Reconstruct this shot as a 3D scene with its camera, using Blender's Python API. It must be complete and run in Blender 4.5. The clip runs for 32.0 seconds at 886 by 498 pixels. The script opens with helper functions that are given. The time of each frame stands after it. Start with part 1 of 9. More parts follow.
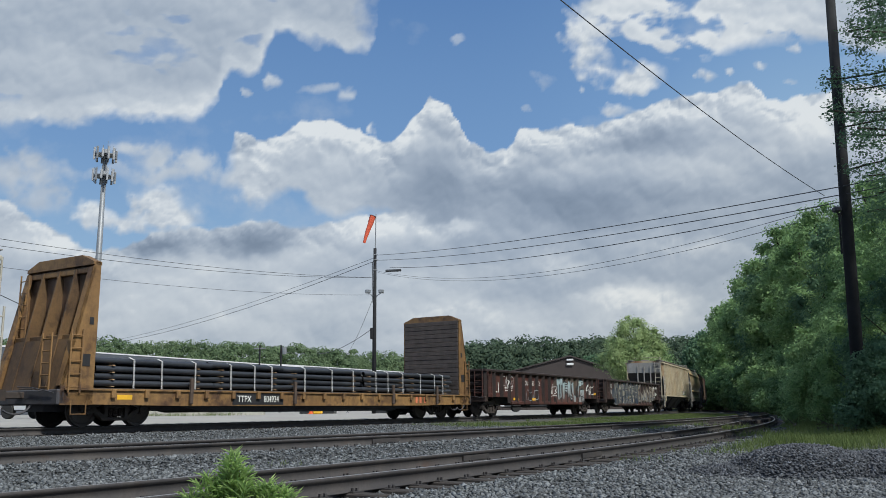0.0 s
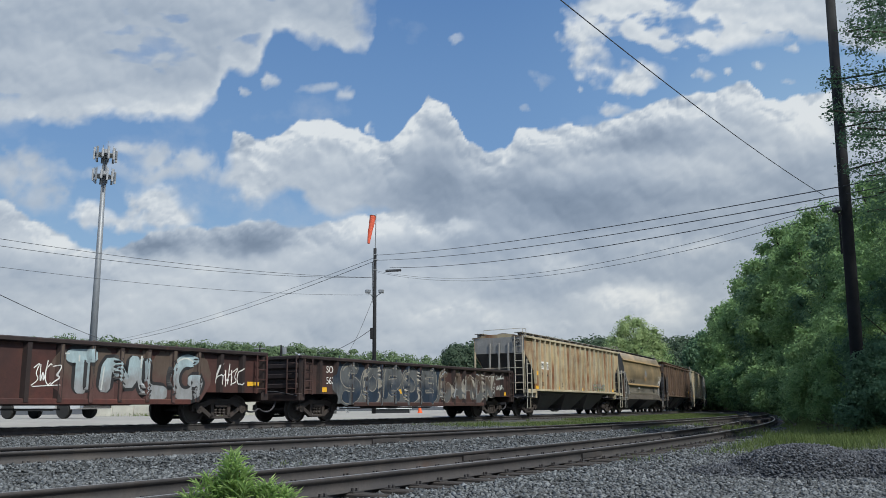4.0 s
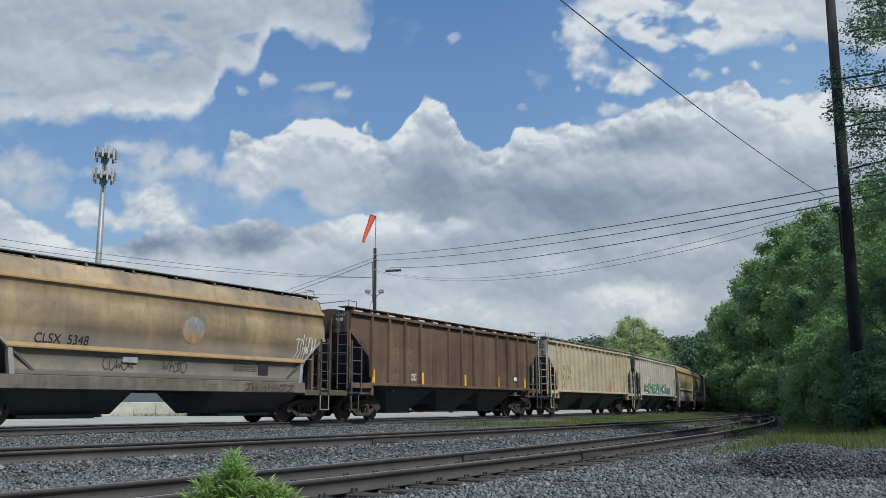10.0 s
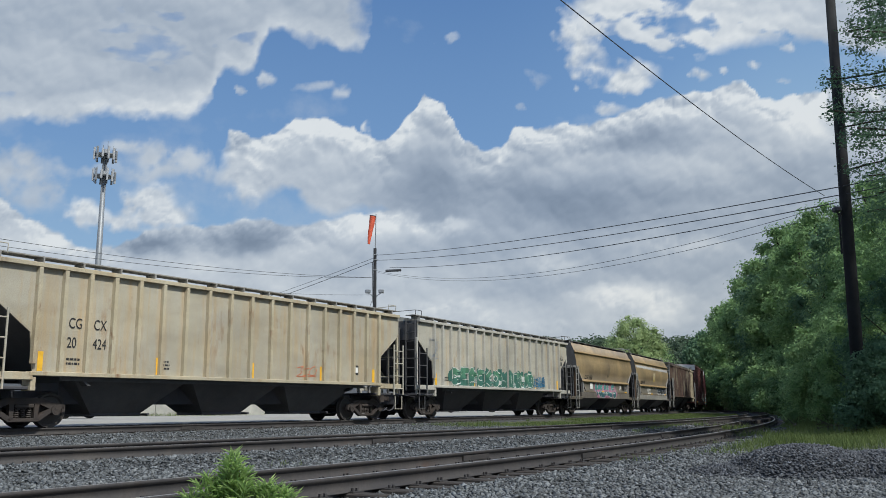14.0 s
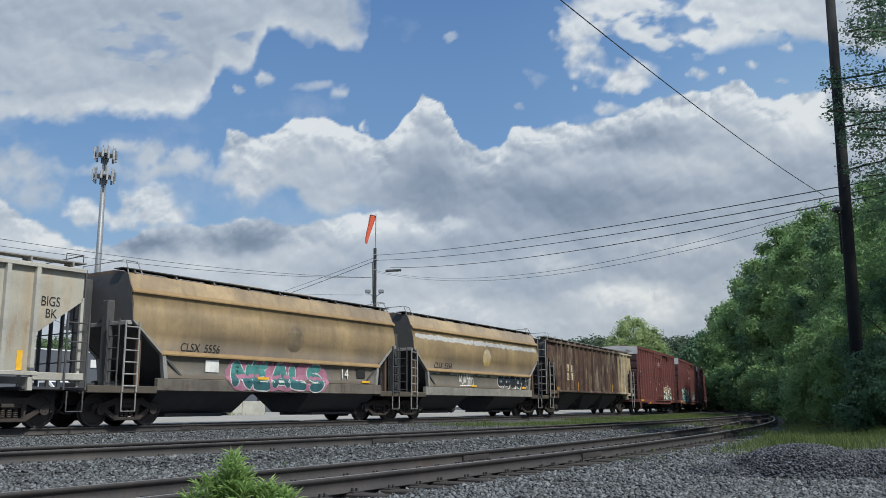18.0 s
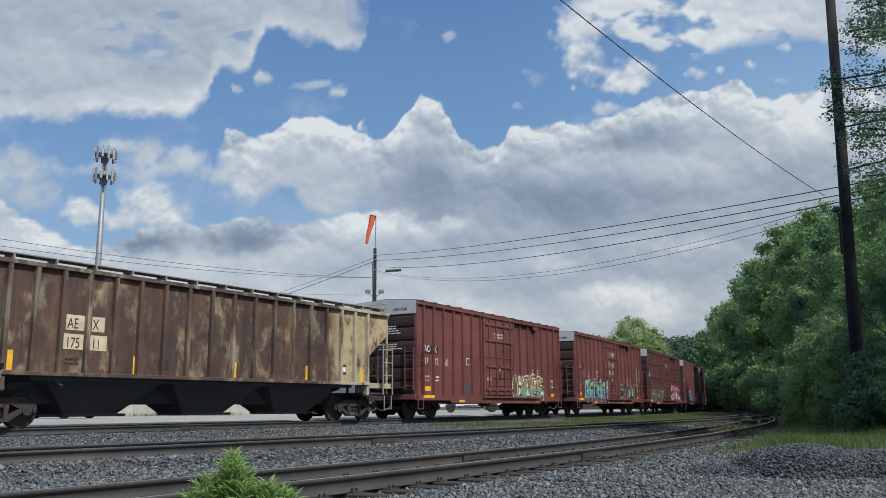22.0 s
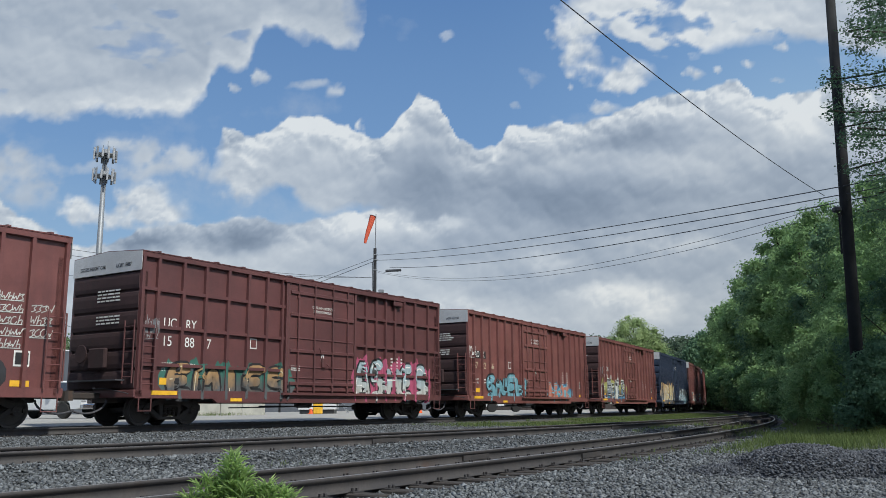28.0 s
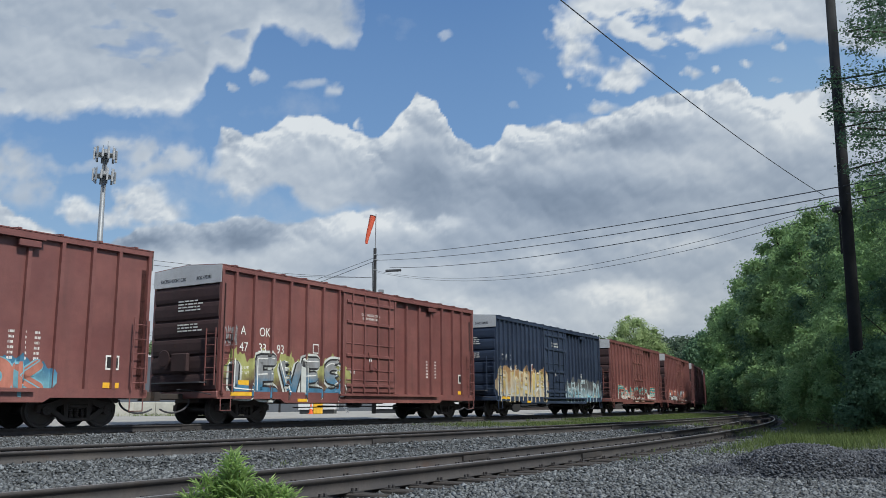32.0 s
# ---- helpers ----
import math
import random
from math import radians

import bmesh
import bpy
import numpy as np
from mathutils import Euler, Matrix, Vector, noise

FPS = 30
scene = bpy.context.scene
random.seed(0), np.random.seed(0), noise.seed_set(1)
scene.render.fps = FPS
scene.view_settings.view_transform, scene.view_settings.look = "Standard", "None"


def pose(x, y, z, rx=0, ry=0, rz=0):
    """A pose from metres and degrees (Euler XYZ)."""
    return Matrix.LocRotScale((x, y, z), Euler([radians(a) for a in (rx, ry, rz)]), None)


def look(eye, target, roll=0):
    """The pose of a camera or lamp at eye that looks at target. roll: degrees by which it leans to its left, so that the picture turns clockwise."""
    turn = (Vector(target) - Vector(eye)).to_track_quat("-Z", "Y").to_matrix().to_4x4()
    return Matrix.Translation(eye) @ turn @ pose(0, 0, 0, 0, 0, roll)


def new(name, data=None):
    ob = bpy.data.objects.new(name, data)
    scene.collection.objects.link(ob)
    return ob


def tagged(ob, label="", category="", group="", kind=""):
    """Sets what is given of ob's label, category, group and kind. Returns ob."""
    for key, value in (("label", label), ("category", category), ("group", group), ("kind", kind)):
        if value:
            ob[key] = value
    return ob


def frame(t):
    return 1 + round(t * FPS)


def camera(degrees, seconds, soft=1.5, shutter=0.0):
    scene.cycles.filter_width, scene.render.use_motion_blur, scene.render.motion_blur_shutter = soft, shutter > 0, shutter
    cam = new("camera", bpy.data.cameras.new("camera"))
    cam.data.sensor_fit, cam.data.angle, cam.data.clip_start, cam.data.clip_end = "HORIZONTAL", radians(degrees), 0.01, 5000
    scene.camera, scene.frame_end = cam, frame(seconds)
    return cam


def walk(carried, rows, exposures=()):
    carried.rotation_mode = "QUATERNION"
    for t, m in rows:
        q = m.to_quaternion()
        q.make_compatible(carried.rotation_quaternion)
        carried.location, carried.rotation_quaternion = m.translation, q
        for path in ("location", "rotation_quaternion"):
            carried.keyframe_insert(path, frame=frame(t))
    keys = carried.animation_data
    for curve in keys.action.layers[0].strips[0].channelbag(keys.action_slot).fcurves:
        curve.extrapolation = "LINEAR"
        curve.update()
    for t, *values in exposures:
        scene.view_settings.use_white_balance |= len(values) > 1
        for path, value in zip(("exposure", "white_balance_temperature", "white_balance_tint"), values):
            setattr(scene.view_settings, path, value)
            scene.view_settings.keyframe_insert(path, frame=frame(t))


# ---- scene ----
EYE = (0.0, 0.0, 1.0)
PITCH = 10.61
cam = camera(54.93, 32.0, 0.55)
AIM = look(EYE, (0.0, math.cos(radians(PITCH)), 1.0 + math.sin(radians(PITCH))), -0.46)
walk(cam, [(0.0, AIM), (32.0, AIM)], exposures=[(0.0, 0.0, 6390, 6), (32.0, 0.0, 6390, 6)])

# ---- world and sun ----
SUN_AZ, SUN_EL = 138.0, 50.0        # compass degrees from +y towards +x
world = bpy.data.worlds.new("world")
scene.world = world
world.use_nodes = True
wn, wl = world.node_tree.nodes, world.node_tree.links
sky_tex = wn.new("ShaderNodeTexSky")
sky_tex.sky_type = "NISHITA"
sky_tex.sun_disc = False
sky_tex.sun_elevation = radians(SUN_EL)
sky_tex.sun_rotation = radians(SUN_AZ)
wl.new(sky_tex.outputs[0], wn["Background"].inputs[0])
wn["Background"].inputs[1].default_value = 0.15
sun = new("sun", bpy.data.lights.new("sun", "SUN"))
sun.data.energy = 4.2
sun.data.angle = radians(3.0)
sun.data.color = (1.0, 0.96, 0.88)
sd = Vector((math.sin(radians(SUN_AZ)) * math.cos(radians(SUN_EL)), math.cos(radians(SUN_AZ)) * math.cos(radians(SUN_EL)), math.sin(radians(SUN_EL))))
sun.matrix_world = look(sd * 50.0, (0, 0, 0))

# ---- small tools ----
rnd = random.Random(7)


class Shell:
    """Collects vertices and faces of one mesh, with a material slot per face."""

    def __init__(self):
        self.v, self.f, self.m = [], [], []

    def add(self, verts, faces, slot=0):
        n = len(self.v)
        self.v.extend(verts)
        self.f.extend([tuple(i + n for i in q) for q in faces])
        self.m.extend([slot] * len(faces))
        return self

    def box(self, x0, x1, y0, y1, z0, z1, slot=0):
        v = [(x0, y0, z0), (x1, y0, z0), (x1, y1, z0), (x0, y1, z0), (x0, y0, z1), (x1, y0, z1), (x1, y1, z1), (x0, y1, z1)]
        return self.add(v, [(0, 3, 2, 1), (4, 5, 6, 7), (0, 1, 5, 4), (1, 2, 6, 5), (2, 3, 7, 6), (3, 0, 4, 7)], slot)

    def cbox(self, x0, x1, y0, y1, z0, z1, c=0.02, slot=0):
        """A box with chamfered edges."""
        vs, idx = [], {}
        for i, (xa, xs) in enumerate(((x0, 1), (x1, -1))):
            for j, (ya, ys) in enumerate(((y0, 1), (y1, -1))):
                for k, (za, zs) in enumerate(((z0, 1), (z1, -1))):
                    for ax in range(3):
                        idx[i, j, k, ax] = len(vs)
                        vs.append((xa + (0 if ax == 0 else xs * c), ya + (0 if ax == 1 else ys * c), za + (0 if ax == 2 else zs * c)))
        fs = []
        for i in (0, 1):
            q = [idx[i, 0, 0, 0], idx[i, 1, 0, 0], idx[i, 1, 1, 0], idx[i, 0, 1, 0]]
            fs.append(q if i else q[::-1])
            q = [idx[0, i, 0, 1], idx[0, i, 1, 1], idx[1, i, 1, 1], idx[1, i, 0, 1]]
            fs.append(q if i else q[::-1])
            q = [idx[0, 0, i, 2], idx[1, 0, i, 2], idx[1, 1, i, 2], idx[0, 1, i, 2]]
            fs.append(q if i else q[::-1])
        for a in (0, 1):
            for b in (0, 1):
                q = [idx[0, a, b, 1], idx[1, a, b, 1], idx[1, a, b, 2], idx[0, a, b, 2]]
                fs.append(q if a != b else q[::-1])
                q = [idx[a, 0, b, 0], idx[a, 1, b, 0], idx[a, 1, b, 2], idx[a, 0, b, 2]]
                fs.append(q if a == b else q[::-1])
                q = [idx[a, b, 0, 0], idx[a, b, 1, 0], idx[a, b, 1, 1], idx[a, b, 0, 1]]
                fs.append(q if a != b else q[::-1])
        for i in (0, 1):
            for j in (0, 1):
                for k in (0, 1):
                    q = [idx[i, j, k, 0], idx[i, j, k, 1], idx[i, j, k, 2]]
                    fs.append(q if (i + j + k) % 2 else q[::-1])
        return self.add(vs, fs, slot)

    def prism(self, poly, axis, a, b, slot=0):
        """A closed polygon pushed from a to b along an axis; poly gives the other two coordinates in order."""
        n = len(poly)
        def at(p, t):
            q = list(p)
            q.insert(axis, t)
            return tuple(q)
        v = [at(p, a) for p in poly] + [at(p, b) for p in poly]
        fs = [tuple(range(n))[::-1], tuple(range(n, 2 * n))]
        fs += [(i, (i + 1) % n, n + (i + 1) % n, n + i) for i in range(n)]
        return self.add(v, fs, slot)

    def tube(self, p, q, r0, r1=None, n=8, slot=0, caps=True):
        r1 = r0 if r1 is None else r1
        p, q = Vector(p), Vector(q)
        d = (q - p).normalized()
        u = d.orthogonal().normalized()
        w = d.cross(u)
        v = []
        for c, r in ((p, r0), (q, r1)):
            for i in range(n):
                a = 2 * math.pi * i / n
                v.append(tuple(c + (u * math.cos(a) + w * math.sin(a)) * r))
        fs = [(i, (i + 1) % n, n + (i + 1) % n, n + i) for i in range(n)]
        if caps:
            fs += [tuple(range(n))[::-1], tuple(range(n, 2 * n))]
        return self.add(v, fs, slot)

    def line(self, pts, r, n=6, slot=0):
        """One unbroken round bar through the points."""
        pts = [Vector(p) for p in pts]
        v, u = [], None
        for i, p in enumerate(pts):
            d = (pts[min(i + 1, len(pts) - 1)] - pts[max(i - 1, 0)]).normalized()
            u = d.orthogonal() if u is None else u - d * u.dot(d)
            u = u.normalized() if u.length > 1e-6 else d.orthogonal().normalized()
            w = d.cross(u)
            v += [tuple(p + (u * math.cos(2 * math.pi * k / n) + w * math.sin(2 * math.pi * k / n)) * r) for k in range(n)]
        m = len(pts)
        fs = [(i * n + k, i * n + (k + 1) % n, (i + 1) * n + (k + 1) % n, (i + 1) * n + k) for i in range(m - 1) for k in range(n)]
        return self.add(v, fs + [tuple(range(n))[::-1], tuple(range((m - 1) * n, m * n))], slot)

    def lathe(self, prof, c, axis="y", n=24, slot=0):
        """prof: (radius, along) pairs turned about an axis through c."""
        v = []
        for r, t in prof:
            for i in range(n):
                a = 2 * math.pi * i / n
                if axis == "y":
                    v.append((c[0] + r * math.cos(a), c[1] + t, c[2] + r * math.sin(a)))
                elif axis == "z":
                    v.append((c[0] + r * math.cos(a), c[1] + r * math.sin(a), c[2] + t))
                else:
                    v.append((c[0] + t, c[1] + r * math.cos(a), c[2] + r * math.sin(a)))
        fs = []
        for k in range(len(prof) - 1):
            for i in range(n):
                fs.append((k * n + i, k * n + (i + 1) % n, (k + 1) * n + (i + 1) % n, (k + 1) * n + i))
        fs += [tuple(range(n))[::-1], tuple(range((len(prof) - 1) * n, len(prof) * n))]
        return self.add(v, fs, slot)

    def mesh(self, name, *mats, smooth=False):
        me = bpy.data.meshes.new(name)
        me.from_pydata(self.v, [], self.f)
        for m in mats:
            me.materials.append(m)
        if len(mats) > 1:
            me.polygons.foreach_set("material_index", self.m)
        bm = bmesh.new()
        bm.from_mesh(me)
        bmesh.ops.recalc_face_normals(bm, faces=bm.faces)
        bm.to_mesh(me)
        bm.free()
        if smooth:
            me.polygons.foreach_set("use_smooth", [True] * len(me.polygons))
        me.update()
        return me


def part(name, sh, material, parent, label="", smooth=False):
    """Links a Shell (or a finished mesh) as one mesh under a thing or a part."""
    mats = material if isinstance(material, (tuple, list)) else (material,)
    me = sh.mesh(name, *mats, smooth=smooth) if isinstance(sh, Shell) else sh
    ob = new(name, me)
    if parent is not None:
        ob.parent = parent
    return tagged(ob, label) if label else ob


def thing(name, label, category, group="", at=None):
    ob = new(name)
    ob.empty_display_size = 0.3
    if at is not None:
        ob.matrix_world = at
    return tagged(ob, label, category, group)


def structure(name, sh, material, label, smooth=False):
    mats = material if isinstance(material, (tuple, list)) else (material,)
    me = sh.mesh(name, *mats, smooth=smooth) if isinstance(sh, Shell) else sh
    return tagged(new(name, me), label, "", "", "structure")


def raw_mesh(name, verts, faces, *mats):
    """A large mesh straight from arrays; faces all have the same number of corners."""
    verts, faces = np.asarray(verts, np.float32), np.asarray(faces, np.int32)
    me = bpy.data.meshes.new(name)
    k = faces.shape[1]
    me.vertices.add(len(verts))
    me.vertices.foreach_set("co", verts.ravel())
    me.loops.add(faces.size)
    me.loops.foreach_set("vertex_index", faces.ravel())
    me.polygons.add(len(faces))
    me.polygons.foreach_set("loop_start", np.arange(0, faces.size, k, dtype=np.int32))
    me.update(calc_edges=True)
    for m in mats:
        me.materials.append(m)
    return me


def value_noise(x, y, seed=0):
    """Smooth value noise on arrays."""
    xi, yi = np.floor(x).astype(np.int64), np.floor(y).astype(np.int64)
    fx, fy = x - xi, y - yi
    fx, fy = fx * fx * (3 - 2 * fx), fy * fy * (3 - 2 * fy)
    def h(a, b):
        n = (a * 374761393 + b * 668265263 + seed * 974634541) & 0x7FFFFFFF
        n = ((n ^ (n >> 13)) * 1274126177) & 0x7FFFFFFF
        return ((n ^ (n >> 16)) & 0xFFFF) / 65535.0
    return (h(xi, yi) * (1 - fx) + h(xi + 1, yi) * fx) * (1 - fy) + (h(xi, yi + 1) * (1 - fx) + h(xi + 1, yi + 1) * fx) * fy


def fbm(x, y, octaves=4, seed=0):
    total, amp, norm = 0.0, 1.0, 0.0
    for o in range(octaves):
        c, s = math.cos(0.6 + 0.9 * o), math.sin(0.6 + 0.9 * o)
        total = total + amp * value_noise((x * c - y * s) * 2 ** o + 11.3 * o, (x * s + y * c) * 2 ** o, seed + o)
        norm += amp
        amp *= 0.5
    return total / norm


# ---- the lines of the three tracks ----
def clothoid(x0, y0, head, k0, k1, lo, hi, flat=1e9):
    s = np.arange(lo, hi, 0.5)
    k = np.where(s < flat, k0 + k1 * s, k0 + k1 * flat)
    th = np.concatenate([[0], np.cumsum((k[1:] + k[:-1]) * 0.25)])
    i0 = int(np.searchsorted(s, 0))
    th = th - th[i0] + head
    x = np.concatenate([[0], np.cumsum((np.sin(th[1:]) + np.sin(th[:-1])) * 0.25)])
    y = np.concatenate([[0], np.cumsum((np.cos(th[1:]) + np.cos(th[:-1])) * 0.25)])
    return s, x - x[i0] + x0, y - y[i0] + y0, th


HALF_W = 1.6
SIDE_S, SIDE_X, SIDE_Y, SIDE_T = clothoid(-22.759, 4.671, 0.65059, -0.0028406, 2.6436e-6, -110.0, 520.0)
MAIN_X, MAIN_Y = SIDE_X - np.cos(SIDE_T) * HALF_W, SIDE_Y + np.sin(SIDE_T) * HALF_W
Z1, Z2, Z3 = 0.58, 0.45, 0.28       # railheads
LOT_Z = 0.66


def main_at(s, off=0.0):
    """Point of the train's track at s, off metres towards the camera's side, and the heading."""
    t = float(np.interp(s, SIDE_S, SIDE_T))
    x, y = float(np.interp(s, SIDE_S, MAIN_X)), float(np.interp(s, SIDE_S, MAIN_Y))
    return x + math.cos(t) * off, y - math.sin(t) * off, t


# second track keeps about ten metres off the train's track
_k = np.interp(SIDE_S, [-110, 10, 16, 20, 28, 36, 52, 62, 75, 100, 130, 155, 520], [9.2, 9.2, 9.8, 10.15, 10.55, 10.85, 10.9, 10.7, 9.8, 7.0, 3.2, 0.05, 0.05])
_k = np.convolve(np.pad(_k, 12, mode="edge"), np.ones(25) / 25, mode="valid")
MID_X, MID_Y = MAIN_X + np.cos(SIDE_T) * _k, MAIN_Y - np.sin(SIDE_T) * _k
NEAR_S, NEAR_X, NEAR_Y, NEAR_T = clothoid(-1.104, 11.076, 0.57499, -0.0061369, 5.9592e-5, -40.0, 170.0, 55.0)

# ---- materials ----
def nodes_of(name):
    m = bpy.data.materials.new(name)
    m.use_nodes = True
    nt = m.node_tree
    return m, nt.nodes, nt.links, nt.nodes["Principled BSDF"]


def ramp(n, l, src, stops):
    r = n.new("ShaderNodeValToRGB")
    el = r.color_ramp.elements
    while len(el) < len(stops):
        el.new(0.5)
    for e, (p, c) in zip(el, stops):
        e.position = p
        e.color = (*c, 1) if len(c) == 3 else (c[0], c[0], c[0], 1)
    l.new(src, r.inputs[0])
    return r.outputs[0]


def tex_noise(n, l, scale, detail=4, rough=0.6, stretch=None, coords="Object"):
    tc = n.new("ShaderNodeTexCoord")
    src = tc.outputs[coords]
    if stretch:
        mp = n.new("ShaderNodeMapping")
        mp.inputs["Scale"].default_value = stretch
        l.new(src, mp.inputs[0])
        src = mp.outputs[0]
    t = n.new("ShaderNodeTexNoise")
    t.inputs["Scale"].default_value, t.inputs["Detail"].default_value, t.inputs["Roughness"].default_value = scale, detail, rough
    l.new(src, t.inputs["Vector"])
    return t.outputs[0]


def mixc(n, l, fac, a, b, mode="MIX"):
    x = n.new("ShaderNodeMix")
    x.data_type, x.blend_type = "RGBA", mode
    for k, v in ((0, fac), (6, a), (7, b)):
        if isinstance(v, bpy.types.NodeSocket):
            l.new(v, x.inputs[k])
        elif k == 0:
            x.inputs[0].default_value = v
        else:
            x.inputs[k].default_value = (*v, 1)
    return x.outputs[2]


def bump(n, l, bsdf, src, strength, dist):
    b = n.new("ShaderNodeBump")
    b.inputs["Strength"].default_value, b.inputs["Distance"].default_value = strength, dist
    l.new(src, b.inputs["Height"])
    l.new(b.outputs[0], bsdf.inputs["Normal"])


def steel(name, base, worn=None, rust=0.3, rough=0.55, dust=(0.22, 0.18, 0.14), grime=0.4, streak=0.5, rustc=(0.16, 0.07, 0.035), metal=0.0, run=1.0, tail=None, gloss=0.5, shade_low=None):
    """Weathered painted steel: faded patches, dust, rust blotches and vertical streaks.
    tail: x past which the second paint has stayed on, in patches.
    A darker colour can be blended in low down, as the hull's painted shade."""
    m, n, l, b = nodes_of(name)
    worn = worn or tuple(min(1, c * 1.25 + 0.02) for c in base)
    big = tex_noise(n, l, 0.55, 5, 0.6)
    col = mixc(n, l, ramp(n, l, big, [(0.35, (0,)), (0.7, (1,))]), base, worn)
    st = tex_noise(n, l, 1.0, 5, 0.65, (3.2, 3.2, 0.18))
    f1 = n.new("ShaderNodeMath")
    f1.operation = "MULTIPLY"
    l.new(ramp(n, l, st, [(0.48, (0,)), (0.72, (1,))]), f1.inputs[0])
    f1.inputs[1].default_value = streak
    col = mixc(n, l, f1.outputs[0], col, dust)
    fine = tex_noise(n, l, 2.3, 8, 0.7, (1.0, 1.0, run))
    lo = 0.72 - 0.3 * rust
    rf = ramp(n, l, fine, [(lo - 0.02, (0,)), (lo + 0.13, (1,))])
    f2 = n.new("ShaderNodeMath")
    f2.operation = "MULTIPLY"
    l.new(rf, f2.inputs[0])
    l.new(ramp(n, l, tex_noise(n, l, 0.9, 3, 0.6, (1.0, 1.0, run)), [(0.4, (0,)), (0.62, (1,))]), f2.inputs[1])
    rc = mixc(n, l, tex_noise(n, l, 9.0, 5), rustc, tuple(c * 0.45 for c in rustc))
    col = mixc(n, l, f2.outputs[0], col, rc)
    # darkens with falling height: shade under the hull's bulge, mixed into the colour
    if shade_low:
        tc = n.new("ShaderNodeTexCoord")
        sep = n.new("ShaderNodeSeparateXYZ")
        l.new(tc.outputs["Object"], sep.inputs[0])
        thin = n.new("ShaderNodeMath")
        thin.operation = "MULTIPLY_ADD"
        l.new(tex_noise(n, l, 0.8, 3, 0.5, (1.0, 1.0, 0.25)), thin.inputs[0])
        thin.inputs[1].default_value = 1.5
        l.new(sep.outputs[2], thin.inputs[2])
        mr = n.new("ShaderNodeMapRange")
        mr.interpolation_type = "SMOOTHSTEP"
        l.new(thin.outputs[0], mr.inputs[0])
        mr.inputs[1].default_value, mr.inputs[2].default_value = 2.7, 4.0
        col = mixc(n, l, mr.outputs[0], shade_low, col)
    if tail is not None:
        tc = n.new("ShaderNodeTexCoord")
        sep = n.new("ShaderNodeSeparateXYZ")
        l.new(tc.outputs["Object"], sep.inputs[0])
        mr = n.new("ShaderNodeMapRange")
        l.new(sep.outputs[0], mr.inputs[0])
        mr.inputs[1].default_value, mr.inputs[2].default_value = tail, tail + 0.8
        f3 = n.new("ShaderNodeMath")
        f3.operation = "MULTIPLY"
        l.new(mr.outputs[0], f3.inputs[0])
        l.new(ramp(n, l, fine, [(0.36, (0,)), (0.5, (1,))]), f3.inputs[1])
        col = mixc(n, l, f3.outputs[0], col, rustc)
    gr = n.new("ShaderNodeMath")
    gr.operation = "MULTIPLY"
    l.new(ramp(n, l, tex_noise(n, l, 4.0, 6, 0.7), [(0.45, (0,)), (0.8, (1,))]), gr.inputs[0])
    gr.inputs[1].default_value = grime
    col = mixc(n, l, gr.outputs[0], col, tuple(c * 0.35 for c in base))
    speck = ramp(n, l, tex_noise(n, l, 38.0, 3, 0.7), [(0.3, (0.78, 0.77, 0.76)), (0.5, (1.0, 1.0, 1.0)), (0.72, (1.16, 1.16, 1.16))])
    col = mixc(n, l, 1.0, col, speck, "MULTIPLY")
    wash = ramp(n, l, tex_noise(n, l, 1.0, 4, 0.6, (0.35, 0.35, 0.9)), [(0.3, (0.8, 0.8, 0.82)), (0.65, (1.08, 1.07, 1.06))])
    col = mixc(n, l, 1.0, col, wash, "MULTIPLY")
    l.new(col, b.inputs["Base Color"])
    b.inputs["Roughness"].default_value, b.inputs["Metallic"].default_value = rough, metal
    b.inputs["Specular IOR Level"].default_value = gloss
    bump(n, l, b, tex_noise(n, l, 6.0, 6, 0.7), 0.22, 0.02)
    return m


def plain(name, base, rough=0.7, var=0.25, scale=6.0, metal=0.0, bumpy=0.15):
    m, n, l, b = nodes_of(name)
    f = tex_noise(n, l, scale, 6, 0.65)
    col = mixc(n, l, ramp(n, l, f, [(0.3, (0,)), (0.72, (1,))]), tuple(c * (1 - var) for c in base), tuple(min(1, c * (1 + var)) for c in base))
    l.new(col, b.inputs["Base Color"])
    b.inputs["Roughness"].default_value, b.inputs["Metallic"].default_value = rough, metal
    if bumpy:
        bump(n, l, b, tex_noise(n, l, scale * 5, 4), bumpy, 0.02)
    return m


def leaf_mat(name, dark, light, scale=0.6):
    """Foliage: two greens by clump, each leaf a little off; some light comes through."""
    m, n, l, b = nodes_of(name)
    geo = n.new("ShaderNodeNewGeometry")
    f = tex_noise(n, l, scale, 3, 0.6)
    col = mixc(n, l, ramp(n, l, f, [(0.3, (0,)), (0.7, (1,))]), dark, light)
    col = mixc(n, l, 0.4, col, mixc(n, l, geo.outputs["Random Per Island"], tuple(c * 0.7 for c in dark), tuple(min(1, c * 1.2) for c in light)))
    l.new(col, b.inputs["Base Color"])
    b.inputs["Roughness"].default_value = 0.7
    b.inputs["Specular IOR Level"].default_value = 0.18
    tr = n.new("ShaderNodeBsdfTranslucent")
    l.new(col, tr.inputs[0])
    mx = n.new("ShaderNodeMixShader")
    mx.inputs[0].default_value = 0.45
    l.new(b.outputs[0], mx.inputs[1])
    l.new(tr.outputs[0], mx.inputs[2])
    l.new(mx.outputs[0], n["Material Output"].inputs[0])
    return m


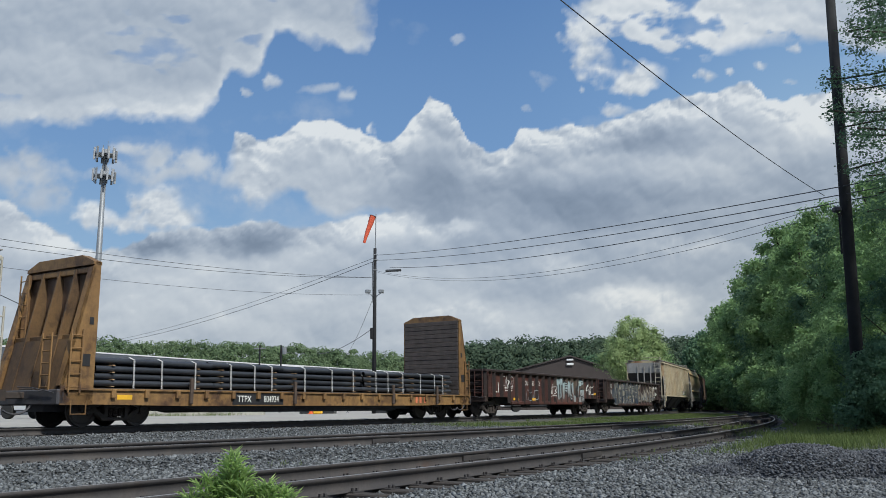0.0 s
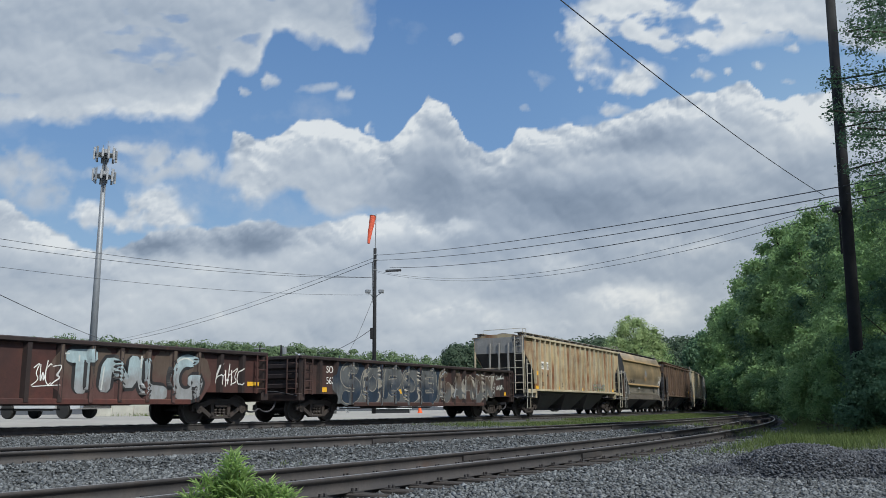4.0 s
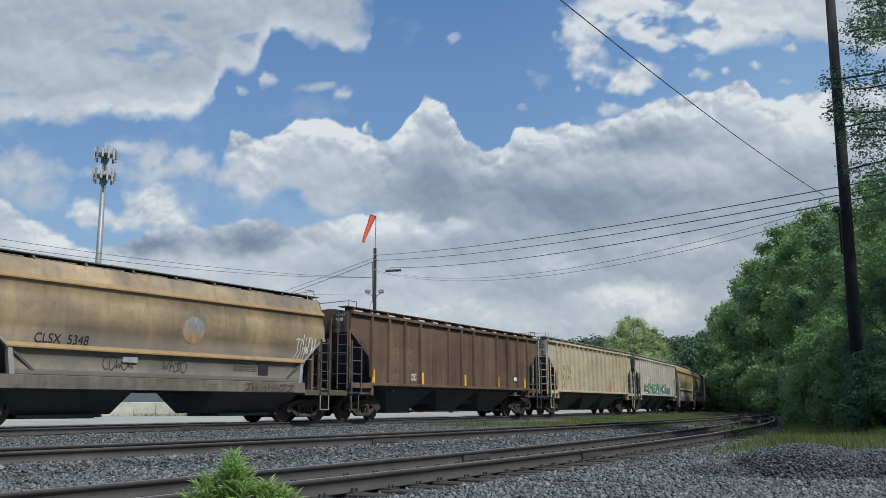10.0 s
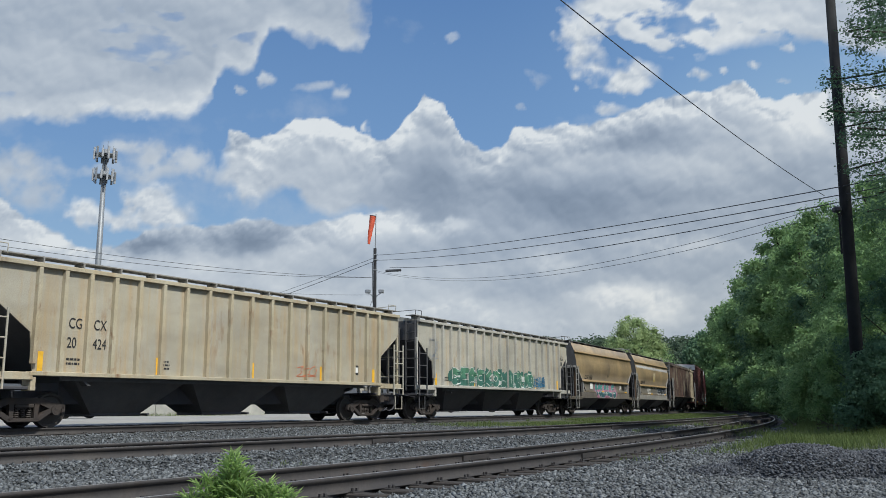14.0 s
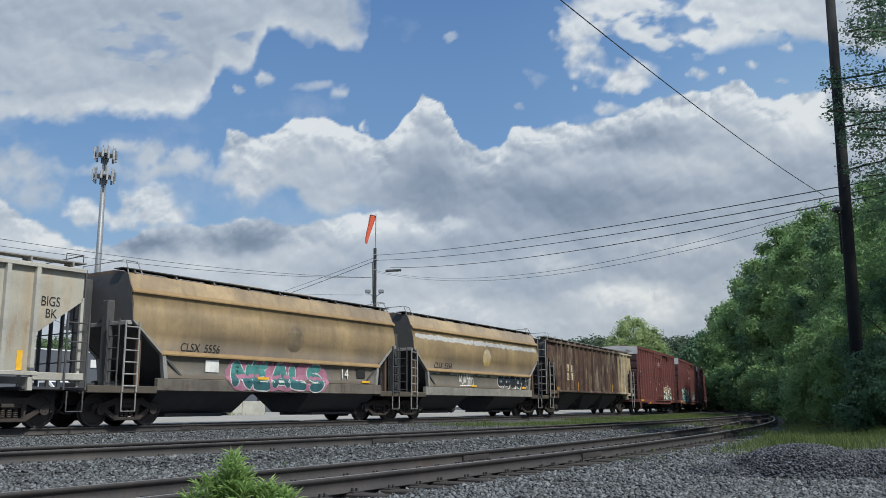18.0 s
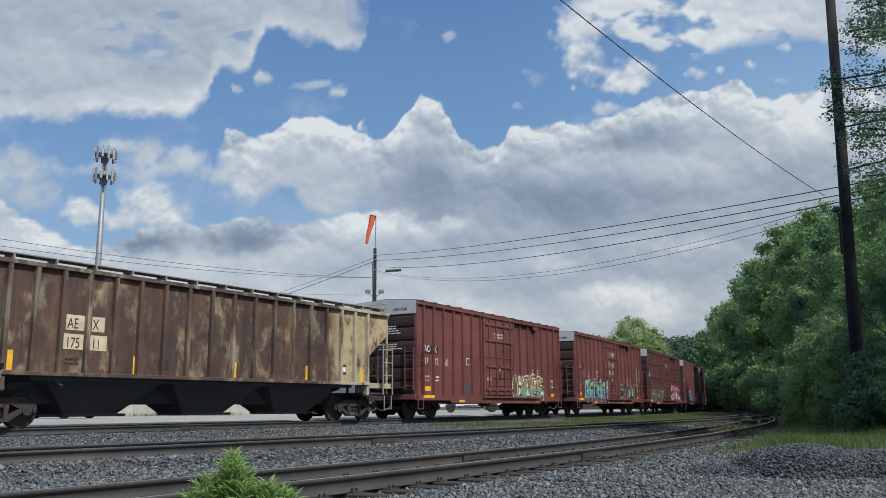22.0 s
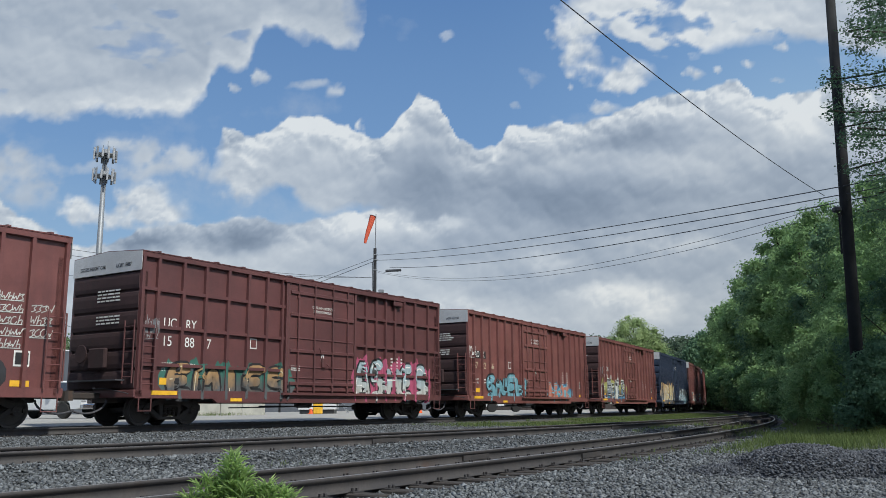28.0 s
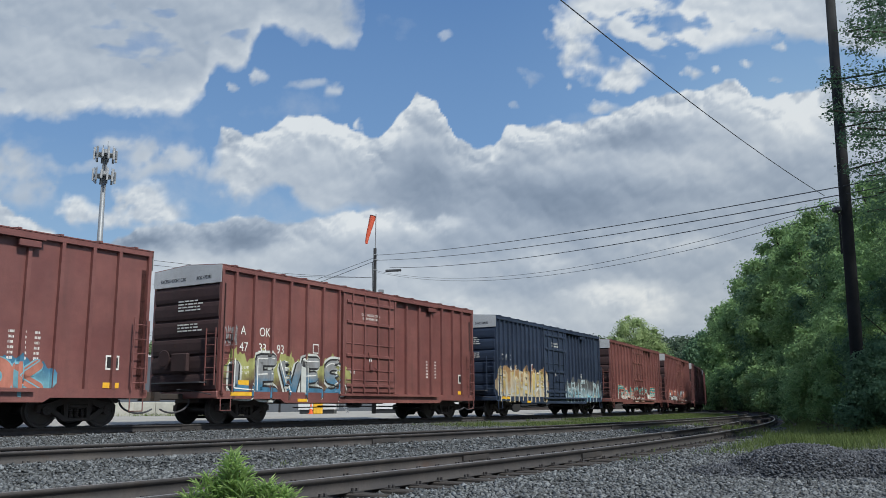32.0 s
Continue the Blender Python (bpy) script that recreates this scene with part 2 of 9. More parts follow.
def stone_mat(name, dark, light, scale=14.0, island=True):
    m, n, l, b = nodes_of(name)
    f = tex_noise(n, l, scale, 5, 0.65)
    col = mixc(n, l, f, dark, light)
    if island:
        geo = n.new("ShaderNodeNewGeometry")
        each = ramp(n, l, geo.outputs["Random Per Island"], [(0.0, tuple(c * 0.5 for c in dark)), (0.55, tuple((c + d) * 0.5 for c, d in zip(dark, light))), (0.85, tuple(c * 1.1 for c in light)), (1.0, tuple(c * 1.6 for c in light))])
        col = mixc(n, l, 0.75, col, each)
    l.new(col, b.inputs["Base Color"])
    b.inputs["Roughness"].default_value = 0.85
    bump(n, l, b, tex_noise(n, l, scale * 3, 4), 0.3, 0.01)
    return m


def gravel_mat(name, dark, mid, light, cell=16.0):
    """Crushed stone seen as one sheet: cells of different greys with dark joints."""
    m, n, l, b = nodes_of(name)
    tc = n.new("ShaderNodeTexCoord")
    v = n.new("ShaderNodeTexVoronoi")
    v.inputs["Scale"].default_value = cell
    l.new(tc.outputs["Object"], v.inputs["Vector"])
    sep = n.new("ShaderNodeSeparateColor")
    l.new(v.outputs["Color"], sep.inputs[0])
    col = ramp(n, l, sep.outputs[0], [(0.0, dark), (0.5, mid), (1.0, light)])
    d = ramp(n, l, v.outputs["Distance"], [(0.25, (1,)), (0.75, (0.35,))])
    col = mixc(n, l, 1.0, col, d, "MULTIPLY")
    patch = ramp(n, l, tex_noise(n, l, 0.5, 5, 0.6), [(0.3, (0.72, 0.7, 0.68)), (0.7, (1.1, 1.1, 1.1))])
    col = mixc(n, l, 1.0, col, patch, "MULTIPLY")
    l.new(col, b.inputs["Base Color"])
    b.inputs["Roughness"].default_value = 0.9
    bump(n, l, b, v.outputs["Distance"], -0.9, 0.05)
    return m


M_GRAVEL = gravel_mat("ballast_stone", (0.041, 0.044, 0.048), (0.09, 0.096, 0.101), (0.17, 0.177, 0.183), 26.0)
M_STONES = stone_mat("loose_stone", (0.047, 0.052, 0.057), (0.153, 0.164, 0.174))
M_PILE = stone_mat("dark_crushed_stone", (0.027, 0.03, 0.038), (0.094, 0.102, 0.117))
M_GRASSY = plain("grassy_soil", (0.07, 0.075, 0.04), 0.95, 0.5, 1.6)
M_CONC = plain("lot_concrete", (0.30, 0.29, 0.27), 0.85, 0.14, 0.35)
M_FARLAND = plain("far_land", (0.07, 0.09, 0.04), 0.95, 0.3, 0.02, 0.0, 0.0)
M_RAIL = steel("rail_steel", (0.034, 0.032, 0.034), (0.052, 0.047, 0.046), 0.45, 0.65, grime=0.3, streak=0.1, rustc=(0.07, 0.045, 0.035))
M_RAILTOP = plain("worn_railhead", (0.25, 0.24, 0.235), 0.38, 0.25, 8.0, 0.4, 0.0)
M_TIE = plain("creosoted_tie", (0.04, 0.034, 0.031), 0.9, 0.45, 7.0)
M_LEAF = leaf_mat("leaf_wood", (0.098, 0.178, 0.084), (0.262, 0.405, 0.172))
M_LEAF2 = leaf_mat("leaf_bright", (0.165, 0.287, 0.116), (0.378, 0.543, 0.244))
M_LEAF3 = leaf_mat("leaf_far", (0.10, 0.16, 0.085), (0.19, 0.26, 0.14), 0.05)
M_LEAF4 = leaf_mat("leaf_dark_hill", (0.058, 0.095, 0.066), (0.105, 0.15, 0.095), 0.08)
M_LEAFD = leaf_mat("leaf_dark", (0.067, 0.137, 0.085), (0.181, 0.299, 0.171), 0.3)
M_LONE = leaf_mat("leaf_yellow_green", (0.21, 0.30, 0.125), (0.43, 0.53, 0.27), 0.5)
M_WEED = leaf_mat("weed_green", (0.22, 0.35, 0.11), (0.42, 0.56, 0.22), 6.0)
M_GRASS = leaf_mat("grass_blade", (0.084, 0.13, 0.042), (0.178, 0.225, 0.082), 1.2)
M_BARK = plain("bark", (0.055, 0.045, 0.035), 0.95, 0.4, 5.0)
M_POLE = plain("weathered_pole", (0.011, 0.012, 0.015), 0.9, 0.4, 4.0)
M_WIRE = plain("wire_black", (0.04, 0.044, 0.052), 0.6, 0.1, 3.0, 0, 0)
M_GALV = plain("galvanised_steel", (0.23, 0.245, 0.265), 0.5, 0.12, 0.8, 0.3, 0.05)
M_ANT = plain("antenna_white", (0.36, 0.37, 0.39), 0.6, 0.1, 3.0, 0, 0)
M_SOCK = plain("orange_cloth", (0.66, 0.115, 0.06), 0.8, 0.12, 4.0, 0, 0.05)
M_BLACK = steel("black_running_gear", (0.047, 0.05, 0.062), (0.07, 0.07, 0.08), 0.35, 0.7, (0.06, 0.045, 0.035), 0.3, 0.3)
M_TRUCK = steel("rusty_cast_steel", (0.034, 0.029, 0.028), (0.058, 0.045, 0.038), 0.6, 0.75, (0.07, 0.05, 0.04), 0.3, 0.3, (0.11, 0.06, 0.038))
M_WHEEL = steel("wheel_steel", (0.04, 0.036, 0.037), (0.06, 0.052, 0.048), 0.4, 0.6, grime=0.3, streak=0.0)

# ---- sky: a far bowl of drifting cloud ----
def lin(r, g, b):
    return tuple(((c / 255 + 0.055) / 1.055) ** 2.4 if c > 10 else c / 255 / 12.92 for c in (r, g, b))


def smooth(a, b, x):
    t = np.clip((x - a) / (b - a), 0, 1)
    return t * t * (3 - 2 * t)


def worley(x, y, seed):
    """Distance to the nearest of scattered points, one in each unit cell."""
    xi, yi = np.floor(x).astype(np.int64), np.floor(y).astype(np.int64)
    best = np.full(x.shape, 9.0)
    for i in (-1, 0, 1):
        for j in (-1, 0, 1):
            a, b = xi + i, yi + j
            n = (a * 374761393 + b * 668265263 + seed * 974634541) & 0x7FFFFFFF
            n = ((n ^ (n >> 13)) * 1274126177) & 0x7FFFFFFF
            n = n ^ (n >> 16)
            best = np.minimum(best, (a + (n & 1023) / 1023.0 - x) ** 2 + (b + ((n >> 10) & 1023) / 1023.0 - y) ** 2)
    return np.sqrt(best)


def billow(a, b, seed):
    """Rounded heaps upon heaps, from none to one."""
    t, norm = 0.0, 0.0
    for k, g in enumerate((1.0, 0.5, 0.22, 0.1)):
        c, s = math.cos(0.5 + 1.1 * k), math.sin(0.5 + 1.1 * k)
        t = t + g * (1 - np.minimum(worley((a * c - b * s) * 2.1 ** k, (a * s + b * c) * 2.1 ** k, seed + k), 1.0) ** 1.5)
        norm += g
    return t / norm


def sky_bowl():
    az = np.radians(np.concatenate([np.arange(-180, -36, 4.0), np.arange(-36, 36, 0.13), np.arange(36, 181, 4.0)]))
    el = np.radians(np.concatenate([np.arange(-4, 0, 1.0), np.arange(0, 29, 0.13), np.arange(29, 36, 1.0)]))
    A, E = np.meshgrid(az, el)
    R = 3600.0
    px, py, pz = np.sin(A) * np.cos(E), np.cos(A) * np.cos(E), np.sin(E)
    cp, sp = math.cos(radians(PITCH)), math.sin(radians(PITCH))
    fw = np.maximum(py * cp + pz * sp, 0.15)
    # hundredths of the distance, right and up from the line of sight
    u, v = 100 * px / fw, 100 * (pz * cp - py * sp) / fw
    side = (py * cp + pz * sp) < 0.3
    w1 = (fbm(u * 0.22, v * 0.22, 5, 3) - 0.5) * 2
    w2 = (fbm(u * 0.75 + 7, v * 0.75, 4, 11) - 0.5) * 2
    w3 = (fbm(u * 0.22 + 31, v * 0.22 + 9, 5, 43) - 0.5) * 2
    w4 = (fbm(u * 0.75 + 3, v * 0.75 + 17, 4, 19) - 0.5) * 2
    bu_, bv_ = u + 0.9 * w1 + 0.35 * w2, v + 0.9 * w3 + 0.35 * w2
    heap = billow(bu_ * 0.15, bv_ * 0.19, 71)
    # light falls on the heaps from above and a little from the right
    lit = np.clip(2.4 * (heap - billow((bu_ + 0.3) * 0.15, (bv_ + 0.7) * 0.19, 71)), -0.5, 0.5)
    bump_ = (heap - 0.55) * 2.4 + 0.35 * (fbm(u * 1.9, v * 1.9, 3, 15) - 0.5)

    def spot(d, blobs):
        for cu, cv, ru, rv, g in blobs:
            d = d + g * np.exp(-((u - cu + 1.6 * w1 + 0.5 * w2) / ru) ** 2 - ((v - cv + 0.8 * w3 + 0.5 * w2) / rv) ** 2)
        return d

    knob = billow(bu_ * 0.46, bv_ * 0.5, 77)
    rim = np.clip(1.7 * (knob - billow((bu_ + 0.12) * 0.46, (bv_ + 0.3) * 0.5, 77)), -0.4, 0.4)
    lump = bump_ + 1.1 * (knob - 0.55)
    cover, dark = np.zeros_like(u), np.zeros_like(u)

    def lay(c, d):
        """Lays one cloud over those behind it."""
        nonlocal cover, dark
        c = np.clip(c, 0, 1)
        total = c + cover * (1 - c)
        dark = (c * np.clip(d, 0, 1) + cover * (1 - c) * dark) / np.maximum(total, 1e-4)
        cover = total
    uu, vv = u + 0.5 * w1 + 0.35 * w2, v + 0.5 * w3 + 0.35 * w2
    # faint veils in the blue
    lay(0.18 * smooth(0.46, 0.76, fbm(u * 0.10 + 3, v * 0.17 + 1, 5, 97)), 0.2 + 0 * u)
    # soft drifting cloud: right, up, half width, half height, strength, greyness
    for cu, cv, ru, rv, s, g in [(-52.0, 10.3, 4.0, 2.3, 0.8, 0.3), (-47.9, 7.2, 3.6, 1.9, 0.75, 0.26), (-37.7, 12.3, 2.3, 0.9, 0.8, 0.16), (-34.6, 11.1, 3.1, 1.5, 0.85, 0.2), (-32.4, 9.6, 3.8, 1.3, 0.85, 0.24), (-28.9, 10.3, 2.4, 1.5, 0.85, 0.18), (-25.8, 8.6, 2.7, 1.2, 0.7, 0.26), (-39.4, 9.4, 4.6, 0.8, 0.5, 0.2), (-48.0, 9.4, 5.3, 1.3, 0.4, 0.25), (-14.9, 19.0, 2.7, 0.6, 0.6, 0.15), (-12.5, 18.2, 0.9, 0.8, 0.7, 0.12)]:
        d = np.sqrt(((u + 1.3 * w1 + 0.5 * w2 - cu) / ru) ** 2 + ((v + 1.0 * w3 + 0.4 * w2 - cv) / rv) ** 2)
        lay(s * smooth(1.35, 0.2, d + 0.45 * w2 + 0.3 * w4), g + 0.06 - 0.2 * lit)
    # low deck, in level streaks with bright breaks
    dt = np.interp(uu, [-59.9, -52.0, -48.7, -45.4, -43.0, -38.7, -37.1, -35.1, -30.1, -26.1, -23.5, -20.8, -18.8, -16.2, -13.5, -11.4, -9.4, -7.4, -4.9, -2.8, 1.1, 60.7], [7.4, 6.4, 4.2, 2.6, 0.6, 0.1, 1.1, 2.2, 2.6, 2.7, 3.6, 3.4, 2.4, 2.7, 3.1, 3.8, 4.0, 4.4, 5.1, 4.0, 3.2, 3.2])
    deck = smooth(-0.25, 0.4, dt - vv + 0.5 * lump)
    streaks = 0.5 * fbm(u * 0.05 + 4, v * 0.22, 5, 31) + 0.5 * fbm(u * 0.12 + 1, v * 0.3, 4, 33)
    deck_dark = 0.17 + 0.10 * smooth(-10, 8, u) * smooth(-9, -1, v) + 0.14 * smooth(0.5, 4, dt - v) + 0.75 * (streaks - 0.5) - (0.25 * lit + 0.35 * rim) * smooth(4, 0, dt - v) - 0.1 * rim - 0.14 * lit
    deck_dark = spot(deck_dark, [(20.0, -5.6, 3.1, 1.2, -0.5), (25.5, -6.6, 2.9, 2.4, -0.36), (0.7, 2.6, 3.4, 1.1, -0.3), (12.7, -1.4, 3.6, 2.1, -0.22), (28.6, 0.1, 4.0, 1.6, -0.14), (1.1, -7.1, 8.0, 1.2, -0.16), (-9.5, 2.1, 4.0, 1.7, -0.2), (-32.1, -1.3, 10.6, 1.2, -0.14), (-48.0, 0.7, 6.0, 1.6, -0.2)])
    lay(deck, spot(deck_dark, [(-34.1, 0.9, 4.4, 1.5, 0.75), (-22.8, 1.7, 5.4, 2.0, 0.85), (24.3, -3.1, 8.6, 1.6, 0.2), (9.7, -5.2, 6.0, 1.7, 0.18), (6.4, 2.7, 9.9, 1.6, 0.16), (-12.2, -1.9, 8.0, 1.3, 0.06)]))
    # great cumulus: its upper and lower outlines
    top = np.interp(uu, [-25.8, -25.1, -23.8, -22.5, -19.5, -17.6, -14.9, -13.4, -11.5, -9.5, -6.4, -4.6, -3.1, -2.3, -1.1, 0.1, 1.1, 1.9, 4.4, 6.4, 7.4, 8.4, 13.3, 14.6, 17.0, 18.3, 21.0, 24.3, 26.9, 30.9, 34.2, 35.5, 36.6, 37.3, 39.5, 41.0, 43.5, 45.8, 60.7], [12.0, 13.7, 13.8, 12.9, 13.6, 15.1, 15.5, 15.6, 14.3, 13.3, 12.3, 14.9, 16.8, 18.3, 17.6, 16.9, 14.8, 12.8, 11.3, 11.5, 12.8, 14.1, 14.1, 14.7, 14.1, 14.9, 15.6, 16.6, 17.6, 18.2, 19.0, 19.2, 18.2, 16.9, 17.0, 17.6, 17.8, 18.4, 18.0])
    bottom = np.interp(uu, [-26.8, -25.5, -23.5, -20.8, -18.8, -16.2, -13.5, -9.5, -5.6, -2.6, 0.4, 3.1, 7.7], [10.3, 8.6, 6.0, 6.7, 7.8, 5.8, 4.3, 4.7, 4.2, 3.2, 0.7, -3.9, -13.2])
    big = smooth(-26.6, -24.6, uu) * smooth(-0.12, 0.4, top - vv + 0.55 * lump) * smooth(-0.9, 1.3, vv - bottom + 0.5 * bump_ + 0.3 * w2)
    depth = np.maximum(top - v, 0)
    big_dark = 0.14 + 0.20 * smooth(0.2, 3.5, depth) + 0.20 * smooth(3, 10, depth) * smooth(-12, 2, u) - (0.45 * smooth(6, 0.3, depth) + 0.24) * lit - (0.5 * smooth(4, 0.2, depth) + 0.08) * rim + 0.22 * (fbm(u * 0.14 + 2, v * 0.2, 4, 61) - 0.5)
    big_dark = spot(big_dark, [(-9.5, 11.9, 4.6, 1.7, -0.14), (36.2, 16.6, 4.0, 2.4, -0.24), (42.8, 14.3, 4.0, 3.3, -0.3), (30.2, 9.4, 8.6, 2.3, -0.22), (-14.9, 14.0, 4.6, 1.7, -0.12), (-1.6, 16.3, 1.7, 2.0, -0.1), (10.3, 13.0, 4.0, 1.3, -0.08)])
    big_dark = spot(big_dark, [(-4.2, 7.4, 5.3, 3.3, 0.26), (15.0, 6.0, 11.3, 2.9, 0.36), (22.9, 13.1, 6.0, 1.7, 0.34), (5.0, 8.0, 6.0, 2.7, 0.12), (40.8, 7.4, 6.0, 2.7, 0.1)])
    lay(big * smooth(-6.5, 1.5, v + 0.8 * w1), big_dark)
    # high grey sheet, upper left: its lower outline
    low = np.interp(uu, [-59.9, -52.0, -45.4, -42.0, -39.4, -36.1, -32.1, -29.4, -27.2, -26.6, -25.6, -23.5, -22.1, -21.2, -20.2, -18.8, -16.2, -13.5, -11.5, -9.5, -8.6, -8.0, -6.9], [16.6, 16.2, 15.4, 16.0, 16.8, 16.3, 16.1, 16.7, 18.2, 20.4, 21.8, 21.0, 21.9, 23.7, 25.5, 25.8, 25.0, 24.3, 23.5, 23.4, 24.6, 28.1, 33.2])
    sheet = smooth(-0.8, 1.1, v + 1.0 * w3 + 0.6 * w4 - low + 0.5 * lump) * smooth(-7.2, -11.5, u + 1.2 * w2)
    sheet = sheet * (1 - 0.55 * smooth(0.62, 0.76, fbm(u * 0.14 + 9, v * 0.42, 5, 21)) * smooth(1, 3, v - low))
    sheet_dark = 0.20 + 0.26 * smooth(0.3, 3.5, v - low) + 0.40 * (fbm(u * 0.06, v * 0.15, 4, 24) - 0.5) - 0.2 * lit - 0.16 * rim * smooth(4, 0, v - low) - 0.02 * rim
    lay(sheet, sheet_dark)
    # broken field and grey corner, upper right
    field = smooth(14, 18, uu) * smooth(-0.6, 1.6, vv - np.interp(u, [12, 18, 24, 30, 37, 41, 52], [22, 22.6, 22.4, 22.0, 23.6, 24.0, 22.0]))
    lay(field * smooth(0.38, 0.62, fbm(u * 0.3 + 5, v * 0.55, 5, 91) + 0.12 * smooth(23, 29, v) + 0.34 * smooth(30, 43, u) * smooth(22.5, 26, v + w1)), 0.08 + 0.2 * smooth(30, 48, u) - 0.3 * lit + 0.06 * w1)
    # crisp puffs
    for cu, cv, ru, rv, s, g in [(-42.0, 4.4, 1.9, 1.6, 1.0, 0.02), (-38.4, 3.6, 2.9, 1.1, 0.95, 0.1), (-34.0, 5.9, 2.9, 1.9, 1.0, 0.08), (-33.1, 4.0, 4.1, 1.5, 1.0, 0.12), (-22.8, 8.2, 3.4, 2.0, 1.0, 0.12), (-22.4, 10.0, 1.7, 1.5, 1.0, 0.02), (-20.2, 20.0, 1.2, 0.9, 0.75, 0.12), (-23.7, 18.6, 0.6, 0.6, 0.6, 0.15), (-8.9, 14.3, 0.5, 0.7, 0.8, 0.1), (30.1, 20.1, 1.2, 0.9, 0.9, 0.1), (32.7, 20.6, 0.6, 0.5, 0.75, 0.08), (36.2, 21.4, 1.3, 0.6, 0.85, 0.08)] + [(40.2, 23.5, 1.1, 0.7, 0.9, 0.1), (19.3, 16.6, 2.1, 0.7, 0.8, 0.08), (16.0, 23.9, 2.3, 4.1, 0.95, 0.06), (17.6, 21.2, 2.7, 1.5, 0.9, 0.05), (22.3, 20.3, 2.9, 1.8, 1.0, 0.05), (22.8, 19.3, 1.7, 1.1, 1.0, 0.06), (11.3, 20.0, 1.5, 0.8, 0.3, 0.1), (9.0, 17.2, 0.6, 0.5, 0.45, 0.1), (1.1, 24.9, 1.2, 0.5, 0.5, 0.1), (39.8, 19.4, 0.7, 0.5, 0.45, 0.1), (48.8, 23.9, 4.0, 1.2, 0.9, 0.1), (15.1, 18.6, 0.7, 0.5, 0.5, 0.1)] + [(19.3, -5.6, 3.2, 1.1, 0.8, 0.0), (21.6, -6.9, 3.3, 0.9, 0.6, 0.04), (25.3, -6.0, 2.5, 1.9, 0.7, 0.05), (12.7, -1.4, 3.3, 1.7, 0.5, 0.1), (29.0, 0.3, 3.4, 1.1, 0.5, 0.1), (1.1, 2.5, 2.7, 0.9, 0.7, 0.04), (0.4, -6.9, 7.3, 0.9, 0.5, 0.1), (7.7, -8.9, 8.0, 0.8, 0.5, 0.12)]:
        d = np.sqrt(((u + 1.1 * w1 + 1.0 * w2 - cu) / ru) ** 2 + ((v + 0.7 * w3 + 0.7 * w4 - cv) / rv) ** 2)
        lay(s * smooth(-0.45, 0.75, 0.85 - d + 0.35 * bump_ + 0.45 * w2 + 0.35 * w1), 0.04 + g + 0.10 * smooth(0.4, -0.8, (v - cv) / rv) - 0.35 * lit - 0.35 * rim)
    around = smooth(0.42, 0.62, fbm(A * 4, E * 9, 5, 51))
    dark = np.clip(dark + 0.02 * w2, 0, 1)
    cover = np.where(side, around, cover)
    dark = np.where(side, 0.4 * around, dark)
    n, m = A.shape
    verts = np.stack([px * R, py * R, pz * R], -1).reshape(-1, 3)
    i, j = np.meshgrid(np.arange(n - 1), np.arange(m - 1), indexing="ij")
    a = (i * m + j).ravel()
    faces = np.stack([a, a + m, a + m + 1, a + 1], -1)
    mt = bpy.data.materials.new("cloudy_sky")
    mt.use_nodes = True
    nn, ll = mt.node_tree.nodes, mt.node_tree.links
    nn.remove(nn["Principled BSDF"])
    em = nn.new("ShaderNodeEmission")
    ll.new(em.outputs[0], nn["Material Output"].inputs[0])
    at = nn.new("ShaderNodeAttribute")
    at.attribute_name = "cloud"
    sep = nn.new("ShaderNodeSeparateXYZ")
    ll.new(at.outputs["Vector"], sep.inputs[0])
    fine = tex_noise(nn, ll, 0.012, 8, 0.62)
    def mth(op, a, b):
        x = nn.new("ShaderNodeMath")
        x.operation = op
        for k, q in ((0, a), (1, b)):
            if isinstance(q, (int, float)):
                x.inputs[k].default_value = q
            else:
                ll.new(q, x.inputs[k])
        return x.outputs[0]
    wob = mth("MULTIPLY", mth("SUBTRACT", fine, 0.5), 1.3)
    edge = mth("MULTIPLY", sep.outputs[0], mth("SUBTRACT", 1.0, sep.outputs[0]))
    cov = mth("ADD", sep.outputs[0], mth("MULTIPLY", mth("MULTIPLY", wob, edge), 2.2))
    blue = ramp(nn, ll, sep.outputs[2], [(0.0, lin(176, 193, 211)), (0.35, lin(145, 176, 209)), (0.62, lin(117, 152, 197)), (1.0, lin(95, 131, 182))])
    shade = mth("ADD", sep.outputs[1], mth("MULTIPLY", wob, 0.05))
    body = ramp(nn, ll, shade, [(0.0, lin(221, 224, 229)), (0.2, lin(194, 201, 212)), (0.5, lin(163, 174, 191)), (0.75, lin(141, 154, 174)), (1.0, lin(124, 138, 159))])
    cream = ramp(nn, ll, sep.outputs[2], [(0.0, (1.03, 1.0, 0.95)), (0.45, (1.0, 1.0, 1.0))])
    body = mixc(nn, ll, 1.0, body, cream, "MULTIPLY")
    ll.new(mixc(nn, ll, ramp(nn, ll, cov, [(0.08, (0,)), (0.92, (1,))]), blue, body), em.inputs[0])
    mt.cycles.emission_sampling = "NONE"
    me = raw_mesh("sky_backdrop", verts, faces, mt)
    at_ = me.attributes.new("cloud", "FLOAT_VECTOR", "POINT")
    h = np.clip((E - 0.0) / radians(27.0) - 0.28 * smooth(2, 42, u), 0, 1)
    at_.data.foreach_set("vector", np.stack([cover, dark, h], -1).reshape(-1).astype(np.float32))
    me.polygons.foreach_set("use_smooth", np.ones(len(faces), bool))
    ob = tagged(new("sky_backdrop", me), "blue sky with drifting white and grey cumulus clouds", "sky", "", "structure")
    ob.location = EYE
    return ob


SKY = sky_bowl()

